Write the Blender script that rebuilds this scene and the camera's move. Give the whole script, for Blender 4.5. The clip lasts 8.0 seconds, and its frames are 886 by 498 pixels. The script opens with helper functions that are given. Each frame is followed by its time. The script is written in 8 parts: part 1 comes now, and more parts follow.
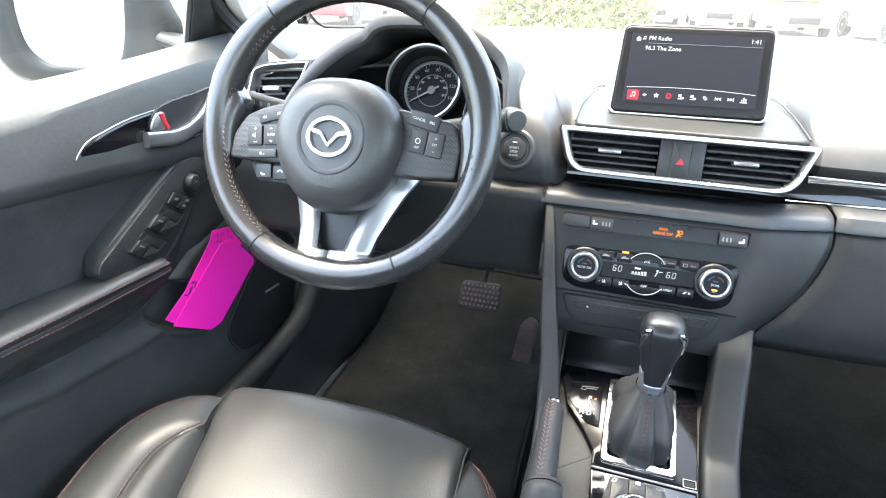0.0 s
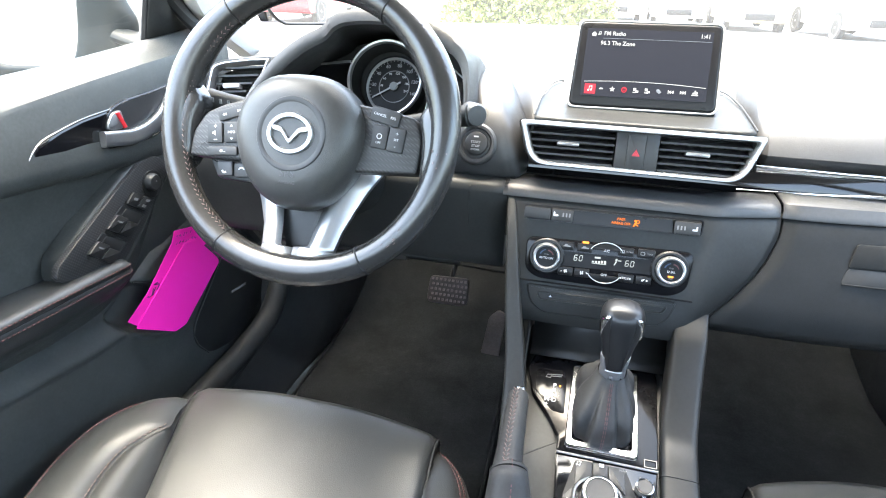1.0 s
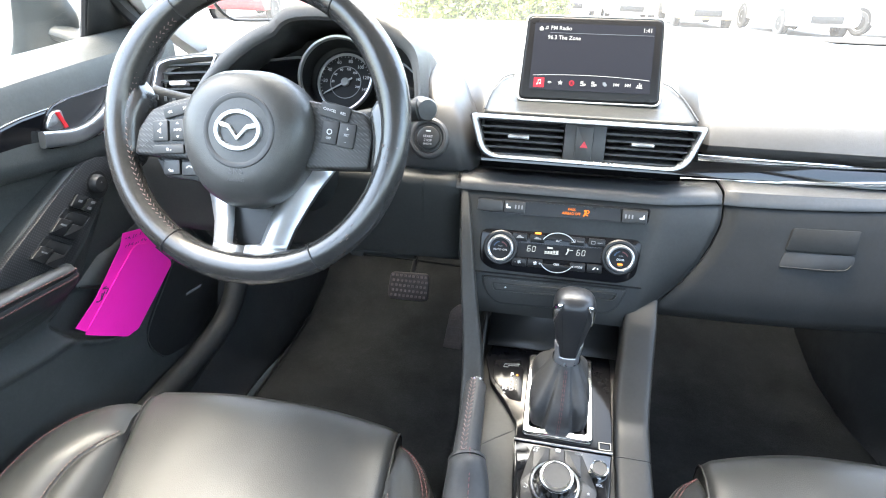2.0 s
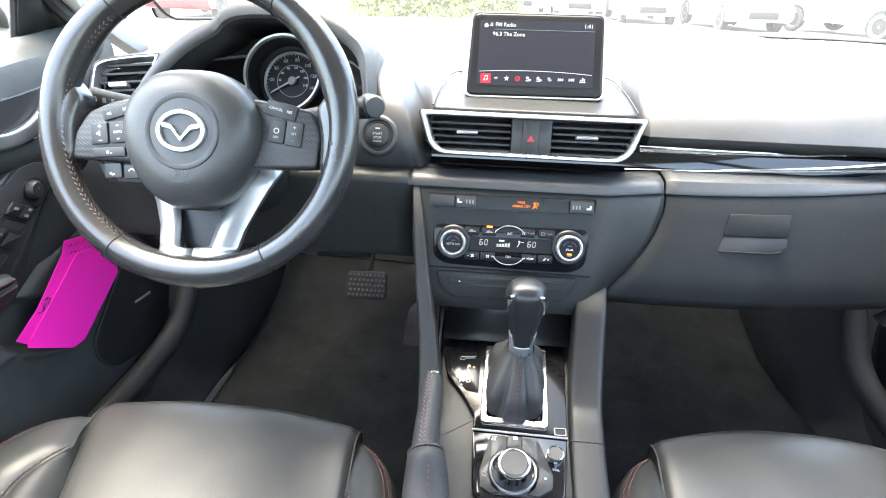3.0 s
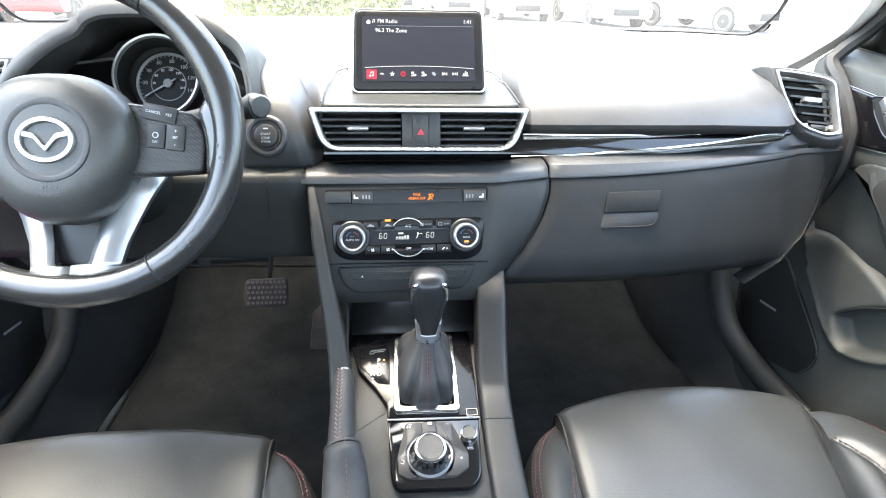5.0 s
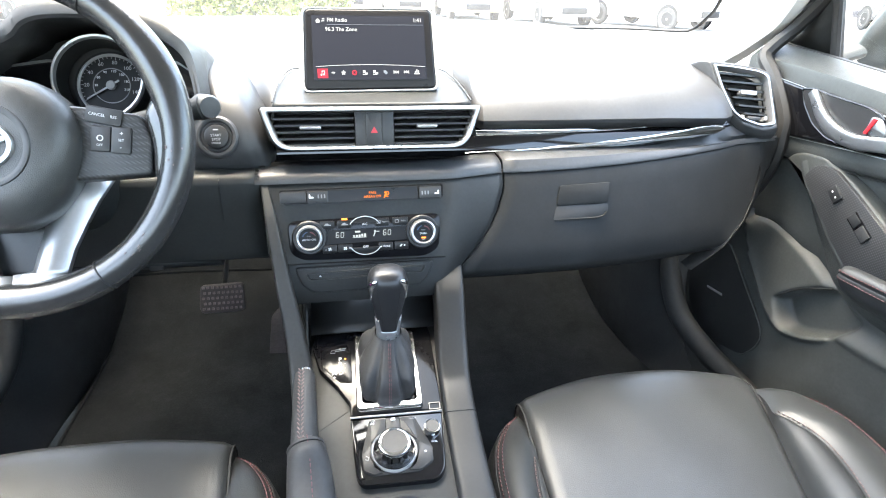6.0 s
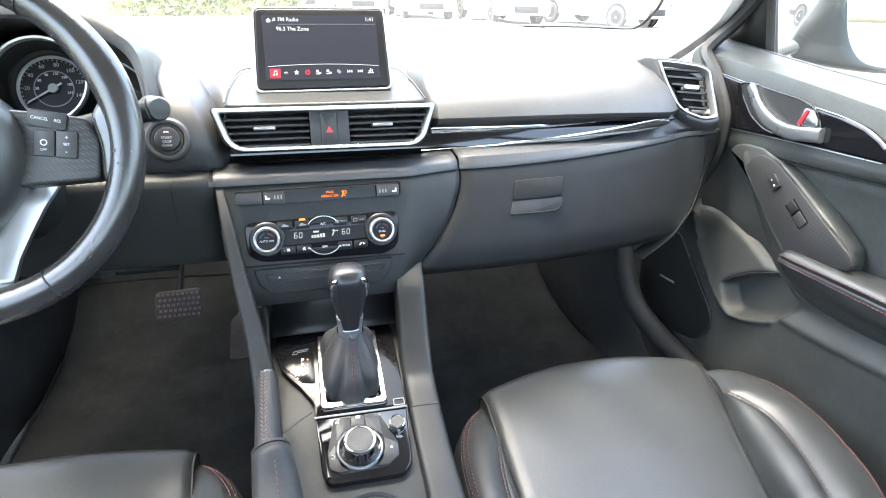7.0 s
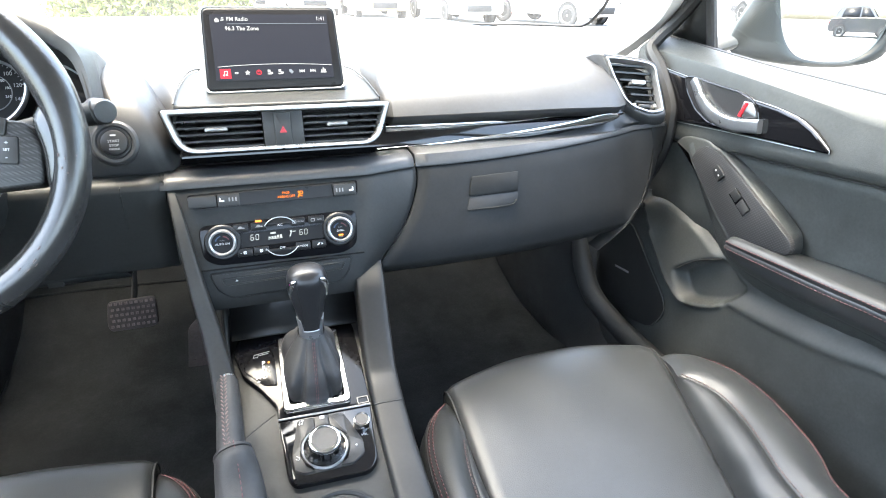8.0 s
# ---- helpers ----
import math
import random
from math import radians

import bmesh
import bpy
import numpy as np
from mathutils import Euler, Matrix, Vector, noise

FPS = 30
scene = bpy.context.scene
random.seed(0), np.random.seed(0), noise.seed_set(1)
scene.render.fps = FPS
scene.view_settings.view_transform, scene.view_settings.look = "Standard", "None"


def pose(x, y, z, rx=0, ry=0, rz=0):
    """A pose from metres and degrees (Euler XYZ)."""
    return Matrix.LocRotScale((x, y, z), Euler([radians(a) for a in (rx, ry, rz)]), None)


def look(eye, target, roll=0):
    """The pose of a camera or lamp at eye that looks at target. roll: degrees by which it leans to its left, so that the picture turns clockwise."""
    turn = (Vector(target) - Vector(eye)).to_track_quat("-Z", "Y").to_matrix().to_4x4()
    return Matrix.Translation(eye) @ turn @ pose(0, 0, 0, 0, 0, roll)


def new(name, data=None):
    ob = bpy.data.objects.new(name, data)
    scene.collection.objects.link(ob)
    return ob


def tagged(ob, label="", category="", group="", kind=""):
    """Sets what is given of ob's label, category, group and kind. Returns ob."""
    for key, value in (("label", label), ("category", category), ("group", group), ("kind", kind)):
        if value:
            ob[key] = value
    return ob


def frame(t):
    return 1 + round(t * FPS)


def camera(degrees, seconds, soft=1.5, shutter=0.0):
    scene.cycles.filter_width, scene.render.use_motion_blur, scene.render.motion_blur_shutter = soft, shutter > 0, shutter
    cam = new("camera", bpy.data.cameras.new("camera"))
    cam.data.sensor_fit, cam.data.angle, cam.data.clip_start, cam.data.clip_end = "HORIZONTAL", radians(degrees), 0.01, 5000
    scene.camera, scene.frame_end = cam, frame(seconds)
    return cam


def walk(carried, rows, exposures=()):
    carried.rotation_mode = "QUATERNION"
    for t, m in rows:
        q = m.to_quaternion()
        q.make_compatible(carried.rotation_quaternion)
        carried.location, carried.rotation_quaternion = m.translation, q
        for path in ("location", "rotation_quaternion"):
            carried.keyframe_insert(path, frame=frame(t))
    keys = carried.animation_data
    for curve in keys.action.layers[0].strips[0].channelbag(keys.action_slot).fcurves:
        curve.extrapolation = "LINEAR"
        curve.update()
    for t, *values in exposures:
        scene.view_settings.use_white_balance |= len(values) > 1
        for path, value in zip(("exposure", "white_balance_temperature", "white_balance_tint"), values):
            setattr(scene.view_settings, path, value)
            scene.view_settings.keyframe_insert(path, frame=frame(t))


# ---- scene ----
EXPOSURE = 4.53
cam = camera(75.65, 8.0, soft=1.05)
# seconds, x, y, z, yaw, pitch, roll
ROWS = [
    (0.0, -0.0817, -0.6551, 1.0427, 17.08, -25.75, -1.17),
    (0.5, -0.0775, -0.6587, 1.0415, 15.53, -25.79, -1.24),
    (1.0, -0.0717, -0.6622, 1.0425, 13.86, -25.94, -1.25),
    (1.5, -0.0651, -0.6643, 1.0411, 11.99, -26.03, -1.34),
    (3.0, -0.0500, -0.6716, 1.0407, 5.44, -26.18, -1.40),
    (3.5, -0.0476, -0.6773, 1.0404, 2.95, -26.09, -1.41),
    (4.0, -0.0486, -0.6814, 1.0404, -0.09, -26.09, -1.48),
    (4.5, -0.0489, -0.6827, 1.0389, -2.97, -26.00, -1.49),
    (6.0, -0.0470, -0.6942, 1.0375, -10.04, -25.89, -1.51),
    (6.5, -0.0468, -0.6984, 1.0374, -12.23, -25.86, -1.49),
    (7.0, -0.0461, -0.7033, 1.0376, -14.35, -25.84, -1.51),
    (7.5, -0.0450, -0.7077, 1.0371, -16.48, -25.81, -1.47),
    (8.0, -0.0446, -0.7116, 1.0373, -18.64, -25.80, -1.47),
]
walk(cam, [(t, pose(x, y, z, 90 + pitch, roll, yaw)) for t, x, y, z, yaw, pitch, roll in ROWS], [(0.0, EXPOSURE, 6950, 4), (8.0, EXPOSURE, 6950, 4)])

# ---- daylight ----
SUN_UP, SUN_TURN = 79.0, -66.0
world = bpy.data.worlds.new("daylight")
scene.world = world
world.use_nodes = True
wn = world.node_tree.nodes
sky = wn.new("ShaderNodeTexSky")
sky.sky_type, sky.sun_disc = "NISHITA", False
sky.sun_elevation, sky.sun_rotation = radians(SUN_UP), radians(SUN_TURN)
sky.air_density, sky.dust_density, sky.ozone_density = 1.0, 5.0, 1.0
wn["Background"].inputs["Strength"].default_value = 0.15
world.node_tree.links.new(sky.outputs["Color"], wn["Background"].inputs["Color"])
sun = new("sun", bpy.data.lights.new("sun", "SUN"))
sun.data.energy, sun.data.angle, sun.data.color = 0.3, radians(50), (1.0, 0.995, 0.975)
sun_way = Vector((math.sin(radians(SUN_TURN)) * math.cos(radians(SUN_UP)), math.cos(radians(SUN_TURN)) * math.cos(radians(SUN_UP)), math.sin(radians(SUN_UP))))
sun.matrix_world = look(sun_way * 60, (0, 0, 0))

# ---- materials ----
def surface(name, color, rough=0.5, metal=0.0, grain=0.0, grain_size=900.0, kind="noise", vary=0.25, vary_size=14.0, wear=0.12, coat=0.0, spec=0.5, tint=None):
    """A procedural surface: base colour with variation at two scales, roughness wear and a fine relief (grain_size in bumps a metre)."""
    m = bpy.data.materials.new(name)
    m.use_nodes = True
    n, k = m.node_tree.nodes, m.node_tree.links
    b = n["Principled BSDF"]
    co = n.new("ShaderNodeTexCoord")
    def noisy(scale, detail, rough_=0.55):
        t = n.new("ShaderNodeTexNoise")
        t.inputs["Scale"].default_value, t.inputs["Detail"].default_value, t.inputs["Roughness"].default_value = scale, detail, rough_
        k.new(co.outputs["Object"], t.inputs["Vector"])
        return t
    def spread(src, lo, hi, a=0.3, z=0.7):
        r = n.new("ShaderNodeMapRange")
        r.inputs["From Min"].default_value, r.inputs["From Max"].default_value = a, z
        r.inputs["To Min"].default_value, r.inputs["To Max"].default_value = lo, hi
        k.new(src, r.inputs["Value"])
        return r.outputs["Result"]
    big, small = noisy(vary_size, 4), noisy(vary_size * 17, 3)
    mul = n.new("ShaderNodeMath")
    mul.operation = "MULTIPLY"
    k.new(spread(big.outputs["Fac"], 1 - vary, 1 + vary), mul.inputs[0])
    k.new(spread(small.outputs["Fac"], 1 - vary * 0.6, 1 + vary * 0.6), mul.inputs[1])
    tone = n.new("ShaderNodeMix")
    tone.data_type, tone.blend_type = "RGBA", "MULTIPLY"
    tone.inputs[0].default_value = 1.0
    base = n.new("ShaderNodeRGB")
    base.outputs[0].default_value = (*color, 1)
    source = base.outputs[0]
    if tint:
        mixed = n.new("ShaderNodeMix")
        mixed.data_type = "RGBA"
        mixed.inputs[6].default_value, mixed.inputs[7].default_value = (*color, 1), (*tint, 1)
        k.new(spread(noisy(vary_size * 4, 6, 0.7).outputs["Fac"], 0, 1, 0.52, 0.72), mixed.inputs[0])
        source = mixed.outputs[2]
    grey = n.new("ShaderNodeCombineColor")
    for i in range(3):
        k.new(mul.outputs[0], grey.inputs[i])
    k.new(source, tone.inputs[6])
    k.new(grey.outputs[0], tone.inputs[7])
    k.new(tone.outputs[2], b.inputs["Base Color"])
    k.new(spread(noisy(vary_size * 2.3, 5, 0.65).outputs["Fac"], max(0.0, rough * (1 - wear)), min(1.0, rough * (1 + wear))), b.inputs["Roughness"])
    b.inputs["Metallic"].default_value, b.inputs["Specular IOR Level"].default_value = metal, spec
    b.inputs["Coat Weight"].default_value, b.inputs["Coat Roughness"].default_value = coat, 0.08
    if grain:
        bump = n.new("ShaderNodeBump")
        bump.inputs["Strength"].default_value, bump.inputs["Distance"].default_value = grain, 0.6 / grain_size
        if kind == "leather":
            t = n.new("ShaderNodeTexVoronoi")
            t.feature = "DISTANCE_TO_EDGE"
            t.inputs["Scale"].default_value = grain_size
            k.new(co.outputs["Object"], t.inputs["Vector"])
            k.new(t.outputs["Distance"], bump.inputs["Height"])
        elif kind == "weave":
            heights = []
            for direction in ("DIAGONAL", "Y"):
                t = n.new("ShaderNodeTexWave")
                t.bands_direction = direction
                t.inputs["Scale"].default_value = grain_size / 6.3
                k.new(co.outputs["Object"], t.inputs["Vector"])
                heights.append(t.outputs["Fac"])
            both = n.new("ShaderNodeMath")
            both.operation = "MULTIPLY"
            k.new(heights[0], both.inputs[0]), k.new(heights[1], both.inputs[1])
            k.new(both.outputs[0], bump.inputs["Height"])
            k.new(spread(both.outputs[0], 0.6, 1.6, 0, 1), mul.inputs[1])
        else:
            k.new(noisy(grain_size, 3, 0.6).outputs["Fac"], bump.inputs["Height"])
        k.new(bump.outputs["Normal"], b.inputs["Normal"])
    return m


def glow(name, color, strength):
    m = bpy.data.materials.new(name)
    m.use_nodes = True
    b = m.node_tree.nodes["Principled BSDF"]
    b.inputs["Base Color"].default_value = (*[c * 0.2 for c in color], 1)
    b.inputs["Specular IOR Level"].default_value = 0.12
    b.inputs["Emission Color"].default_value, b.inputs["Emission Strength"].default_value = (*color, 1), strength
    return m


def pane(name, tint=(0.93, 0.96, 0.95), gloss=0.06, dust=0.0):
    m = bpy.data.materials.new(name)
    m.use_nodes = True
    n, k = m.node_tree.nodes, m.node_tree.links
    n.remove(n["Principled BSDF"])
    clear, shine, mix = n.new("ShaderNodeBsdfTransparent"), n.new("ShaderNodeBsdfGlossy"), n.new("ShaderNodeMixShader")
    clear.inputs["Color"].default_value = (*tint, 1)
    shine.inputs["Roughness"].default_value = 0.02
    mix.inputs[0].default_value = gloss
    k.new(clear.outputs[0], mix.inputs[1]), k.new(shine.outputs[0], mix.inputs[2])
    last = mix
    # translucent dust film, which also lays a veil of glare over the view
    if dust:
        film, over = n.new("ShaderNodeBsdfTranslucent"), n.new("ShaderNodeMixShader")
        film.inputs["Color"].default_value = (0.8, 0.8, 0.78, 1)
        speck, amount = n.new("ShaderNodeTexNoise"), n.new("ShaderNodeMapRange")
        speck.inputs["Scale"].default_value, speck.inputs["Detail"].default_value = 6.0, 5.0
        amount.inputs["To Min"].default_value, amount.inputs["To Max"].default_value = dust * 0.6, dust * 1.4
        k.new(speck.outputs["Fac"], amount.inputs["Value"])
        k.new(amount.outputs["Result"], over.inputs[0])
        k.new(mix.outputs[0], over.inputs[1]), k.new(film.outputs[0], over.inputs[2])
        last = over
    k.new(last.outputs[0], n["Material Output"].inputs["Surface"])
    return m


SOFT = surface("soft_dash_plastic", (0.040, 0.041, 0.043), 0.42, grain=0.3, grain_size=900, kind="leather", vary=0.15, spec=0.55)
HARD = surface("hard_cabin_plastic", (0.0205, 0.0214, 0.0210), 0.48, grain=0.3, grain_size=1300, vary=0.2, spec=0.3)
GLOVE = surface("matt_glovebox_plastic", (0.0118, 0.0125, 0.0126), 0.55, grain=0.35, grain_size=1100, kind="leather", vary=0.2, spec=0.25)
DOORSKIN = surface("door_card_plastic", (0.0445, 0.0478, 0.0462), 0.45, grain=0.4, grain_size=900, kind="leather", vary=0.18, spec=0.4)
CLOTH = surface("door_insert_vinyl", (0.0485, 0.0518, 0.0500), 0.5, grain=0.3, grain_size=1100, kind="leather", vary=0.2)
LEATHER = surface("seat_leather", (0.0270, 0.0290, 0.0298), 0.33, grain=0.2, grain_size=520, kind="leather", vary=0.10, wear=0.07)
RIM_LEATHER = surface("worn_wheel_leather", (0.030, 0.0295, 0.029), 0.20, grain=0.15, grain_size=600, kind="leather", vary=0.12, wear=0.06, spec=0.8)
BOOT = surface("gaiter_leather", (0.026, 0.0255, 0.025), 0.6, grain=0.3, grain_size=800, kind="leather", vary=0.2)
GLOSS = surface("piano_black", (0.006, 0.006, 0.007), 0.07, vary=0.1, wear=0.5)
HUBSKIN = surface("airbag_cover_vinyl", (0.050, 0.050, 0.049), 0.36, grain=0.24, grain_size=650, kind="leather", vary=0.12, wear=0.12)
LEG = surface("satin_console_plastic", (0.0165, 0.0170, 0.0170), 0.42, grain=0.2, grain_size=1300, vary=0.15, spec=0.32)
TYRE = surface("dusty_tyre_rubber", (0.05, 0.05, 0.05), 0.8, vary=0.2)
FACIA = surface("fascia_gloss_black", (0.007, 0.007, 0.008), 0.12, vary=0.1, spec=0.2)
GRIP = surface("smooth_grip_leather", (0.017, 0.017, 0.018), 0.33, grain=0.1, grain_size=700, kind="leather", vary=0.1, wear=0.1)
PANEL_KEY = surface("panel_key_black", (0.0095, 0.0095, 0.010), 0.36, vary=0.1, spec=0.3)
BUTTON = surface("button_plastic", (0.023, 0.023, 0.0235), 0.42, vary=0.15, grain=0.15, grain_size=1500)
DARK = surface("dark_recess", (0.016, 0.016, 0.016), 0.7, vary=0.2)
CARBON = surface("carbon_look_trim", (0.040, 0.040, 0.041), 0.4, grain=0.3, grain_size=800, kind="weave", vary=0.1)
SILVER = surface("satin_silver_paint", (0.42, 0.425, 0.43), 0.32, metal=0.75, vary=0.05, wear=0.2)
RIMGREY = surface("pale_grey_rim", (0.42, 0.43, 0.44), 0.35, vary=0.05)
MIRROR_SHELL = surface("slate_mirror_shell", (0.022, 0.0245, 0.024), 0.4, vary=0.08, spec=0.22)
LEVER = surface("door_pull_silver", (0.36, 0.37, 0.38), 0.32, metal=0.9, vary=0.05, wear=0.2)
CHROME = surface("bright_chrome", (0.78, 0.79, 0.8), 0.12, metal=1.0, vary=0.04, wear=0.3)
CARPET = surface("dark_carpet", (0.0200, 0.0220, 0.0226), 0.95, grain=1.0, grain_size=500, vary=0.25, vary_size=14, tint=(0.0232, 0.0245, 0.0248), spec=0.05)
LINING = surface("felt_lining", (0.0195, 0.0206, 0.0206), 0.6, grain=0.4, grain_size=700, vary=0.25, spec=0.35)
RUBBER = surface("pedal_rubber", (0.064, 0.054, 0.050), 0.75, grain=0.3, grain_size=400, vary=0.3)
STUD = surface("scuffed_stud_rubber", (0.15, 0.12, 0.11), 0.6, grain=0.3, grain_size=400, vary=0.4, vary_size=150)
SEAL = surface("black_rubber_seal", (0.012, 0.012, 0.012), 0.6, vary=0.2)
RED_THREAD = surface("red_thread", (0.120, 0.050, 0.052), 0.7, vary=0.25, vary_size=200)
GREY_THREAD = surface("grey_thread", (0.13, 0.088, 0.080), 0.7, vary=0.25, vary_size=200)
HEADLINER = surface("pale_grey_headliner", (0.55, 0.54, 0.51), 0.85, grain=0.4, grain_size=700, vary=0.06)
# unseen headliner, kept pale so that it bounces light into the cabin
ROOFCLOTH = surface("grey_roof_cloth", (0.52, 0.51, 0.48), 0.9, grain=0.4, grain_size=700, vary=0.06)
PINK = surface("fluorescent_pink_card", (1.0, 0.012, 0.45), 0.6, vary=0.03)
INK = surface("marker_ink", (0.08, 0.0, 0.06), 0.6)
RED_PLASTIC = surface("red_plastic", (0.6, 0.02, 0.03), 0.4)
LEGEND = surface("printed_legend", (0.62, 0.62, 0.62), 0.5, vary=0.05)
NUMERAL = surface("white_dial_print", (0.34, 0.34, 0.34), 0.5, vary=0.05)
DIM = surface("dim_legend", (0.2, 0.2, 0.2), 0.5, vary=0.05)
# paler than the airbag cover, for light caught on embossed edges
EMBOSS_GLINT = surface("emboss_edge_light", (0.075, 0.076, 0.078), 0.5, vary=0.05)
DIAL = surface("dial_face", (0.010, 0.010, 0.011), 0.4, vary=0.1, spec=0.15)
SCREEN_BLACK = surface("screen_bezel_black", (0.010, 0.010, 0.011), 0.3, vary=0.1, spec=0.25)
LCD = glow("lcd_dark_blue", (0.045, 0.050, 0.072), 0.0250)
LCD_WHITE = glow("lcd_white", (0.9, 0.92, 0.95), 0.0480)
LCD_GREY = glow("lcd_grey", (0.45, 0.5, 0.58), 0.0256)
LCD_RED = glow("lcd_red", (0.8, 0.06, 0.1), 0.0320)
AMBER = glow("amber_lamp", (1.0, 0.23, 0.02), 0.0800)
AMBER_BRIGHT = glow("amber_led", (1.0, 0.30, 0.06), 0.1280)
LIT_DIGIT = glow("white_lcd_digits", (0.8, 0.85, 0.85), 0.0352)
HAZARD_RED = surface("red_print", (0.5, 0.03, 0.05), 0.5)
GLASS = pane("window_glass")
# film strength set to haze the outside as veiling glare would
DUST_VEIL_GLASS = pane("dust_veil_windscreen_glass", dust=0.028)
MIRROR = surface("mirror_silver", (0.85, 0.87, 0.88), 0.01, metal=1.0, vary=0.02)
WHITE_PAINT = surface("white_car_paint", (0.72, 0.72, 0.72), 0.25, vary=0.03, coat=0.5)
ASPHALT = surface("worn_light_asphalt", (0.16, 0.155, 0.15), 0.9, grain=0.5, grain_size=60, vary=0.15, vary_size=0.4)

# ---- building tools ----
def fr(o, lean=0.0, yaw=0.0):
    """A working frame on a face: u to the right, v up along the face, w out of it towards the cabin. lean: degrees the top leans ahead."""
    a, b = radians(lean), radians(yaw)
    x = Vector((math.cos(b), math.sin(b), 0))
    up = Vector((-math.sin(b) * math.sin(a), math.cos(b) * math.sin(a), math.cos(a)))
    w = x.cross(up)
    return Matrix(((x[0], up[0], w[0], o[0]), (x[1], up[1], w[1], o[1]), (x[2], up[2], w[2], o[2]), (0, 0, 0, 1)))


def thing(name, at, label, category, group="", kind=""):
    ob = new(name)
    ob.location = at
    ob.empty_display_size = 0.05
    return tagged(ob, label, category, group, kind)


def part(name, bm, material, parent=None, label="", sharp=38.0, solid=0.0, sub=0, smooth=True, thick_side=-1.0):
    """Links a bmesh as one mesh object, under a thing or a part if one is given."""
    me = bpy.data.meshes.new(name)
    bmesh.ops.recalc_face_normals(bm, faces=bm.faces) if not solid else None
    bm.to_mesh(me)
    bm.free()
    me.materials.append(material)
    if smooth:
        me.shade_smooth()
        me.set_sharp_from_angle(angle=radians(sharp))
    ob = new(name, me)
    if solid:
        mod = ob.modifiers.new("thickness", "SOLIDIFY")
        mod.thickness, mod.offset = solid, thick_side
    if sub:
        mod = ob.modifiers.new("smooth", "SUBSURF")
        mod.levels = mod.render_levels = sub
    if parent is not None:
        ob.parent = parent
        if parent.type == "EMPTY":
            ob.matrix_parent_inverse = Matrix.Translation(-parent.location)
    if label:
        ob["label"] = label
    return ob


def rrect(cx, cy, w, h, r=0.0, n=4):
    if r <= 0:
        return [(cx - w / 2, cy - h / 2), (cx + w / 2, cy - h / 2), (cx + w / 2, cy + h / 2), (cx - w / 2, cy + h / 2)]
    return rpoly([(cx - w / 2, cy - h / 2), (cx + w / 2, cy - h / 2), (cx + w / 2, cy + h / 2), (cx - w / 2, cy + h / 2)], r, n)


def rpoly(pts, r, n=4):
    """A polygon with its corners rounded; r one radius or one for each corner."""
    out = []
    m = len(pts)
    for i in range(m):
        a, b, c = Vector(pts[i - 1]), Vector(pts[i]), Vector(pts[(i + 1) % m])
        q = r[i] if isinstance(r, (list, tuple)) else r
        d1, d2 = (a - b), (c - b)
        q = min(q, d1.length * 0.49, d2.length * 0.49)
        p1, p2 = b + d1.normalized() * q, b + d2.normalized() * q
        for j in range(n + 1):
            t = j / n
            out.append(tuple((1 - t) ** 2 * p1 + 2 * t * (1 - t) * b + t * t * p2))
    return out


def smooth_line(pts, n=8, closed=False):
    """A smooth curve through points of any dimension."""
    P = [Vector(p) for p in pts]
    m = len(P)
    out = []
    for i in range(m if closed else m - 1):
        p0 = P[i - 1] if (closed or i > 0) else P[0] * 2 - P[1]
        p1, p2 = P[i], P[(i + 1) % m]
        p3 = P[(i + 2) % m] if (closed or i + 2 < m) else p2 * 2 - p1
        for j in range(n):
            t = j / n
            out.append(0.5 * ((2 * p1) + (p2 - p0) * t + (2 * p0 - 5 * p1 + 4 * p2 - p3) * t * t + (3 * p1 - p0 - 3 * p2 + p3) * t ** 3))
    if not closed:
        out.append(P[-1].copy())
    return out


def prism(poly, w0, w1, M, bevel=0.0, seg=2, bm=None, taper=1.0):
    """A solid plate with the outline poly in (u, v), from w0 to w1, its upper edge rounded."""
    bm = bm or bmesh.new()
    cx = sum(p[0] for p in poly) / len(poly)
    cy = sum(p[1] for p in poly) / len(poly)
    layers = [(w0, 0.0)]
    if bevel:
        for j in range(seg + 1):
            a = math.pi / 2 * j / seg
            layers.append((w1 - bevel + bevel * math.sin(a), bevel * (1 - math.cos(a))))
    else:
        layers.append((w1, 0.0))
    rings = []
    n = len(poly)
    area = sum(poly[i][0] * poly[(i + 1) % n][1] - poly[(i + 1) % n][0] * poly[i][1] for i in range(n))
    sgn = 1 if area > 0 else -1
    for w, inset in layers:
        ring = []
        for i in range(n):
            p, a, c = Vector(poly[i][:2]), Vector(poly[i - 1][:2]), Vector(poly[(i + 1) % n][:2])
            e = (c - a)
            nrm = Vector((-e.y, e.x)).normalized() * sgn if e.length > 1e-9 else Vector((0, 0))
            q = p + nrm * inset
            f = taper if w != w0 else 1.0
            q = Vector((cx + (q.x - cx) * f, cy + (q.y - cy) * f))
            ring.append(bm.verts.new(M @ Vector((q.x, q.y, w))))
        rings.append(ring)
    for r0, r1 in zip(rings, rings[1:]):
        for i in range(n):
            bm.faces.new((r0[i], r0[(i + 1) % n], r1[(i + 1) % n], r1[i]))
    bm.faces.new(rings[-1])
    bm.faces.new(list(reversed(rings[0])))
    return bm


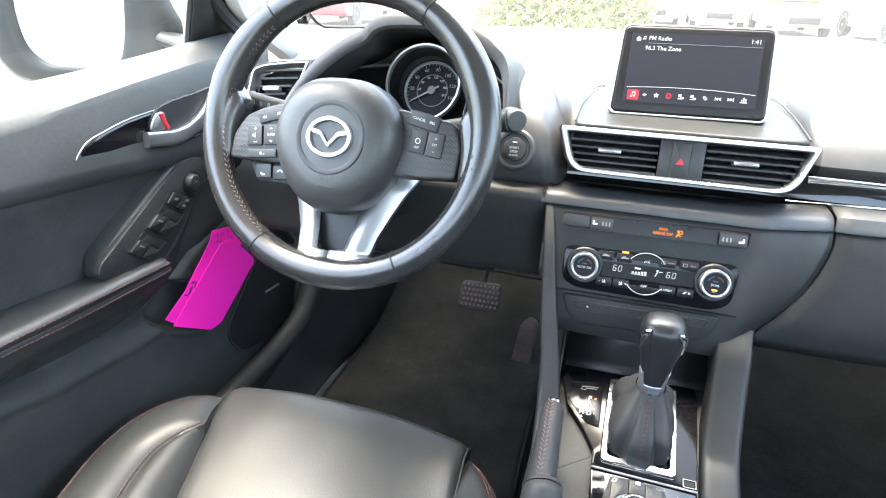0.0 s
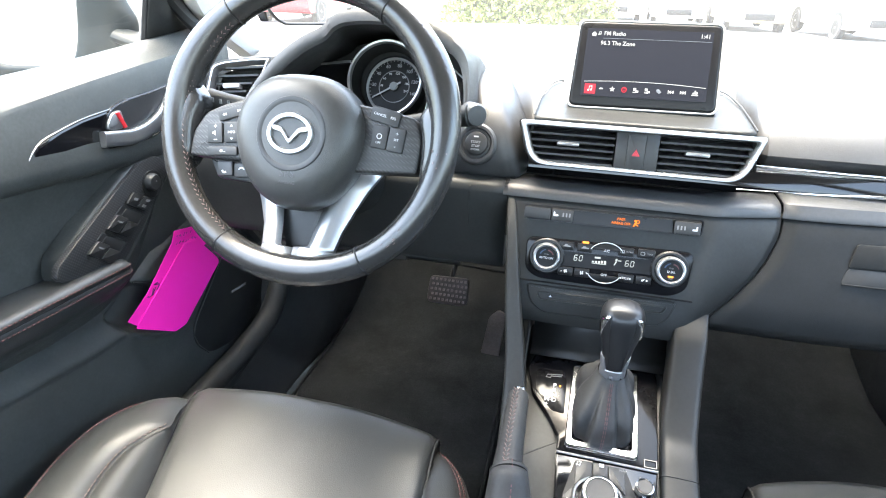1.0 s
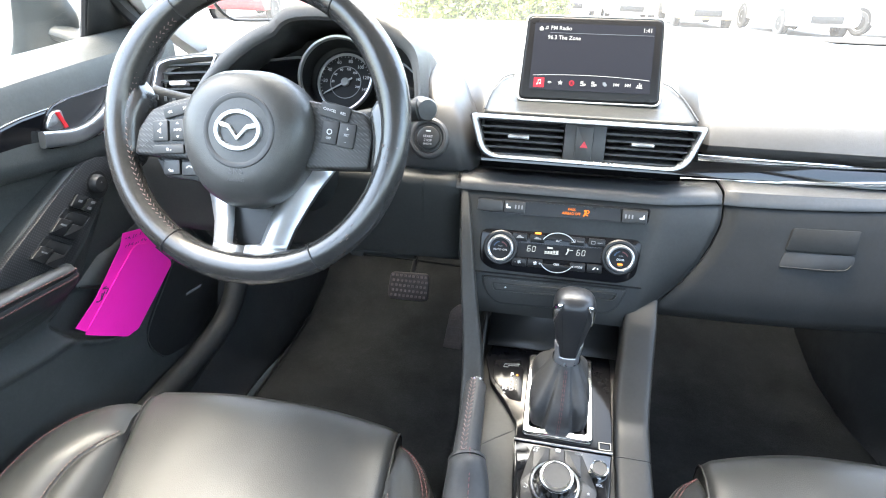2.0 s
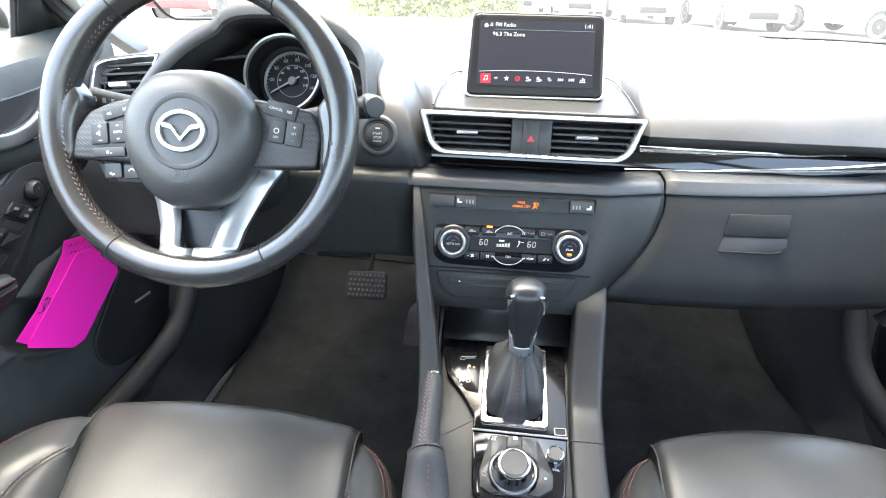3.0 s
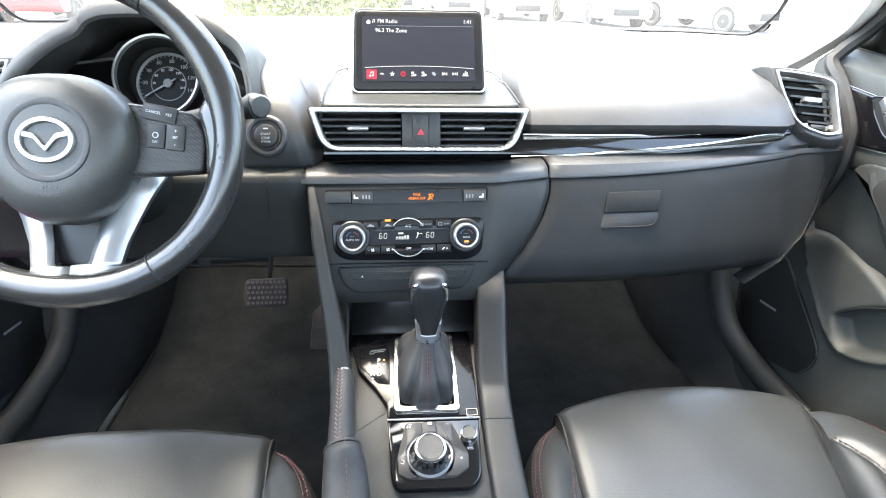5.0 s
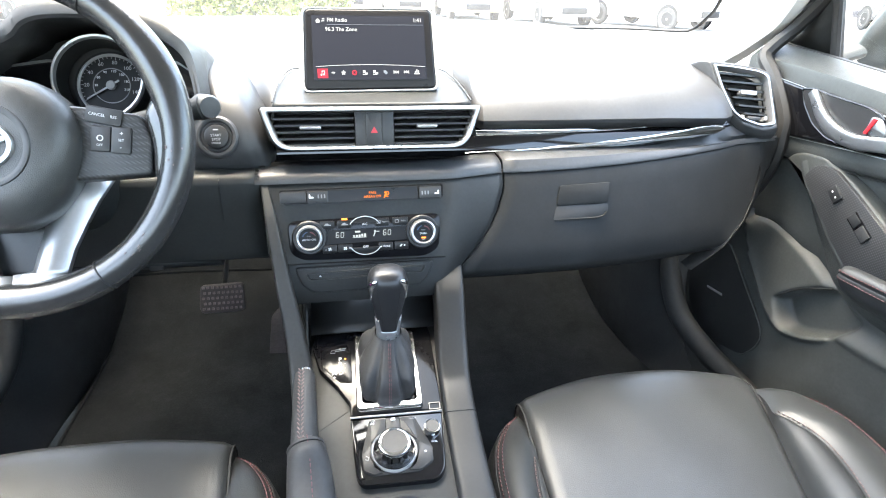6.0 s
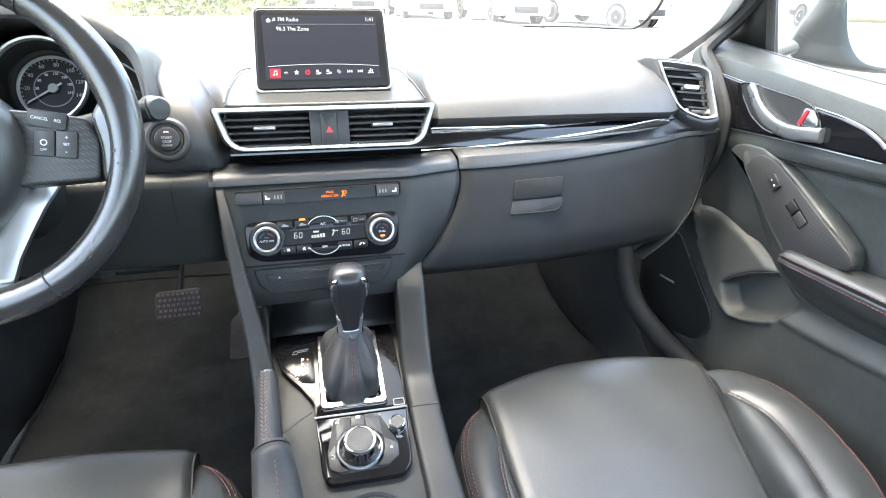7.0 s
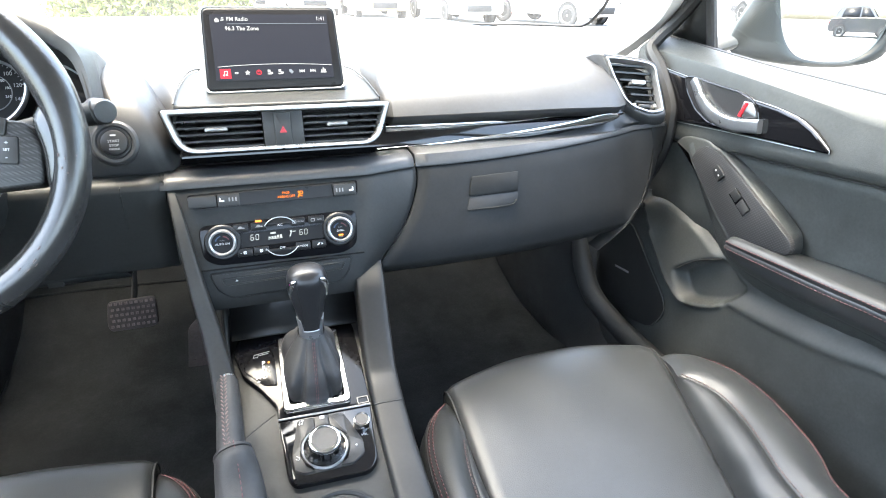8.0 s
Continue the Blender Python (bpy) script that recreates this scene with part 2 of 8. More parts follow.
def ring_plate(outer, inner, w0, w1, M, bm=None, crown=0.0):
    """A frame between two outlines with the same number of points."""
    bm = bm or bmesh.new()
    n = len(outer)
    prof = []
    for o, i in zip(outer, inner):
        o, i = Vector(o[:2]), Vector(i[:2])
        line = [(o, w0), (o, w1 - crown), (o.lerp(i, 0.2), w1), (o.lerp(i, 0.8), w1), (i, w1 - crown), (i, w0)]
        prof.append([bm.verts.new(M @ Vector((p.x, p.y, w))) for p, w in line])
    for a in range(n):
        p, q = prof[a], prof[(a + 1) % n]
        for j in range(6):
            bm.faces.new((p[j], p[(j + 1) % 6], q[(j + 1) % 6], q[j]))
    return bm


def lathe(profile, M, n=32, at=(0, 0), bm=None, cap=True):
    """Turns (radius, w) pairs round the w axis at (u, v)."""
    bm = bm or bmesh.new()
    rings = []
    for r, w in profile:
        if r < 1e-6:
            rings.append([bm.verts.new(M @ Vector((at[0], at[1], w)))])
        else:
            rings.append([bm.verts.new(M @ Vector((at[0] + r * math.cos(2 * math.pi * i / n), at[1] + r * math.sin(2 * math.pi * i / n), w))) for i in range(n)])
    for a, b in zip(rings, rings[1:]):
        for i in range(n):
            if len(a) == 1 and len(b) > 1:
                bm.faces.new((a[0], b[i], b[(i + 1) % n]))
            elif len(b) == 1 and len(a) > 1:
                bm.faces.new((a[i], a[(i + 1) % n], b[0]))
            elif len(a) > 1:
                bm.faces.new((a[i], a[(i + 1) % n], b[(i + 1) % n], b[i]))
    if cap:
        for r in (rings[0], rings[-1]):
            if len(r) > 1:
                bm.faces.new(r)
    return bm


def sweep(path, size, n=12, closed=False, bm=None, up=(0, 0, 1), shape=None, caps=True):
    """Sweeps an ellipse, or a closed (a, b) outline, along a path. size: radius, (ra, rb), or a function of 0..1 that gives either."""
    bm = bm or bmesh.new()
    P = [Vector(p) for p in path]
    m = len(P)
    rings = []
    for i, p in enumerate(P):
        a = P[i - 1] if (i > 0 or closed) else P[i]
        c = P[(i + 1) % m] if (i < m - 1 or closed) else P[i]
        t = (c - a).normalized()
        side = t.cross(Vector(up))
        side = side.normalized() if side.length > 1e-6 else Vector((1, 0, 0))
        top = side.cross(t).normalized()
        s = size(i / (m - 1)) if callable(size) else size
        ra, rb = s if isinstance(s, (tuple, list)) else (s, s)
        outline = shape or [(math.cos(2 * math.pi * j / n), math.sin(2 * math.pi * j / n)) for j in range(n)]
        rings.append([bm.verts.new(p + side * (x * ra) + top * (y * rb)) for x, y in outline])
    k = len(rings[0])
    for i in range(m if closed else m - 1):
        r0, r1 = rings[i], rings[(i + 1) % m]
        for j in range(k):
            bm.faces.new((r0[j], r0[(j + 1) % k], r1[(j + 1) % k], r1[j]))
    if caps and not closed:
        bm.faces.new(list(reversed(rings[0])))
        bm.faces.new(rings[-1])
    return bm


def sheet(rows, bm=None, wrap=False):
    """A surface through rows of points."""
    bm = bm or bmesh.new()
    V = [[bm.verts.new(p) for p in r] for r in rows]
    for a, b in zip(V, V[1:]):
        for i in range(len(a) - 1):
            bm.faces.new((a[i], a[i + 1], b[i + 1], b[i]))
        if wrap:
            bm.faces.new((a[-1], a[0], b[0], b[-1]))
    return bm


def box(x0, x1, y0, y1, z0, z1, bevel=0.0, seg=2, bm=None, M=None):
    b2 = bmesh.new()
    bmesh.ops.create_cube(b2, size=1.0)
    bmesh.ops.scale(b2, vec=(x1 - x0, y1 - y0, z1 - z0), verts=b2.verts)
    bmesh.ops.translate(b2, vec=((x0 + x1) / 2, (y0 + y1) / 2, (z0 + z1) / 2), verts=b2.verts)
    if bevel:
        bmesh.ops.bevel(b2, geom=b2.edges, offset=bevel, segments=seg, affect="EDGES", profile=0.5)
    if M is not None:
        bmesh.ops.transform(b2, matrix=M, verts=b2.verts)
    if bm is None:
        return b2
    tmp = bpy.data.meshes.new("tmp")
    b2.to_mesh(tmp)
    b2.free()
    bm.from_mesh(tmp)
    bpy.data.meshes.remove(tmp)
    return bm


def words(text, M, u, v, size, w=0.0004, align="CENTER", deep=0.00015, bold=0.0, stretch=1.0):
    """Lettering in the built-in font, lying on a face."""
    cu = bpy.data.curves.new("lettering", "FONT")
    cu.body, cu.size, cu.align_x, cu.align_y, cu.extrude, cu.offset = text, size, align, "CENTER", deep, bold * size
    cu.resolution_u = 3
    ob = bpy.data.objects.new("lettering", cu)
    scene.collection.objects.link(ob)
    bpy.context.view_layer.update()
    me = bpy.data.meshes.new_from_object(ob.evaluated_get(bpy.context.evaluated_depsgraph_get()))
    bpy.data.objects.remove(ob)
    bm = bmesh.new()
    bm.from_mesh(me)
    bpy.data.meshes.remove(me)
    bmesh.ops.transform(bm, matrix=M @ Matrix.Translation((u, v, w)) @ Matrix.Diagonal((stretch, 1, 1, 1)), verts=bm.verts)
    return bm


def stitches(path, length, gap, radius, material, parent, name="stitching", label="", up=(0, 0, 1), slant=0.0):
    """A row of short thread stitches along a path."""
    P = [Vector(p) for p in path]
    bm = bmesh.new()
    cum = [0.0]
    for a, b in zip(P, P[1:]):
        cum.append(cum[-1] + (b - a).length)
    def at(s):
        s = max(0.0, min(cum[-1], s))
        for i in range(len(P) - 1):
            if s <= cum[i + 1] or i == len(P) - 2:
                f = (s - cum[i]) / max(1e-9, cum[i + 1] - cum[i])
                return P[i].lerp(P[i + 1], f), (P[i + 1] - P[i]).normalized()
    s = 0.0
    while s < cum[-1]:
        p, t = at(s + length / 2)
        side = t.cross(Vector(up)).normalized()
        t2 = (t + side * slant).normalized()
        q = [p - t2 * length / 2, p - t2 * length * 0.3 + Vector(up) * radius * 0.7, p + t2 * length * 0.3 + Vector(up) * radius * 0.7, p + t2 * length / 2]
        sweep(q, lambda f: radius * (0.6 if f in (0, 1) else 1.0), n=5, bm=bm, up=up)
        s += length + gap
    return part(name, bm, material, parent, label)

# ---- the cabin shell ----
def arc_y(x):
    """How far ahead the foot of the windscreen lies at x."""
    return 0.80 - 0.48 * (abs(x) / 0.725) ** 2.4 * 0.55 - 0.02 * abs(x)


floor = part("floor", sheet([[(x, y, z) for x in (-0.72, -0.45, -0.2, 0.2, 0.45, 0.72)] for y, z in ((-1.6, 0.2), (-0.3, 0.2), (0.45, 0.2), (0.6, 0.235), (0.85, 0.42), (1.0, 0.62), (1.02, 0.9))]), CARPET, solid=0.02)
tagged(floor, "dark carpet floor with dust and grit", "floor", kind="structure")

# sills and kick panels at the foot of the doors
for s, nm in ((-1, "wall_west"), (1, "wall_east")):
    rows = []
    for y, x_top, z_top in ((-0.6, 0.725, 0.27), (0.05, 0.725, 0.27), (0.2, 0.72, 0.28), (0.285, 0.705, 0.33), (0.33, 0.668, 0.52), (0.40, 0.65, 0.70), (0.55, 0.64, 0.82), (0.8, 0.63, 0.86), (1.03, 0.62, 0.88)):
        rows.append([(s * x, y, z) for x, z in ((0.625, 0.20), (x_top - 0.045, 0.235), (x_top - 0.015, 0.27 + (z_top - 0.3) * 0.4), (x_top, z_top), (x_top + 0.06, z_top + 0.03))])
    tagged(part(nm, sheet(rows), LINING, solid=0.012, sub=2, sharp=80), "black plastic sill and kick panel beside the footwell", "sill panel", kind="structure")

    sill = smooth_line([(s * 0.662, 0.42, 0.64), (s * 0.660, 0.350, 0.525), (s * 0.658, 0.305, 0.440), (s * 0.660, 0.25, 0.382), (s * 0.668, 0.165, 0.355), (s * 0.678, 0.05, 0.342), (s * 0.685, -0.5, 0.335)], 6)
    tagged(part("trim_sill_" + ("west" if s < 0 else "east"), sweep(sill, lambda f: (0.006 + 0.016 * min(1.0, f * 3), 0.006 + 0.018 * min(1.0, f * 3)), n=18), LINING), "black plastic sill edge", "sill trim", kind="structure")

# unseen roof and plain rear, added to close the cabin, with the rear window's opening
roof_rows = []
for y, half, z in ((0.05, 0.50, 1.33), (-0.2, 0.54, 1.39), (-0.6, 0.56, 1.42), (-1.1, 0.55, 1.40), (-1.5, 0.52, 1.34)):
    roof_rows.append([(half * f, y, z - 0.06 * abs(f) ** 3) for f in (-1, -0.75, -0.4, 0, 0.4, 0.75, 1)])
tagged(part("ceiling", sheet(roof_rows), ROOFCLOTH, solid=0.04, thick_side=1), "pale grey fabric headliner of the car", "ceiling", kind="structure")
rear = sheet([[(x, -1.6, z) for x in (-0.72, 0, 0.72)] for z in (0.2, 0.6, 0.98)])
tagged(part("wall_south", rear, HARD, solid=0.03), "plain dark rear of the cabin", "wall", kind="structure")
for s, nm in ((-1, "wall_rear_west"), (1, "wall_rear_east")):
    tagged(part(nm, sheet([[(s * (0.76 - 0.05 * (z > 0.9)), y, z) for y in (-0.72, -1.2, -1.6)] for z in (0.2, 0.6, 0.93)]), HARD, solid=0.03), "plain dark rear side of the cabin", "wall", kind="structure")
    post = smooth_line([(s * 0.74, -0.72, 0.92), (s * 0.68, -0.73, 1.15), (s * 0.57, -0.70, 1.36)], 6)
    tagged(part("trim_pillar_" + nm[10:], sweep(post, (0.035, 0.05), n=10, up=(0, 1, 0)), HEADLINER), "pale grey centre pillar trim", "pillar", kind="structure")
    post = smooth_line([(s * 0.70, -1.58, 0.95), (s * 0.60, -1.55, 1.15), (s * 0.52, -1.48, 1.33)], 6)
    tagged(part("trim_rear_pillar_" + nm[10:], sweep(post, (0.05, 0.10), n=10, up=(0, 1, 0)), HEADLINER), "pale grey rear pillar trim", "pillar", kind="structure")
    rail = smooth_line([(s * 0.52, 0.02, 1.30), (s * 0.56, -0.4, 1.37), (s * 0.57, -0.9, 1.38), (s * 0.53, -1.48, 1.32)], 6)
    tagged(part("trim_roof_rail_" + nm[10:], sweep(rail, (0.035, 0.035), n=10), HEADLINER), "pale grey roof rail trim", "roof rail", kind="structure")

# windscreen pillars
def a_pillar(s, nm):
    foot = [(s * 0.715, 0.385, 0.905), (s * 0.716, 0.335, 0.950), (s * 0.708, 0.270, 1.010), (s * 0.675, 0.18, 1.11), (s * 0.61, 0.09, 1.22), (s * 0.53, 0.03, 1.31)]
    path = smooth_line(foot, 8)
    shape = [(-1, -0.5), (-0.6, -1), (0.5, -1), (1, -0.2), (1, 0.6), (0.3, 1), (-0.6, 0.9), (-1, 0.4)]
    tagged(part("a_pillar_" + nm, sweep(path, lambda f: (0.026, 0.026 + 0.024 * min(1.0, f * 2.5)), shape=shape, up=(0, 1, 0)), HEADLINER), "pale grey windscreen pillar trim", "pillar", kind="structure")
    seal = smooth_line([(s * 0.690, 0.28, 0.54), (s * 0.686, 0.232, 0.600), (s * 0.684, 0.196, 0.652), (s * 0.683, 0.160, 0.704), (s * 0.683, 0.138, 0.760), (s * 0.684, 0.137, 0.806), (s * 0.688, 0.150, 0.838), (s * 0.690, 0.195, 0.890), (s * 0.694, 0.236, 0.917), (s * 0.706, 0.240, 0.935), (s * 0.733, 0.225, 0.973), (s * 0.735, 0.165, 1.045), (s * 0.70, 0.10, 1.13), (s * 0.62, 0.04, 1.23), (s * 0.545, 0.0, 1.30)], 8)
    tagged(part("seal_" + nm, sweep(seal, 0.012, n=8, up=(0, 1, 0)), SEAL), "black rubber door seal along the pillar", "seal", kind="structure")


a_pillar(-1, "west"), a_pillar(1, "east")

# windscreen with its black printed edge
base_x = [-0.735 + 1.47 * i / 24 for i in range(25)]
rows = []
for f in [i / 8 for i in range(9)]:
    r = []
    for x in base_x:
        y0, z0 = arc_y(x), 0.925 - 0.012 * (abs(x) / 0.7) ** 2
        x1, y1, z1 = x * 0.72, 0.10 - 0.10 * (x / 0.735) ** 2, 1.335 - 0.04 * (x / 0.735) ** 2
        r.append((x + (x1 - x) * f, y0 + (y1 - y0) * f, z0 + (z1 - z0) * f + 0.03 * math.sin(f * math.pi)))
    rows.append(r)
ws = part("window_1", sheet(rows), DUST_VEIL_GLASS)
ws.visible_shadow = False
tagged(ws, "clear curved windscreen glass", "window", kind="structure")
edge = smooth_line([(-0.60, 0.22, 1.12), (-0.668, 0.36, 1.005), (-0.675, 0.405, 0.968), (-0.672, 0.44, 0.946), (-0.655, 0.465, 0.9405), (-0.60, 0.56, 0.936)] + [(x, arc_y(x) - 0.012, 0.928) for x in (-0.5, -0.3, 0, 0.3, 0.5)] + [(0.60, 0.56, 0.936), (0.655, 0.465, 0.9405), (0.672, 0.44, 0.946), (0.675, 0.405, 0.968), (0.668, 0.36, 1.005), (0.60, 0.22, 1.12)], 8)
tagged(part("trim_windscreen_edge", sweep(edge, (0.004, 0.003), n=8), SEAL), "black edge along the foot of the windscreen", "seal", kind="structure")

# outer skin of the car's sides, seen in the mirrors
for s, nm in ((-1, "west"), (1, "east")):
    rows = [[(s * x, y, z) for x, z in ((0.775, 0.905), (0.80, 0.89), (0.845, 0.80), (0.86, 0.70), (0.86, 0.5), (0.83, 0.3))] for y in (0.42, 0.1, -0.3, -0.8, -1.3, -1.9)]
    tagged(part("wall_outer_" + nm, sheet(rows), WHITE_PAINT, solid=0.01), "white painted outer side of the car", "body side", kind="structure")
# ---- dashboard ----
dash = thing("dashboard", (0, 0.3, 0.6), "black soft-touch dashboard with gloss black and silver trim", "dashboard")


def top_profile(x):
    s = abs(x)
    yw = arc_y(x) + 0.03
    drop = 0.0 if s < 0.45 else (s - 0.45) * 0.10
    lip = 0.105 + 0.02 * max(0, (s - 0.4) / 0.3) ** 2
    t = max(0.0, min(1.0, (0.158 - s) / 0.018 if x > 0 else (0.200 - s) / 0.060))
    lip = (0.135 if x < 0 else lip) + (0.085 if x > 0 else 0.055) * t * t * (3 - 2 * t)
    e = max(0.0, min(1.0, (s - 0.53) / 0.09))
    lip += 0.065 * e * e * (3 - 2 * e)
    if -0.42 < x < -0.25:  # behind the instruments
        lip += 0.04
    front = [(lip, 0.8385), (lip - 0.004, 0.8475), (lip + 0.004, 0.858), (lip + 0.022, 0.874), (lip + 0.055, 0.893), (lip + 0.11, 0.908), (lip + 0.19, 0.917)]
    a = (yw - lip - 0.19)
    back = [(lip + 0.19 + a * f, 0.917 + 0.006 * f) for f in (0.3, 0.6, 1.0)]
    return [(x, y, z - drop * (0.3 + 0.7 * min(1, max(0, (y - 0.1) / 0.3)))) for y, z in front + back]


xs = [-0.655, -0.64, -0.62, -0.6, -0.58, -0.56, -0.54, -0.52, -0.45, -0.425, -0.415, -0.36, -0.28, -0.26, -0.245, -0.22, -0.18, -0.16, -0.155, -0.15, -0.145, -0.14, -0.12, -0.08, 0, 0.08, 0.12, 0.14, 0.145, 0.15, 0.155, 0.16, 0.175, 0.2, 0.28, 0.36, 0.44, 0.52, 0.54, 0.56, 0.58, 0.60, 0.62, 0.64, 0.655]
part("top_pad", sheet([top_profile(x) for x in xs]), SOFT, dash, solid=0.01)

# gloss black strip under the pad, with its two silver blades
strip = []
for x in [-0.16 + 0.715 * i / 24 for i in range(25)]:
    k = max(0.0, min(1.0, (x - 0.36) / 0.195)) ** 1.5
    strip.append([(x, 0.120, 0.842)] + [(x, y + 0.006 * k, z + (0.836 - z) * k * 0.92) for y, z in ((0.112, 0.836), (0.098, 0.822), (0.094, 0.806), (0.100, 0.796), (0.125, 0.790))])
part("gloss_strip", sheet(strip), GLOSS, dash, "piano black trim strip", solid=0.006)
blade = [(0.145, 0.0990, 0.8285), (0.25, 0.0990, 0.8290), (0.36, 0.1000, 0.8310), (0.43, 0.1035, 0.8345)]
part("upper_blade", sweep(smooth_line(blade, 6), lambda f: (0.0016, 0.0055 * (1 - f) + 0.0006), n=8, up=(0, -0.35, 1)), CHROME, dash, "satin silver trim blade")
blade = [(0.13, 0.0905, 0.8035), (0.25, 0.0905, 0.807), (0.36, 0.0915, 0.813), (0.45, 0.0935, 0.820), (0.52, 0.098, 0.827), (0.548, 0.102, 0.829)]
part("lower_blade", sweep(smooth_line(blade, 6), lambda f: (0.0018, 0.0006 + 0.0078 * (f / 0.72) ** 1.5 if f < 0.72 else 0.0006 + 0.0078 * math.sqrt(max(0.0, 1 - ((f - 0.72) / 0.28) ** 2))), n=8, up=(0, -0.2, 1)), CHROME, dash, "satin silver trim blade")

# lower front: the band, the centre fascia and the knee panel
def ease(a, b, v):
    t = max(0.0, min(1.0, (v - a) / (b - a)))
    return t * t * (3 - 2 * t)


def side_x(z):
    """Where the centre fascia ends and the glovebox begins, at a height."""
    t = max(0.0, min(1.25, (0.775 - z) / 0.105))
    return 0.1765 - 0.060 * t ** 1.7


def lower_y(x, z=0.76):
    """How far the lower front stands back at x."""
    crease = 0.101 - 0.22 * max(0.0, min(0.11, 0.757 - z))
    t = max(0.0, min(1.0, (x - crease) / max(0.02, side_x(z) - crease)))
    e = max(0.0, min(1.0, (x - 0.19) / 0.39))
    return 0.020 * t + 0.055 * e ** 2 + 0.2 * max(0.0, x - 0.56)


BAND = [(0.075, 0.8015), (0.050, 0.8008), (0.040, 0.7995), (0.0335, 0.797), (0.0300, 0.7925), (0.0280, 0.7872), (0.0279, 0.7860), (0.0310, 0.7850), (0.036, 0.7848)]
FACE = [(0.0320, 0.7875), (0.0270, 0.7800), (0.0215, 0.7700), (0.0175, 0.7600), (0.008, 0.737), (-0.001, 0.717), (-0.011, 0.69), (-0.022, 0.66), (-0.0255, 0.645)]


def lid_end(z):
    """Where the glovebox lid ends beside the door, at a height."""
    return float(np.interp(z, (0.62, 0.65, 0.683, 0.721, 0.758, 0.80), (0.49, 0.55, 0.596, 0.619, 0.633, 0.630)))


def lower_sheet(x0, x1, n, extra, band=False, lower=FACE):
    rows = []
    for i in range(n + 1):
        row = []
        for y, z in (BAND if band else lower) + extra:
            a, b = (x0(z) if callable(x0) else x0), (x1(z) if callable(x1) else x1)
            x = min(a + (b - a) * i / n, lid_end(z))
            e = max(0.0, min(1.0, (x - 0.19) / 0.39))
            row.append((x, lower_y(x, z) + y, z + 0.0155 * e ** 1.6 * max(0.0, min(1.0, (z - 0.70) / 0.0875))))
        rows.append(row)
    return sheet(rows)


part("lower_band", lower_sheet(-0.157, 0.1745, 30, [], True), SOFT, dash, "soft grained ledge", solid=0.004)
ledge = []
for i in range(25):
    x = 0.1775 + 0.490 * i / 24
    e = max(0.0, min(1.0, (x - 0.19) / 0.39))
    end = max(0.0, (x - 0.56) / 0.1)
    yl, zl = 0.048 + 0.055 * e ** 2 + 0.02 * end, 0.7855 + 0.0155 * e ** 1.6
    ledge.append([(x, 0.135 + 0.03 * end, 0.838), (x, 0.121 + 0.03 * end, 0.826), (x, 0.113 + 0.02 * end, 0.812), (x, max(yl + 0.016, 0.100 + 0.02 * end), 0.8045), (x, yl + 0.014, 0.8030), (x, yl + 0.008, 0.8012 + 0.004 * e), (x, yl + 0.003, zl + 0.007), (x, yl, zl + 0.0015), (x, yl, zl), (x, yl + 0.003, zl - 0.0012), (x, yl + 0.010, zl - 0.0015)])
part("glovebox_ledge", sheet(ledge), SOFT, dash, "soft grained ledge over the glovebox", solid=0.004)
def leg_x(z):
    """Where the console's driver-side leg runs, at a height."""
    return float(np.interp(z, (0.602, 0.668, 0.735, 0.785, 0.806), (-0.1145, -0.1275, -0.1385, -0.1475, -0.150))) - 0.002


part("center_fascia", lower_sheet(leg_x, side_x, 40, [(-0.024, 0.637), (0.0, 0.630), (0.06, 0.627)]), HARD, dash, solid=0.006)
knee = []
for i in range(21):
    x = -0.645 + 0.4935 * i / 20
    back = 0.02 * max(0.0, (-0.35 - x) / 0.3)
    knee.append([(x, y + back, z) for y, z in ((0.085, 0.801), (0.050, 0.8008), (0.040, 0.7995), (0.0335, 0.797), (0.0300, 0.7925), (0.0285, 0.7865), (0.0300, 0.762), (0.0325, 0.737), (0.0345, 0.715), (0.0350, 0.692), (0.0350, 0.683), (0.0380, 0.677), (0.050, 0.672), (0.16, 0.665))])
kp = part("knee_panel", sheet(knee), HARD, dash, "black knee panel under the column", solid=0.005)
part("knee_seam", sweep([(-0.2005, 0.0385, 0.7990), (-0.2006, 0.0295, 0.7925), (-0.2010, 0.0284, 0.783), (-0.2015, 0.0298, 0.762), (-0.2020, 0.0323, 0.737)], 0.0007, n=5), SEAL, kp)
part("lower_tray", sheet([[(x, y, z) for x in (-0.50, -0.22)] for y, z in ((0.06, 0.668), (0.075, 0.655), (0.16, 0.648))]), HARD, kp, solid=0.004)
# pale strip drawn for the light along the knee panel's lower edge
part("panel_edge_glint", sweep([(-0.326, 0.058, 0.6697), (-0.285, 0.057, 0.6722), (-0.243, 0.058, 0.6755)], 0.0009, n=6), DIM, kp, "pale strip for the light on the panel's edge")
part("tray_clip", box(-0.315, -0.297, 0.060, 0.066, 0.655, 0.664, 0.001), BUTTON, kp)
glove = part("glovebox_door", lower_sheet(lambda z: side_x(z) + 0.003, 0.662, 24, [(-0.0205, 0.653), (-0.015, 0.644), (-0.002, 0.637), (0.03, 0.631), (0.09, 0.627), (0.2, 0.622)], lower=FACE[:-1]), GLOVE, dash, "black glovebox lid with a pull handle", solid=0.006)
rows = []
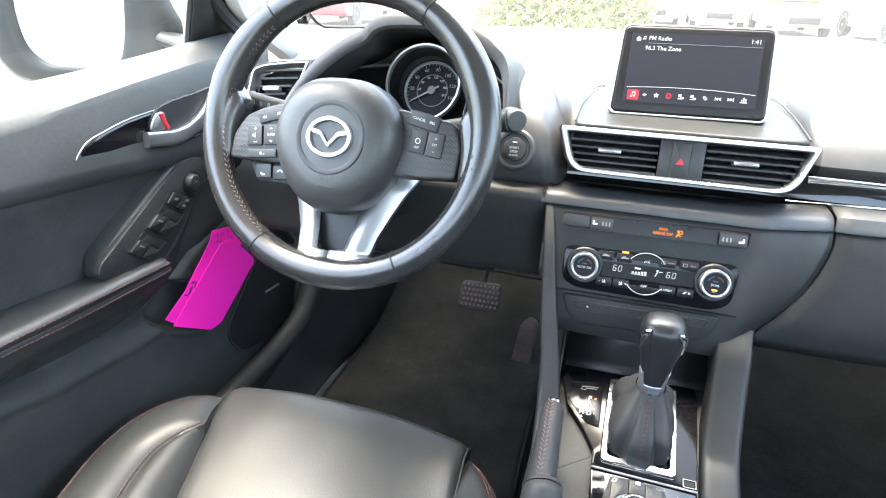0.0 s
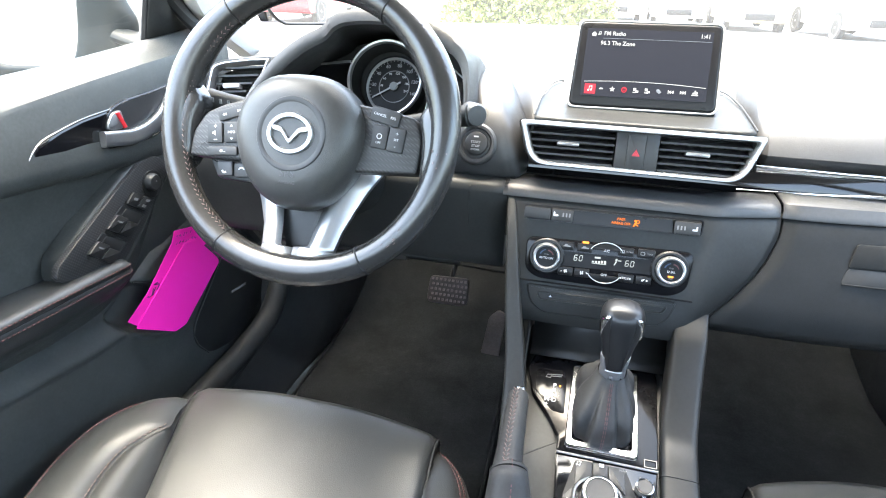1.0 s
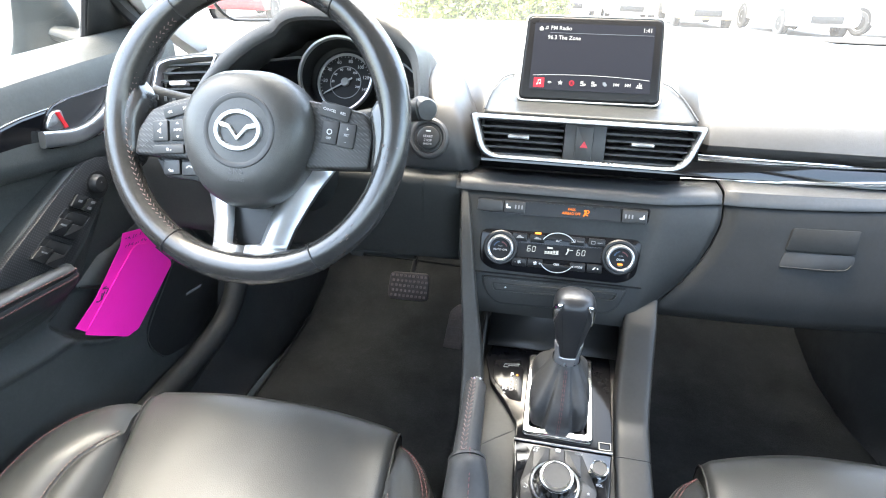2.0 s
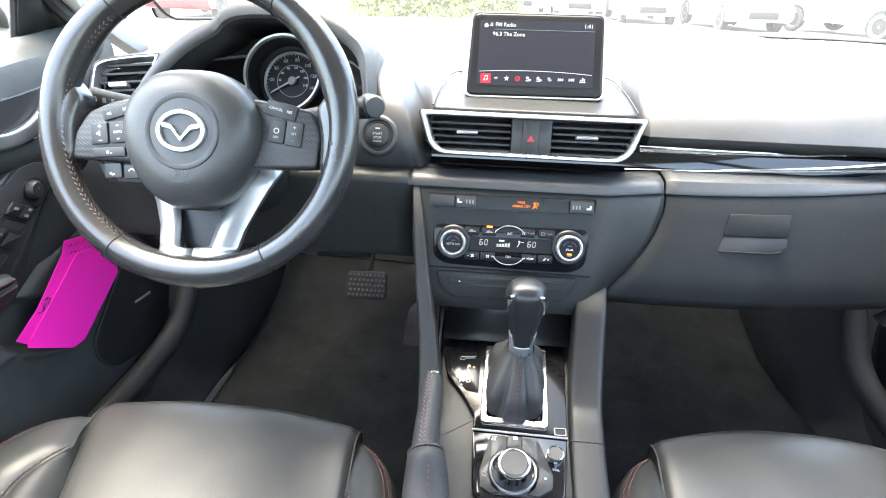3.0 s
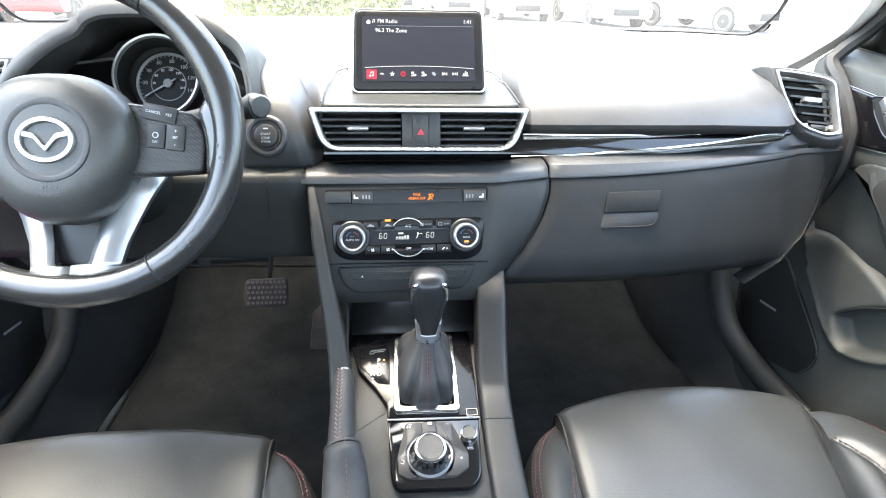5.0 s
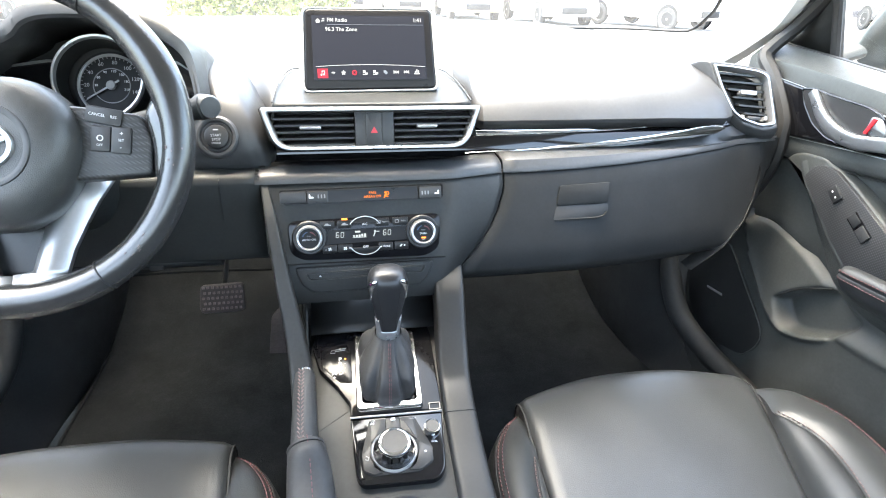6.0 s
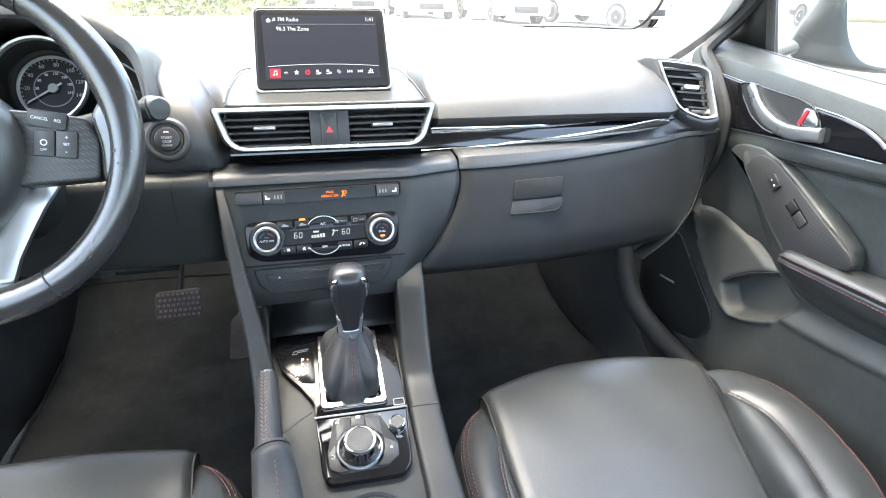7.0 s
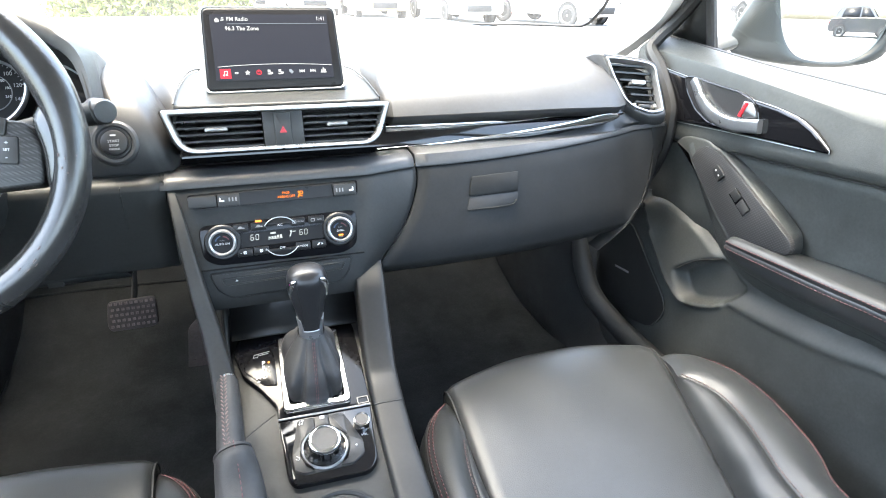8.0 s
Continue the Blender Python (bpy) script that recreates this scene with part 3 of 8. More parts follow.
for z, yg in ((0.805, 0.127), (0.790, 0.126), (0.758, 0.129), (0.721, 0.144), (0.683, 0.168), (0.65, 0.192), (0.62, 0.212)):
    x = lid_end(z) + 0.003
    ya = lower_y(x - 0.003, z) + float(np.interp(z, [q[1] for q in reversed(FACE)], [q[0] for q in reversed(FACE)]))
    rows.append([(x, ya + 0.03, z), (x, ya + 0.004, z), (x + 0.002, ya + 0.001, z), (x + (0.672 - x) * 0.35, ya + (yg - ya) * 0.22, z), (x + (0.672 - x) * 0.7, ya + (yg - ya) * 0.6, z), (0.668, yg - 0.004, z), (0.672, yg + 0.004, z), (0.673, yg + 0.07, z)])
part("dashboard_end", sheet(rows), GLOVE, dash, "black dashboard end panel beside the door", sharp=60)
G = fr((0.295, 0.0318, 0.745), 22) @ Matrix.Diagonal((0.945, 0.945, 1, 1))
part("latch_flap", prism(rpoly([(-0.036, 0.024), (0.046, 0.027), (0.0425, -0.004), (-0.0425, -0.006)], 0.004), -0.002, 0.0016, G, 0.0010), GLOVE, glove, "glovebox latch flap")
# no hollow here: a flat dark plate gives the finger recess its shade
part("recess_shade", prism(rpoly([(-0.0425, -0.0075), (0.0425, -0.0055), (0.040, -0.022), (0.026, -0.027), (-0.049, -0.029)], 0.006), -0.002, 0.0005, G, 0.0004), SEAL, glove, "flat dark plate standing in for the shaded finger recess")
part("handle_lip", sweep(smooth_line([G @ Vector(p) for p in ((-0.047, -0.0275, 0.001), (0.024, -0.0262, 0.001), (0.0385, -0.018, 0.001))], 4), 0.0009, n=8), GLOVE, glove)

# pod round the display
rows = []
for i in range(21):
    f = i / 20
    y = 0.058 + 0.241 * f
    half = float(np.interp(y, (0.05, 0.10, 0.143, 0.195, 0.225, 0.249, 0.275, 0.290, 0.2995), (0.1385, 0.1375, 0.1355, 0.127, 0.1175, 0.105, 0.084, 0.055, 0.0)))
    ztop = 0.8815 + 0.12 * (y - 0.058)
    dish = max(0.0, ztop - float(np.interp(y, (0.058, 0.128, 0.150, 0.172), (0.8812, 0.8812, 0.8860, 0.8952))))
    r = []
    for a in [j / 16 for j in range(17)]:
        u = -1 + 2 * a
        x = half * max(-1.0, min(1.0, u * 1.06))
        edge_fall = max(0, abs(u) - 0.9) / 0.1
        hollow = max(0.0, min(1.0, (0.126 - abs(x)) / 0.028))
        r.append((x, y, ztop - dish * hollow * hollow * (3 - 2 * hollow) + 0.003 * f * (1 - u * u) - 0.045 * edge_fall))
    rows.append(r)
part("display_pod", sheet(rows), HARD, dash, "smooth dark hood round the display", solid=0.004)
line = [(r[1][0] , r[1][1], r[1][2] + 0.003) for r in rows] + [(p[0], p[1], p[2] + 0.003) for p in rows[-1][2:15]] + [(r[15][0], r[15][1], r[15][2] + 0.003) for r in reversed(rows)]
part("pod_seam", sweep(line, 0.0011, n=6), SEAL, dash)

# swept side panel between the instruments and the centre
rows = []
for z, y, xi, xs_, xc in ((0.917, 0.20, -0.228, -0.2135, -0.2085), (0.912, 0.15, -0.219, -0.2045, -0.199), (0.903, 0.108, -0.213, -0.196, -0.189), (0.892, 0.087, -0.207, -0.1855, -0.179), (0.878, 0.072, -0.202, -0.178, -0.170), (0.862, 0.061, -0.208, -0.1715, -0.1615), (0.845, 0.0535, -0.228, -0.1665, -0.1545), (0.825, 0.0515, -0.236, -0.161, -0.149), (0.808, 0.0535, -0.240, -0.157, -0.146), (0.8015, 0.0575, -0.240, -0.1555, -0.1455), (0.8000, 0.075, -0.240, -0.155, -0.145)):
    rows.append([(xi - 0.02, y + 0.06, z), (xi - 0.005, y + 0.012, z), (xi + 0.004, y + 0.001, z), (xi * 0.6 + xs_ * 0.4, y - 0.001, z), (xs_ - 0.004, y, z), (xs_ + 0.002, y + 0.001, z), (xc - 0.001, y + 0.003, z), (xc + 0.003, y + 0.010, z), (xc + 0.007, y + 0.035, z), (xc + 0.01, y + 0.08, z)])
part("start_panel", sheet([smooth_line(r, 2) for r in rows]), SOFT, dash, "grained panel round the start button", solid=0.004, sharp=60)
part("panel_seam", sweep([(r[4][0] + 0.003, r[4][1] - 0.0003, r[4][2]) for r in rows[:9]], 0.0008, n=5), SEAL, dash)
SB = fr((-0.1985, 0.0505, 0.8435), 20)
part("button_collar", lathe([(0.0185, 0.002), (0.0205, 0.0042), (0.0235, 0.0042), (0.0262, 0.0020), (0.0275, -0.004)], SB, 40, cap=False), SOFT, dash, "raised ring round the start button")
start = part("start_button", lathe([(0.0, 0.0065), (0.0125, 0.0065), (0.0145, 0.0055), (0.0150, 0.003), (0.0165, 0.0035), (0.0182, 0.003), (0.0188, 0.0), (0.0188, -0.02)], SB, 36), BUTTON, dash, "round gloss black engine start button")
for i, (txt, v) in enumerate((("START", 0.0015), ("STOP", -0.0035), ("ENGINE", -0.0080))):
    part("start_lettering", words(txt, SB, 0, v, 0.0044 if i < 2 else 0.0032, w=0.0067, bold=-0.008), LEGEND, start)
part("start_mark", prism(rrect(0, 0.0085, 0.006, 0.0016), 0.006, 0.0068, SB), LEGEND, start)

# small grille in the knee panel
for i in range(6):
    part("vent_slot", prism(rrect(-0.2135, 0.0195 - 0.0042 * i, 0.013, 0.0016, 0.0007, 2), -0.003, 0.0012, fr((0, 0.0352, 0.72), -3)), DARK, dash)

# short defroster slots in the top beside the display
for k, (y, z) in enumerate(((0.640, 0.9255), (0.600, 0.9248))):
    part("defroster_slot", box(-0.115, -0.082, y - 0.004, y + 0.004, z - 0.004, z + 0.0004, 0.001), DARK, dash)
# ---- centre vents ----
V = fr((0, 0.048, 0.851), 15)
vents = thing("center_air_vents", (0, 0.06, 0.83), "pair of black louvred air vents in a satin silver frame", "air vent")
outer = rpoly([(-0.145, 0.0285), (0.141, 0.0285), (0.1215, -0.0265), (-0.128, -0.0255)], [0.006, 0.006, 0.022, 0.022], 6)
inner = rpoly([(-0.1355, 0.0225), (0.1325, 0.0225), (0.115, -0.0215), (-0.1215, -0.0205)], [0.003, 0.003, 0.018, 0.018], 6)
part("frame", ring_plate(outer, inner, -0.02, 0.006, V, crown=0.002), SILVER, vents, "satin silver surround")
part("backing", prism(outer, -0.055, -0.045, V), DARK, vents)
walls = ring_plate([(x * 1.02, y * 1.02) for x, y in outer], outer, -0.055, -0.005, V)
part("housing", walls, DARK, vents)
part("center_bridge", prism([(-0.0265, 0.0225), (0.0235, 0.0225), (0.0240, -0.0215), (-0.0262, -0.0210)], -0.03, 0.002, V, 0.0012), BUTTON, vents)
part("hazard_groove", ring_plate(rrect(-0.0023, -0.0003, 0.0225, 0.0435, 0.002), rrect(-0.0023, -0.0003, 0.0208, 0.0418, 0.0016), 0.0, 0.0024, V), DARK, vents)
part("hazard_button", prism(rrect(-0.0023, -0.0003, 0.0205, 0.0415, 0.0015), 0.0, 0.0036, V, 0.0008), BUTTON, vents, "hazard light button")
tri = ring_plate([(-0.0068, -0.0052), (0.0026, -0.0052), (-0.0021, 0.0030)], [(-0.0048, -0.0042), (0.0006, -0.0042), (-0.0021, 0.0004)], 0.0034, 0.0041, V)
part("hazard_triangle", tri, HAZARD_RED, vents, "red hazard triangle")
part("hazard_fill", prism([(-0.0045, -0.0041), (0.0003, -0.0041), (-0.0021, 0.0000)], 0.003, 0.0038, V), HAZARD_RED, vents)
for s, x0, x1 in ((-1, -0.1315, -0.0275), (1, 0.0250, 0.1285)):
    for i in range(5):
        v = 0.0155 - i * 0.0083
        lo, hi = (x0 + 0.006 * i / 4 * 1.6, x1) if s < 0 else (x0, x1 - 0.0075 * i / 4 * 1.9)
        lean_ = pose(0, v, -0.010, 12, 0, 0)
        slat = prism(rrect((lo + hi) / 2, 0, hi - lo, 0.0023, 0.0008, 2), -0.016, 0.008, V @ lean_)
        part("slat", slat, SOFT, vents)
    for i in range(7):
        x = x0 + (x1 - x0) * (i + 0.5) / 7
        part("guide_vane", prism(rrect(x, 0.0, 0.0016, 0.040), -0.044, -0.030, V), DARK, vents)
    c = -0.0830 if s < 0 else 0.0680
    part("tab", prism(rrect(c, 0.0028, 0.027, 0.0050, 0.0020), -0.012, 0.004, V, 0.0018), SILVER, vents, "silver sliding tab")

# ---- display ----
S = fr((0, 0.148, 0.94), 20)
display = thing("infotainment_display", (0, 0.16, 0.885), "black tablet-style dashboard display showing the radio page", "display")
body = rpoly([(-0.0905, -0.0575), (0.0935, -0.0555), (0.0885, 0.0525), (-0.0862, 0.0515)], 0.009, 5)
part("housing", prism(body, -0.016, 0.0, S, 0.003, 3), SCREEN_BLACK, display)
part("bezel_edge", ring_plate([(x * 1.030, y * 1.045) for x, y in body], [(x * 1.001, y * 1.001) for x, y in body], -0.016, -0.0008, S, crown=0.0012), RIMGREY, display, "thin pale rim")
part("foot", prism(rrect(0, -0.06, 0.12, 0.02, 0.004), -0.014, -0.004, S), DARK, display)
lcd_poly = rpoly([(-0.0775, -0.0440), (0.0800, -0.0430), (0.0782, 0.0430), (-0.0768, 0.0425)], 0.001, 1)
lcd = part("screen", prism(lcd_poly, -0.001, 0.0008, S), LCD, display, "dark blue lit screen")
def lcd_part(nm, bm, mat_):
    part(nm, bm, mat_, lcd)
lcd_part("title", words("FM Radio", S, -0.0558, 0.0362, 0.0072, w=0.0012, align="LEFT", bold=0.002), LCD_WHITE)
lcd_part("station", words("96.3 The Zone", S, -0.0588, 0.0240, 0.0072, w=0.0012, align="LEFT", bold=0.006), LCD_WHITE)
lcd_part("clock_digits", words("1:41", S, 0.0752, 0.0372, 0.0074, w=0.0012, align="RIGHT", bold=0.006), LCD_WHITE)
lcd_part("divider", prism([(-0.0560, 0.0300), (0.0770, 0.0308), (0.0770, 0.0312), (-0.0560, 0.0304)], 0.0006, 0.0011, S), LCD_GREY)
arc = [(-0.0740 + 0.152 * i / 20, -0.0262 + 0.0028 * (1 - (2 * i / 20 - 1) ** 2)) for i in range(21)]
lcd_part("menu_arc", prism(arc + [(x, y + 0.0006) for x, y in reversed(arc)], 0.0006, 0.0011, S), LCD_WHITE)
bm = prism([(-0.0712, 0.0350), (-0.0680, 0.0382), (-0.0648, 0.0350), (-0.0656, 0.0350), (-0.0656, 0.0326), (-0.0704, 0.0326), (-0.0704, 0.0350)], 0.0006, 0.0012, S)
lcd_part("home_icon", bm, LCD_WHITE)
def note(bm, u, v, k):
    lathe([(0.0, 0.0013), (0.0009 * k, 0.0012), (0.0009 * k, 0.0006)], S, 10, (u - 0.0013 * k, v - 0.0016 * k), bm)
    lathe([(0.0, 0.0013), (0.0009 * k, 0.0012), (0.0009 * k, 0.0006)], S, 10, (u + 0.0013 * k, v - 0.0012 * k), bm)
    for a in (-0.0006, 0.0020):
        prism(rrect(u + a * k, v + 0.0003 * k, 0.0005 * k, 0.0040 * k), 0.0006, 0.0012, S, bm=bm)
    prism([(u - 0.0008 * k, v + 0.0016 * k), (u + 0.0022 * k, v + 0.0020 * k), (u + 0.0022 * k, v + 0.0028 * k), (u - 0.0008 * k, v + 0.0024 * k)], 0.0006, 0.0012, S, bm=bm)
    return bm
lcd_part("note_icon", note(bmesh.new(), -0.0612, 0.0362, 0.85), LCD_WHITE)
lcd_part("selected_tile", prism(rrect(-0.0650, -0.0350, 0.0142, 0.0128, 0.0005, 2), 0.0005, 0.0010, S), LCD_RED)
lcd_part("music_icon", note(bmesh.new(), -0.0653, -0.0348, 1.35), LCD_WHITE)
ICON_U = [-0.0508, -0.0366, -0.0216, -0.0068, 0.0075, 0.0217, 0.0366, 0.0509, 0.0659]
for i, u in enumerate(ICON_U):
    v = -0.0343 + 0.00018 * i
    bm = bmesh.new()
    if i == 0:
        for k in (0.0012, 0.0024, 0.0036):
            pts = [(u + k * math.cos(radians(a)), v - 0.0022 + k * math.sin(radians(a))) for a in range(40, 141, 20)]
            prism(pts + [(u + (x - u) * 0.8, v - 0.0022 + (y - v + 0.0022) * 0.8) for x, y in reversed(pts)], 0.0006, 0.0012, S, bm=bm)
    elif i == 1:
        prism([(u + (0.0038 if j % 2 == 0 else 0.0016) * math.sin(j * math.pi / 5), v + (0.0038 if j % 2 == 0 else 0.0016) * math.cos(j * math.pi / 5)) for j in range(10)], 0.0006, 0.0012, S, bm=bm)
    elif i == 2:
        for k in (0.0018, 0.0036):
            ring_plate([(u + k * math.cos(j * 0.52), v + k * math.sin(j * 0.52)) for j in range(12)], [(u + 0.7 * k * math.cos(j * 0.52), v + 0.7 * k * math.sin(j * 0.52)) for j in range(12)], 0.0006, 0.0012, S, bm=bm)
    elif i in (6, 7):
        d = -1 if i == 6 else 1
        for o in (-0.0021, 0.0011):
            prism([(u + d * (o - 0.0012), v - 0.0022), (u + d * (o + 0.0016), v), (u + d * (o - 0.0012), v + 0.0022)], 0.0006, 0.0012, S, bm=bm)
        prism(rrect(u + d * 0.0033, v, 0.0008, 0.0044), 0.0006, 0.0012, S, bm=bm)
    elif i == 5:
        prism([(u - 0.003, v + 0.0025), (u, v + 0.0028), (u + 0.0032, v - 0.001), (u + 0.0004, v - 0.0032), (u - 0.0028, v - 0.0004)], 0.0006, 0.0012, S, bm=bm)
    elif i == 8:
        for j, h in enumerate((0.002, 0.0045, 0.003)):
            prism(rrect(u - 0.0022 + 0.0022 * j, v - 0.0012 + h / 2, 0.0014, h), 0.0006, 0.0012, S, bm=bm)
        prism(rrect(u, v - 0.0026, 0.008, 0.0012), 0.0006, 0.0012, S, bm=bm)
    else:
        prism(rrect(u - 0.0014, v + 0.0012, 0.0034, 0.0034), 0.0006, 0.0012, S, bm=bm)
        prism(rrect(u + 0.0016, v - 0.0014, 0.0036, 0.0024), 0.0006, 0.0012, S, bm=bm)
        prism(rrect(u - 0.001, v - 0.0026, 0.0052, 0.0010), 0.0006, 0.0012, S, bm=bm)
    lcd_part("menu_icon", bm, LCD_RED if i == 2 else (LCD_GREY if i == 5 else LCD_WHITE))

# ---- climate panel ----
H = fr((-0.02, -0.001, 0.72), 20)
climate = thing("climate_control_panel", (-0.02, 0.01, 0.70), "black climate control panel with two chrome-ringed knobs", "climate control")
body = rpoly([(-0.100, 0.024), (0.102, 0.027), (0.098, -0.020), (0.080, -0.030), (-0.082, -0.028), (-0.098, -0.018)], 0.012, 4)
part("face", prism(body, -0.012, 0.002, H, 0.002), FACIA, climate, "black panel face")
lip = [(-0.108, -0.0315), (0.106, -0.0320), (0.106, -0.0335), (-0.108, -0.0330)]
part("lower_lip", prism(lip, -0.004, 0.004, H, 0.0006), FACIA, climate)
part("lcd_strip", prism(rpoly([(-0.060, 0.0100), (0.061, 0.0120), (0.061, -0.0060), (-0.060, -0.0085)], 0.001, 1), 0.0, 0.0026, H), DIAL, climate)
for u, r, name_ in ((-0.0722, 0.0, "AUTO ON"), (0.0755, 0.0, "DUAL")):
    v = 0.0015 if u < 0 else 0.0030
    base = part("knob_collar", lathe([(0.0225, 0.0), (0.0225, 0.003), (0.0208, 0.0045), (0.0180, 0.0045), (0.0180, 0.0)], H, 40, (u, v)), PANEL_KEY, climate)
    knob = part("knob", lathe([(0.0168, 0.0), (0.0168, 0.014), (0.0162, 0.0160), (0.0148, 0.0168), (0.0132, 0.0158), (0.0127, 0.013)], H, 48, (u, v), cap=False), SILVER, climate, "chrome-ringed temperature knob")
    part("cap", lathe([(0.0, 0.0140), (0.0130, 0.0140)], H, 40, (u, v), cap=False), DIAL, knob)
    part("knob_lettering", words(name_, H, u, v - 0.0015, 0.0037, w=0.0143), LEGEND, knob)
    part("knob_mark", words("PUSH", H, u, v + 0.0030, 0.0022, w=0.0143), DIM, knob)
    for a0, mat_ in ((100, surface("cold_print", (0.03, 0.06, 0.12), 0.5)), (20, surface("warm_print", (0.13, 0.03, 0.03), 0.5))):
        pts = [(u + 0.0092 * math.cos(radians(a0 + k * 10)), v + 0.0092 * math.sin(radians(a0 + k * 10))) for k in range(7)]
        part("temperature_arc", prism(pts + [(u + (x - u) * (0.8 + 0.015 * j), v + (y - v) * (0.8 + 0.015 * j)) for j, (x, y) in enumerate(reversed(pts))], 0.0136, 0.0144, H), mat_, knob)
    if u > 0:
        part("dual_lamp", prism(rrect(u, v - 0.0072, 0.0062, 0.0022, 0.0006, 2), 0.0136, 0.0145, H), AMBER_BRIGHT, knob, "amber indicator")
        part("knob_mark", words("PASS", H, u, v - 0.0098, 0.0022, w=0.0143), DIM, knob)
def bar_digit(bm, u, v, h, lit):
    """One digit of a bar display; lit names its bars, a at the top and clockwise to f, g in the middle."""
    w, t = h * 0.52, h * 0.115
    lean_ = lambda x, y: (u + x + 0.10 * y, v + y)
    bars = {"a": (0, h / 2, 1), "d": (0, -h / 2, 1), "g": (0, 0, 1), "f": (-w / 2, h / 4, 0), "b": (w / 2, h / 4, 0), "e": (-w / 2, -h / 4, 0), "c": (w / 2, -h / 4, 0)}
    for k in lit:
        x, y, flat = bars[k]
        a, b = (w * 0.42, t / 2) if flat else (t / 2, h * 0.21)
        prism([lean_(x - a, y - b), lean_(x + a, y - b), lean_(x + a, y + b), lean_(x - a, y + b)], 0.002, 0.0031, H, bm=bm)


for u0, v0 in ((-0.0332, 0.0036), (0.0285, 0.0042)):
    bm = bmesh.new()
    bar_digit(bm, u0 - 0.0031, v0, 0.0067, "acdefg")
    bar_digit(bm, u0 + 0.0031, v0, 0.0067, "abcdef")
    part("temperature_digits", bm, LIT_DIGIT, climate, "lit white 60")
# airflow symbols on the strip
bm = prism(rrect(-0.0100, 0.0068, 0.007, 0.0022), 0.002, 0.0031, H)
for k in range(5):
    prism(rrect(-0.0150 + 0.0036 * k, 0.0014 + 0.0006 * (k > 2), 0.0026, 0.0020 + 0.0005 * k), 0.002, 0.0031, H, bm=bm)
prism(rrect(-0.0080, -0.0006, 0.018, 0.0007), 0.002, 0.0031, H, bm=bm)
part("airflow_symbol", bm, LIT_DIGIT, climate)
bm = prism(rrect(0.0126, 0.0068, 0.0024, 0.0024), 0.002, 0.0031, H)
prism([(0.0098, 0.0000), (0.0112, 0.0000), (0.0136, 0.0052), (0.0120, 0.0052)], 0.002, 0.0031, H, bm=bm)
prism(rrect(0.0165, 0.0062, 0.004, 0.001), 0.002, 0.0031, H, bm=bm)
part("vent_symbol", bm, LIT_DIGIT, climate)
BTN = [(-0.0490, 0.0172, 0.0185), (-0.0268, 0.0172, 0.0185), (0.0225, 0.0182, 0.0185), (0.0465, 0.0186, 0.0200), (-0.0470, -0.0145, 0.0185), (-0.0270, -0.0143, 0.0185), (0.0262, -0.0142, 0.0185), (0.0470, -0.0138, 0.0180)]
for i, (u, v, w_) in enumerate(BTN):
    b = part("button", prism(rrect(u, v, w_, 0.0105, 0.0012, 2), 0.0, 0.0040, H, 0.0008), PANEL_KEY, climate)
    bm = bmesh.new()
    if i in (2, 3):
        ring_plate(rrect(u - 0.0045, v, 0.0052, 0.0040, 0.001, 2), rrect(u - 0.0045, v, 0.0040, 0.0028, 0.0008, 2), 0.0036, 0.0044, H, bm=bm)
        part("button_symbol", bm, DIM, b)
        part("button_lettering", words("FRONT" if i == 2 else "REAR", H, u + 0.0040, v, 0.0026, w=0.0042), DIM, b)
    elif i in (0, 1):
        prism(rpoly([(u - 0.005, v - 0.001), (u + 0.005, v - 0.001), (u + 0.0045, v + 0.0004), (u + 0.002, v + 0.0006), (u + 0.001, v + 0.002), (u - 0.002, v + 0.002), (u - 0.003, v + 0.0004)], 0.0004, 1), 0.0036, 0.0044, H, bm=bm)
        part("button_symbol", bm, DIM, b)
    elif i == 6:
        part("button_lettering", words("MODE", H, u + 0.001, v, 0.0034, w=0.0042), LEGEND, b)
        part("button_symbol", prism([(u - 0.0075, v), (u - 0.0055, v + 0.0014), (u - 0.0055, v - 0.0014)], 0.0036, 0.0044, H), LEGEND, b)
    elif i in (4, 5):
        part("button_lettering", words("-" if i == 4 else "+", H, u + (-0.005 if i == 4 else 0.006), v, 0.006, w=0.0042), LEGEND, b)
        for q in range(4):
            a = q * math.pi / 2 + 0.5
            prism([(u, v), (u + 0.0024 * math.cos(a), v + 0.0024 * math.sin(a)), (u + 0.0024 * math.cos(a + 0.9), v + 0.0024 * math.sin(a + 0.9))], 0.0036, 0.0044, H, bm=bm)
        part("button_symbol", bm, LEGEND, b)
    else:
        prism([(u - 0.003, v - 0.0015), (u - 0.001, v - 0.0015), (u + 0.0015, v + 0.0015), (u - 0.0005, v + 0.0015)], 0.0036, 0.0044, H, bm=bm)
        prism([(u + 0.003, v - 0.0014), (u + 0.0055, v), (u + 0.003, v + 0.0014)], 0.0036, 0.0044, H, bm=bm)
        part("button_symbol", bm, LEGEND, b)
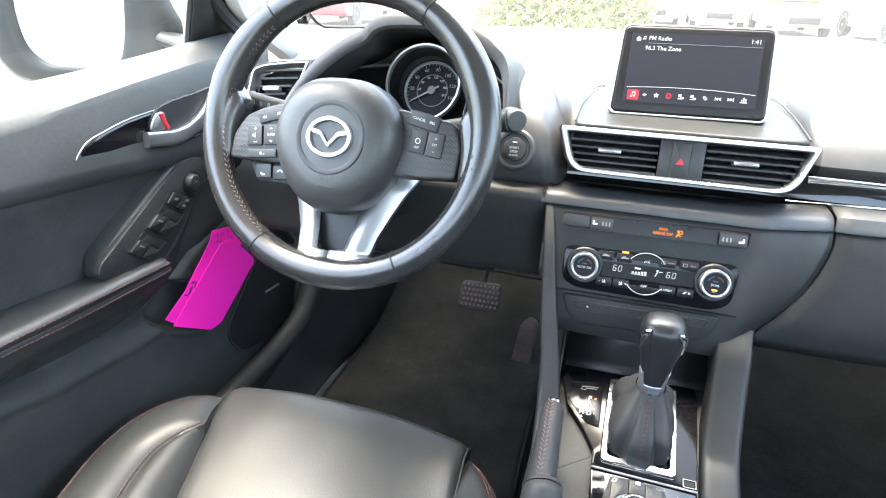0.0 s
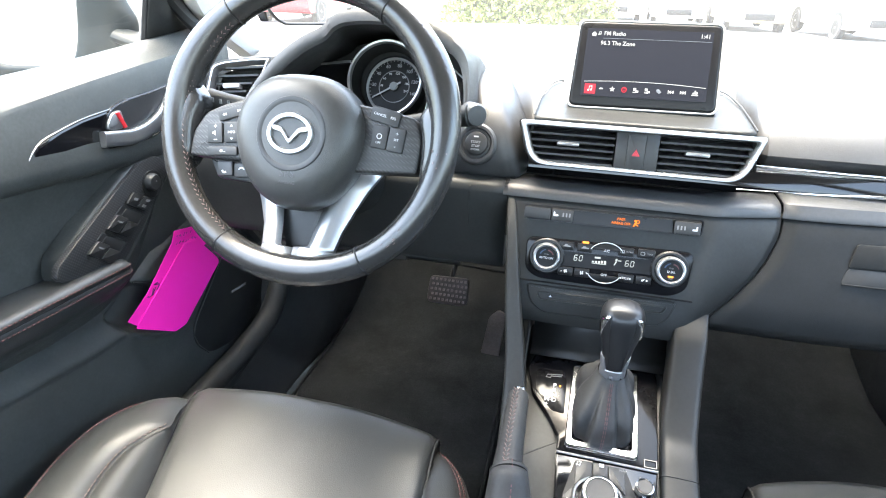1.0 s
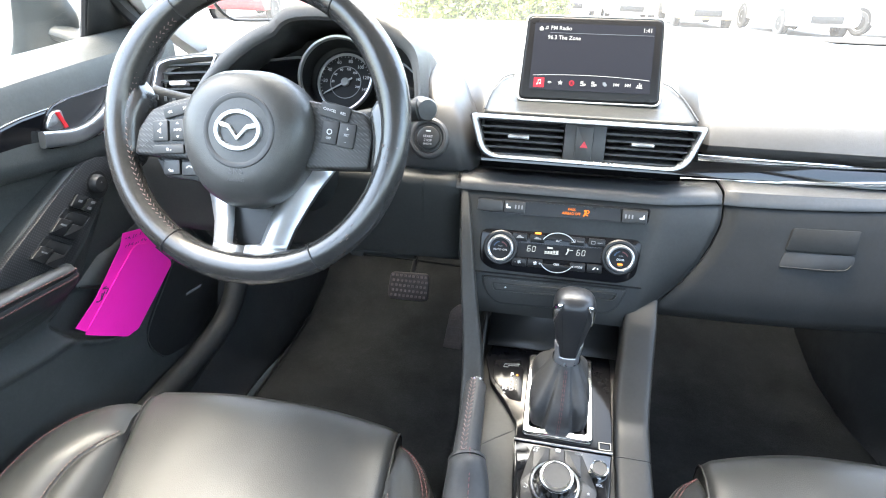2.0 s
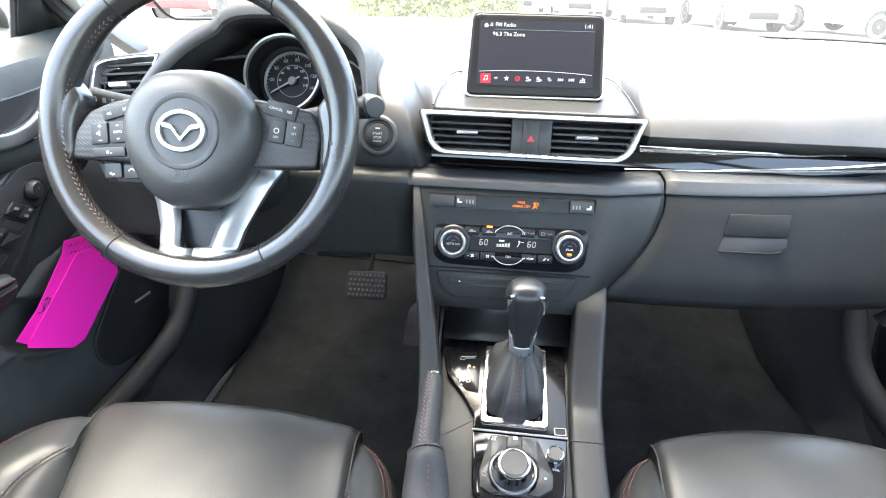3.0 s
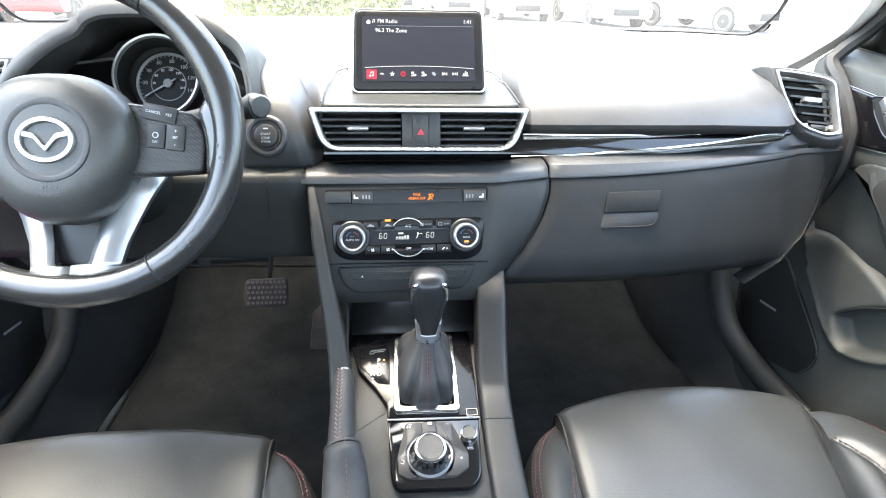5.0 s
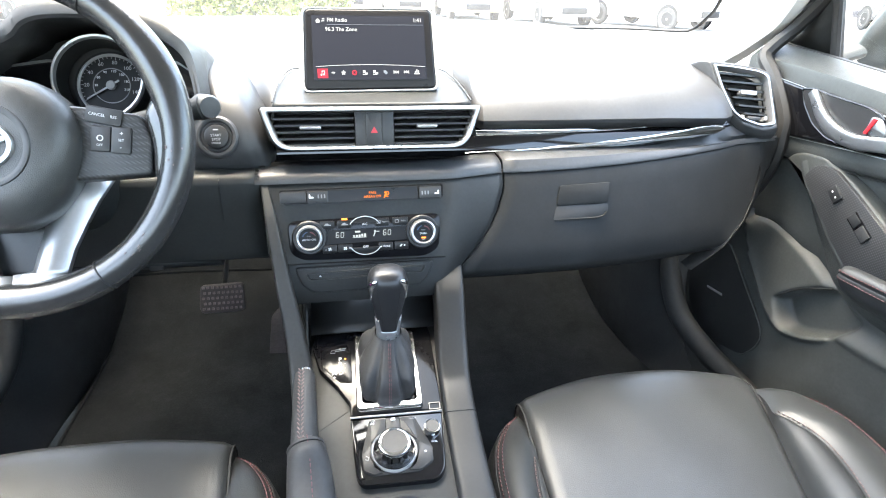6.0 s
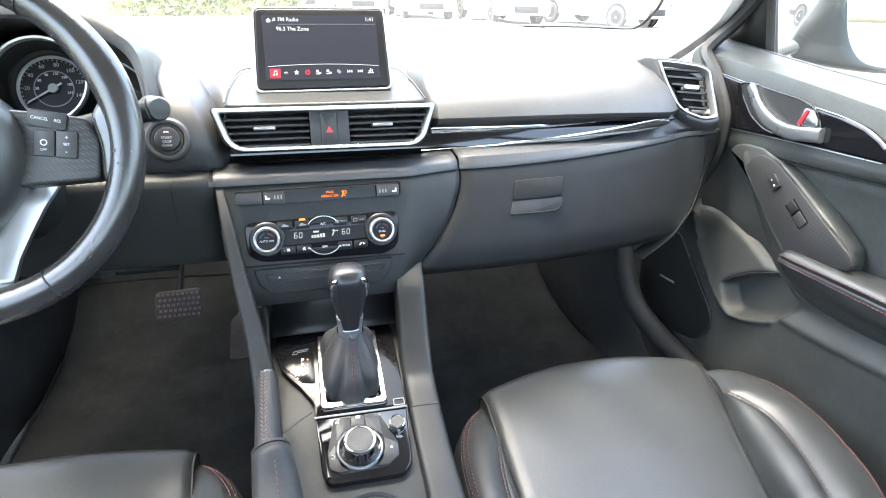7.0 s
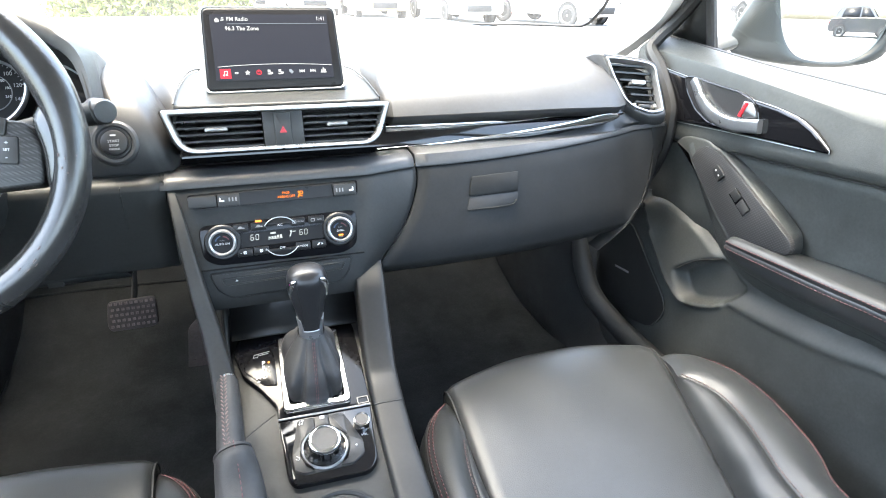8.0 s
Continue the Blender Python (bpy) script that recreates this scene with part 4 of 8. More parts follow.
for sgn, txt, vc in ((1, "A/C", 0.0165), (-1, "OFF", -0.0135)):
    pts = [(-0.0003 + 0.0212 * math.cos(radians(a)), vc - sgn * 0.0068 + sgn * 0.0170 * math.sin(radians(a))) for a in range(25, 156, 10)]
    b = part("round_button", prism([(x, y) for x, y in pts], 0.0, 0.0042, H, 0.0006), PANEL_KEY, climate)
    part("button_rim", sweep([H @ Vector((x, y, 0.0042)) for x, y in pts], 0.0006, n=6, up=(0, -1, 0.3)), SILVER, b, "thin silver arc")
    part("button_lettering", words(txt, H, -0.0003, vc, 0.0042, w=0.0044), LEGEND, b)
part("recirculation_lamp", prism(rrect(-0.0265, 0.0240, 0.0078, 0.0024, 0.0008, 2), 0.001, 0.0046, H), AMBER_BRIGHT, climate, "lit amber indicator")

# ---- seat heater strip above it ----
heat = thing("seat_heater_switches", (-0.02, 0.03, 0.76), "black seat heater switches beside a lit airbag indicator", "switch panel")
frame_o = rpoly([(-0.1075, 0.0640), (0.1065, 0.0665), (0.1055, 0.0475), (-0.1020, 0.0445)], 0.004, 3)
part("surround", ring_plate(frame_o, [(x * 0.985, 0.0555 + (y - 0.0555) * 0.86) for x, y in frame_o], -0.004, 0.0026, H, crown=0.0006), FACIA, heat)
part("indicator_window", prism([(-0.0470, 0.0620), (0.0705, 0.0632), (0.0725, 0.0478), (-0.0495, 0.0462)], -0.002, 0.0008, H), SCREEN_BLACK, heat, "dark indicator window")
part("blank_switch", prism(rrect(-0.0900, 0.0543, 0.033, 0.0150, 0.0015, 2), -0.002, 0.0030, H, 0.001), BUTTON, heat)
for u0, flip in ((-0.0590, -1), (0.0885, 1)):
    b = part("heater_switch", prism(rrect(u0, 0.0545 + 0.0005 * flip, 0.0265 if flip < 0 else 0.030, 0.0155, 0.0015, 2), -0.002, 0.0034, H, 0.001), BUTTON, heat)
    for k in range(3):
        part("level_mark", prism(rrect(u0 + (0.0010 + 0.0040 * k if flip < 0 else -0.0110 + 0.0040 * k), 0.0548, 0.0017, 0.0050, 0.0004, 1), 0.003, 0.0038, H), DIM, b)
    c = u0 - 0.0080 if flip < 0 else u0 + 0.0085
    bm = prism(rpoly([(c - 0.0030 * flip, 0.0525), (c + 0.003 * flip, 0.0525), (c + 0.003 * flip, 0.0580), (c + 0.0012 * flip, 0.0580), (c + 0.0010 * flip, 0.0548), (c - 0.003 * flip, 0.0545)], 0.0006, 1), 0.003, 0.0038, H)
    part("seat_symbol", bm, LEGEND, b)
part("indicator_lettering", words("PASS", H, 0.0118, 0.0572, 0.0046, w=0.0011), AMBER, heat, "amber lit lettering")
part("indicator_lettering", words("AIRBAG OFF", H, 0.0118, 0.0522, 0.0046, w=0.0011, stretch=0.9), AMBER, heat, "amber lit lettering")
bm = lathe([(0.0, 0.0012), (0.0014, 0.0012), (0.0014, 0.0006)], H, 12, (0.0285, 0.0570))
prism([(0.0262, 0.0500), (0.0278, 0.0500), (0.0300, 0.0545), (0.0284, 0.0552)], 0.0006, 0.0012, H, bm=bm)
prism([(0.0290, 0.0520), (0.0325, 0.0505), (0.0325, 0.0517), (0.0295, 0.0532)], 0.0006, 0.0012, H, bm=bm)
ring_plate([(0.0315 + 0.0024 * math.cos(j * 0.52), 0.0560 + 0.0024 * math.sin(j * 0.52)) for j in range(12)], [(0.0315 + 0.0014 * math.cos(j * 0.52), 0.0560 + 0.0014 * math.sin(j * 0.52)) for j in range(12)], 0.0006, 0.0012, H, bm=bm)
part("airbag_symbol", bm, AMBER, heat)

# ---- disc slot under the climate panel ----
HS = H @ Matrix.Translation((0, 0, 0.0065))
slot = thing("disc_player", (-0.02, -0.01, 0.67), "black disc slot panel under the climate controls", "disc player")
part("face", prism(rpoly([(-0.094, -0.0365), (0.090, -0.0355), (0.082, -0.058), (0.070, -0.0690), (-0.070, -0.0720), (-0.086, -0.060)], 0.006, 3), -0.02, -0.004, HS, 0.003), HARD, slot)
part("slot_lip", ring_plate(rpoly([(-0.080, -0.0440), (0.080, -0.0415), (0.074, -0.0520), (-0.076, -0.0550)], 0.004, 3), rpoly([(-0.077, -0.0462), (0.077, -0.0438), (0.0725, -0.0503), (-0.074, -0.0530)], 0.003, 3), -0.008, -0.002, HS, crown=0.001), HARD, slot)
part("slot_gap", prism([(-0.060, -0.0505), (0.068, -0.0480), (0.068, -0.0490), (-0.060, -0.0515)], -0.01, -0.0034, HS), DARK, slot)
part("eject_mark", prism([(-0.0632, -0.0503), (-0.0596, -0.0503), (-0.0614, -0.0478)], -0.006, -0.0035, HS), LEGEND, slot)
# ---- steering wheel ----
W = fr((-0.3745, -0.077, 0.877), 23)
wheel = thing("steering_wheel", (-0.376, -0.077, 0.877), "worn black leather steering wheel with silver lower spokes", "steering wheel")
R0 = 0.164
def on_rim(a, r=R0, w=0.0):
    r -= 0.0045 * math.exp(-(((a + 360) % 360 - 272) / 34) ** 2)
    return W @ Vector((r * math.cos(radians(a)), r * math.sin(radians(a)), w))


def rim_size(f):
    a = f * 360 % 360
    grip = 0.0
    for c in (25, 155):
        grip += 0.0022 * math.exp(-((a - c) / 16) ** 2)
    flat = 0.0015 * math.exp(-((a - 270) / 26) ** 2)
    return (0.0165 + grip + flat, 0.0172 + grip)


bm = bmesh.new()
rings = []
N = 144
for i in range(N):
    a = 360 * i / N
    ra, rb = rim_size(i / N)
    ring = []
    for j in range(18):
        q = 2 * math.pi * j / 18
        ring.append(bm.verts.new(on_rim(a, R0 + ra * math.cos(q), rb * math.sin(q))))
    rings.append(ring)
for i in range(N):
    for j in range(18):
        bm.faces.new((rings[i][j], rings[i][(j + 1) % 18], rings[(i + 1) % N][(j + 1) % 18], rings[(i + 1) % N][j]))
rim = part("rim", bm, RIM_LEATHER, wheel, "worn black leather rim")
for a in (57.5, 128, 237, 302):
    ra, rb = rim_size(a / 360)
    ringp = [on_rim(a, R0 + (ra + 0.0002) * math.cos(q * 0.35), (rb + 0.0002) * math.sin(q * 0.35)) for q in range(18)]
    part("rim_seam", sweep(ringp, 0.0010, n=6, closed=True, up=(0, -1, 0.4)), SEAL, rim)
for a0, a1 in ((131, 235),):
    pts = [on_rim(a0 + (a1 - a0) * i / 40, R0 - 0.0160, 0.0062) for i in range(41)]
    stitches(pts, 0.0040, 0.0026, 0.00055, GREY_THREAD, rim, up=(0, -0.9, 0.4), slant=0.7)
    pts = [on_rim(a0 + (a1 - a0) * i / 40, R0 - 0.0145, 0.0092) for i in range(41)]
    stitches(pts, 0.0040, 0.0026, 0.00055, GREY_THREAD, rim, up=(0, -0.9, 0.4), slant=-0.7)
# scuffs where the leather has worn through, near the foot and the right of the rim
rnd = random.Random(4)
for c, n_, spread_ in ((268, 9, 7), (318, 6, 5), (352, 5, 4)):
    for _ in range(n_):
        a, q = c + rnd.uniform(-spread_, spread_), rnd.uniform(-70, 20) if c == 268 else rnd.uniform(60, 120)
        p = on_rim(a, R0 + 0.0182 * math.cos(radians(q)), 0.0175 * math.sin(radians(q)))
        d = (on_rim(a + 1.2, R0 + 0.0182 * math.cos(radians(q)), 0.0175 * math.sin(radians(q))) - p) * rnd.uniform(0.4, 1.2)
        part("scuff", sweep([p, p + d * 0.5, p + d], rnd.uniform(0.0003, 0.0006), n=5), GREY_THREAD, rim)

hub_line = smooth_line([(0, 0.063), (0.035, 0.0585), (0.062, 0.037), (0.073, 0.004), (0.066, -0.036), (0.044, -0.071), (0.018, -0.0865), (0, -0.0885), (-0.018, -0.0865), (-0.044, -0.071), (-0.066, -0.036), (-0.073, 0.004), (-0.062, 0.037), (-0.035, 0.0585)], 4, closed=True)
bm = bmesh.new()
cx, cy = 0.002, -0.009
rings = []
for f, w in ((0.96, -0.03), (1.0, -0.012), (1.0, 0.0), (0.985, 0.012), (0.945, 0.0215), (0.88, 0.0285), (0.78, 0.0340), (0.66, 0.0372), (0.6, 0.0382), (0.5, 0.0388)):
    rings.append([bm.verts.new(W @ Vector((cx + (p.x - cx) * f * 1.03, cy + (p.y - cy) * f - 0.0025, w))) for p in hub_line])
for a, b in zip(rings, rings[1:]):
    for i in range(len(a)):
        bm.faces.new((a[i], a[(i + 1) % len(a)], b[(i + 1) % len(a)], b[i]))
bm.faces.new(rings[-1])
hub = part("airbag_cover", bm, HUBSKIN, wheel, "black grained airbag cover")
BW = W @ Matrix.Translation((0.004, -0.0095, 0.0388)) @ Matrix.Diagonal((1, 1, 1, 1))
part("badge_dish", lathe([(0.0405, -0.0006), (0.0395, 0.0008), (0.0370, 0.0012), (0.0335, -0.0002), (0.031, -0.0012), (0.0, -0.0014)], BW, 48, cap=False), BUTTON, hub)
part("badge_ring", ring_plate([(0.0272 * math.cos(i * math.pi / 24), 0.0224 * math.sin(i * math.pi / 24)) for i in range(48)], [(0.0208 * math.cos(i * math.pi / 24), 0.0165 * math.sin(i * math.pi / 24)) for i in range(48)], -0.001, 0.0036, BW, crown=0.0022), SILVER, hub, "oval chrome badge")
wing = rpoly([(-0.0215, 0.0085), (-0.0095, 0.0060), (0, -0.0065), (0.0095, 0.0060), (0.0215, 0.0085), (0.0205, 0.0030), (0.0105, 0.0010), (0, -0.0115), (-0.0105, 0.0010), (-0.0205, 0.0030)], 0.0018, 2)
part("badge_bar", prism(wing, -0.001, 0.0030, BW, 0.0008), SILVER, hub)
# the letters' pale tone stands for light on their raised edges
part("srs_lettering", words("SRS", W, 0.004, -0.0525, 0.0115, w=0.0382, bold=-0.016, deep=0.0010), EMBOSS_GLINT, hub)
part("srs_lettering", words("AIRBAG", W, 0.004, -0.0615, 0.0056, w=0.0371, bold=-0.012, deep=0.0010), EMBOSS_GLINT, hub)

for s in (-1, 1):
    wing_poly = rpoly([(-0.060, 0.034), (-0.100, 0.0225), (-0.124, 0.0115), (-0.139, -0.012), (-0.142, -0.041), (-0.060, -0.042)] if s < 0 else [(s * 0.060, 0.034), (s * 0.100, 0.0285), (s * 0.129, 0.0235), (s * 0.140, 0.000), (s * 0.137, -0.038), (s * 0.060, -0.042)], 0.006, 3)
    sp = part("side_spoke", prism(wing_poly, -0.022, 0.004, W, 0.004, 3), CARBON, wheel, "carbon-look switch pad")
    rows = []
    for v, inn, out_, hi in ((0.050, 0.150, 0.160, 0.004), (0.036, 0.138, 0.160, 0.007), (0.024, 0.130, 0.161, 0.009), (0.006, 0.137, 0.163, 0.010), (-0.014, 0.1395, 0.164, 0.010), (-0.032, 0.1375, 0.163, 0.009), (-0.042, 0.139, 0.161, 0.007), (-0.056, 0.147, 0.158, 0.004)):
        rows.append([W @ Vector((s * (inn + (out_ - inn) * f), v, w)) for f, w in ((0, -0.020), (0.0, -0.002), (0.12, hi * 0.7), (0.4, hi), (0.75, hi + 0.002), (1, hi + 0.002), (1.0, -0.012))])
    part("spoke_arm", sheet(rows), RIM_LEATHER, wheel, "leather-wrapped spoke", sub=1, sharp=80)
    btns = [(0.0965, 0.0220, 0.0345, 0.0165, -12), (0.0920, -0.0005, 0.0188, 0.0255, -6), (0.1115, -0.0028, 0.0188, 0.0265, -6)] if s > 0 else \
           [(-0.0885, 0.0125, 0.0360, 0.0125, 18), (-0.1085, -0.0125, 0.0195, 0.0235, 6), (-0.0870, -0.0100, 0.0195, 0.0235, 6), (-0.0970, -0.0325, 0.0380, 0.0105, 5), (-0.0975, -0.0520, 0.0205, 0.0175, 6), (-0.0755, -0.0520, 0.0195, 0.0165, 6)]
    for k, (u, v, w_, h_, turn) in enumerate(btns):
        BM_ = W @ Matrix.Translation((u, v, 0.003 if k < 4 else -0.006)) @ pose(0, 0, 0, 0, 0, turn)
        b = part("button", prism(rrect(0, 0, w_, h_, 0.0022, 3), -0.006, 0.0035, BM_, 0.0012), BUTTON, sp)
        if s > 0:
            for txt, du, dv, sz in {0: [("CANCEL", -0.006, 0, 0.0040), ("RES", 0.0095, 0, 0.0040)], 1: [("OFF", 0, -0.0065, 0.0034)], 2: [("+", 0, 0.0065, 0.0062), ("SET", 0, 0, 0.0036), ("-", 0, -0.0070, 0.0062)]}[k]:
                part("button_lettering", words(txt, BM_, du, dv, sz, w=0.0037), LEGEND, b)
            if k == 1:
                part("button_symbol", ring_plate([(0.0032 * math.cos(j * 0.52), 0.0005 + 0.0032 * math.sin(j * 0.52)) for j in range(12)], [(0.0022 * math.cos(j * 0.52), 0.0005 + 0.0022 * math.sin(j * 0.52)) for j in range(12)], 0.003, 0.0039, BM_), LEGEND, b)
        else:
            bm = bmesh.new()
            if k == 0:
                for o, d in ((-0.0085, -1), (0.0085, 1)):
                    for q in (0, 0.0026):
                        prism([(o + d * (q - 0.0013), -0.0018), (o + d * (q + 0.0013), 0), (o + d * (q - 0.0013), 0.0018)], 0.003, 0.0039, BM_, bm=bm)
            elif k == 1:
                prism([(-0.003, -0.001), (-0.0015, -0.001), (0.001, -0.003), (0.001, 0.003), (-0.0015, 0.001), (-0.003, 0.001)], 0.003, 0.0039, BM_, bm=bm)
                prism(rrect(0.001, -0.0078, 0.004, 0.0008), 0.003, 0.0039, BM_, bm=bm), prism(rrect(0.001, 0.0078, 0.004, 0.0008), 0.003, 0.0039, BM_, bm=bm), prism(rrect(0.001, 0.0078, 0.0008, 0.004), 0.003, 0.0039, BM_, bm=bm)
            elif k == 2:
                prism([(-0.002, 0.0065), (0.002, 0.0065), (0, 0.009)], 0.003, 0.0039, BM_, bm=bm), prism([(-0.002, -0.0065), (0.002, -0.0065), (0, -0.009)], 0.003, 0.0039, BM_, bm=bm)
                part("button_lettering", words("INFO", BM_, 0, 0, 0.0042, w=0.0037), LEGEND, b)
            elif k == 3:
                prism(rrect(-0.001, 0, 0.003, 0.003, 0.001, 2), 0.003, 0.0039, BM_, bm=bm), prism(rrect(0.003, -0.001, 0.002, 0.0008), 0.003, 0.0039, BM_, bm=bm)
            else:
                arc_ = [(0.0045 * math.cos(radians(a)), 0.0045 * math.sin(radians(a)) - 0.001) for a in range(200 if k == 4 else 20, 301 if k == 4 else 161, 20)]
                prism(arc_ + [(x * 0.6, y * 0.6) for x, y in reversed(arc_)], 0.003, 0.0039, BM_, bm=bm)
            part("button_symbol", bm, LEGEND, b)

# rubber lower pad under the telephone buttons
part("lower_pad", prism(rpoly([(-0.122, -0.040), (-0.058, -0.040), (-0.060, -0.066), (-0.108, -0.064)], 0.006, 3), -0.024, -0.0065, W, 0.003), BUTTON, wheel)

# silver lower spokes, one piece with a dark window
bm = bmesh.new()
def leg(v, wv, inner, outer_):
    return [W @ Vector((inner, v, wv + 0.001)), W @ Vector((inner + (outer_ - inner) * 0.3, v, wv + 0.004)), W @ Vector((inner + (outer_ - inner) * 0.7, v, wv + 0.003)), W @ Vector((outer_, v, wv - 0.003)), W @ Vector((outer_ - (0.002 if outer_ > 0 else -0.002), v, wv - 0.014))]
for s in (-1, 1):
    rows = [leg(v, w, s * i, s * o) for v, w, i, o in ((-0.035, -0.030, 0.046, 0.086), (-0.06, -0.026, 0.034, 0.0705), (-0.085, -0.021, 0.0265, 0.0585), (-0.11, -0.014, 0.0215, 0.0485), (-0.1295, -0.0072, 0.0185, 0.0445), (-0.1330, -0.0060, 0.0165, 0.0438), (-0.1345, -0.0054, 0.0002, 0.0436), (-0.150, 0.001, 0.0002, 0.0425))]
    sheet(rows, bm)
part("lower_spoke", bm, SILVER, wheel, "satin silver lower spokes", solid=0.003)
part("spoke_window", prism(rpoly([(-0.036, -0.078), (0.036, -0.078), (0.020, -0.142), (-0.020, -0.142)], 0.004, 3), -0.035, -0.026, W), BUTTON, wheel)

# column shroud and stalks
col = thing("steering_column", (-0.376, 0.05, 0.80), "black steering column shroud with two control stalks", "steering column")
path = [W @ Vector((0, -0.012 - 0.2 * q, -0.03 - q)) for q in (0.0, 0.04, 0.09, 0.15, 0.2)]
part("shroud", sweep(path, lambda f: (0.052 + 0.012 * f, 0.045 + 0.012 * f), n=20), HARD, col)
for tip, root, r, nm in (((-0.525, -0.030, 0.8910), (-0.41, -0.022, 0.8745), 0.0155, "indicator_stalk"), ((-0.196, -0.012, 0.8935), (-0.33, 0.0, 0.865), 0.0130, "wiper_stalk")):
    a, b = Vector(root), Vector(tip)
    pts = [a.lerp(b, f) for f in (0, 0.35, 0.55, 0.62, 0.85, 0.95, 0.985, 1.0)]
    st = part(nm, sweep(pts, lambda f: {0: 0.5, 1: 0.75}.get(f, 0.62 + 0.4 * min(1, f * 1.2)) * r, n=16), HARD, col, "black control stalk")
    for k in range(3):
        q = a.lerp(b, 0.70 + 0.09 * k) + Vector((0, -r * 0.9, r * 0.42))
        part("stalk_mark", box(q.x - 0.0016, q.x + 0.0016, q.y - 0.0006, q.y + 0.0006, q.z - 0.0028, q.z + 0.0028), DIM, st)
# end cap of the wiper stalk
part("stalk_cap", lathe([(0.0, 0.004), (0.0115, 0.003), (0.0135, 0.0), (0.0135, -0.02)], fr((-0.1890, -0.014, 0.8945), 5, 35), 24), SOFT, col)

# ---- instruments ----
C = fr((-0.34, 0.14, 0.90), 25)
cluster = thing("instrument_cluster", (-0.34, 0.15, 0.86), "instrument cluster with a large round speedometer", "instrument cluster")
part("backplate", prism(rpoly([(-0.165, -0.07), (0.155, -0.07), (0.135, 0.02), (0.07, 0.058), (-0.06, 0.062), (-0.14, 0.025)], 0.02, 4), -0.045, -0.028, C), DARK, cluster)
part("speedometer_edge", lathe([(0.0562, 0.000), (0.0566, 0.006), (0.0550, 0.0082), (0.0525, 0.0074), (0.0512, 0.002)], C, 56, (-0.0115, 0.0005), cap=False), SILVER, cluster, "thin silver edge")
part("speedometer_ring", lathe([(0.0555, -0.028), (0.0555, 0.003), (0.0545, 0.005), (0.0525, 0.0045), (0.051, 0.000), (0.047, -0.022)], C, 56, (-0.0115, 0.0005), cap=False), LEG, cluster, "dark deep speedometer ring")
SC = (-0.0045, -0.0035)
part("dial", lathe([(0.0, -0.0205), (0.046, -0.0205)], C, 48, SC, cap=False), DIAL, cluster, "black speedometer dial")
part("dial_ring", lathe([(0.0425, -0.0205), (0.0425, -0.0185), (0.0405, -0.0180), (0.0390, -0.0195), (0.0390, -0.0205)], C, 56, SC, cap=False), SILVER, cluster, "bright ring on the dial")
part("inner_ring", lathe([(0.0235, -0.0205), (0.0235, -0.0195), (0.0225, -0.0195), (0.0225, -0.0205)], C, 48, SC, cap=False), DIM, cluster)
for i, n_ in enumerate((20, 40, 60, 80, 100, 120, 140)):
    a = radians(178 - 32.5 * i)
    part("numeral", words(str(n_), C, SC[0] + 0.0310 * math.cos(a), SC[1] + 0.0310 * math.sin(a), 0.0068, w=-0.0198), NUMERAL, cluster)
    part("inner_numeral", words(str(int(n_ * 1.5)), C, SC[0] + 0.0195 * math.cos(a), SC[1] + 0.0195 * math.sin(a), 0.0046, w=-0.0198), LEGEND, cluster)
bm = bmesh.new()
for i in range(33):
    a = radians(210 - 32.5 / 4 * i)
    k = 0.0345 if i % 4 == 0 else 0.0365
    d, nrm = Vector((math.cos(a), math.sin(a))), Vector((-math.sin(a), math.cos(a))) * 0.0003
    o = Vector(SC)
    prism([tuple(o + d * k - nrm), tuple(o + d * 0.0385 - nrm), tuple(o + d * 0.0385 + nrm), tuple(o + d * k + nrm)], -0.0206, -0.0199, C, bm=bm)
part("scale_marks", bm, NUMERAL, cluster)
a = radians(211)
d, nrm = Vector((math.cos(a), math.sin(a))), Vector((-math.sin(a), math.cos(a)))
o = Vector(SC)
part("needle", prism([tuple(o - d * 0.012 + nrm * 0.0011), tuple(o - d * 0.012 - nrm * 0.0011), tuple(o + d * 0.035 - nrm * 0.0008), tuple(o + d * 0.035 + nrm * 0.0008)], -0.0175, -0.0160, C), NUMERAL, cluster, "pale speedometer needle")
part("needle_hub", lathe([(0.0, -0.0145), (0.0055, -0.0150), (0.0065, -0.0175)], C, 20, SC), DIM, cluster)
for poly in ([(-0.150, -0.040), (-0.145, 0.000), (-0.132, 0.018), (-0.070, 0.027), (-0.064, 0.010), (-0.070, -0.04)], [(0.050, -0.04), (0.058, 0.010), (0.080, 0.026), (0.104, 0.008), (0.126, -0.025), (0.128, -0.05)]):
    pp = rpoly(poly, 0.008, 4)
    part("side_window", prism(pp, -0.03, -0.014, C), GLOSS, cluster, "dark glossy side display")
    c0 = (sum(p[0] for p in pp) / len(pp), sum(p[1] for p in pp) / len(pp))
    part("window_rim", ring_plate([(c0[0] + (x - c0[0]) * 1.05, c0[1] + (y - c0[1]) * 1.08) for x, y in pp], pp, -0.03, -0.008, C, crown=0.0015), SILVER, cluster)

# hood over the instruments
lipc = smooth_line([(-0.186, -0.080), (-0.160, -0.035), (-0.134, -0.004), (-0.105, 0.020), (-0.077, 0.036), (-0.066, 0.049), (-0.050, 0.0565), (-0.024, 0.0595), (0.013, 0.0590), (0.045, 0.0540), (0.078, 0.043), (0.104, 0.028), (0.120, 0.010), (0.128, -0.022), (0.132, -0.065)], 5)
rows = []
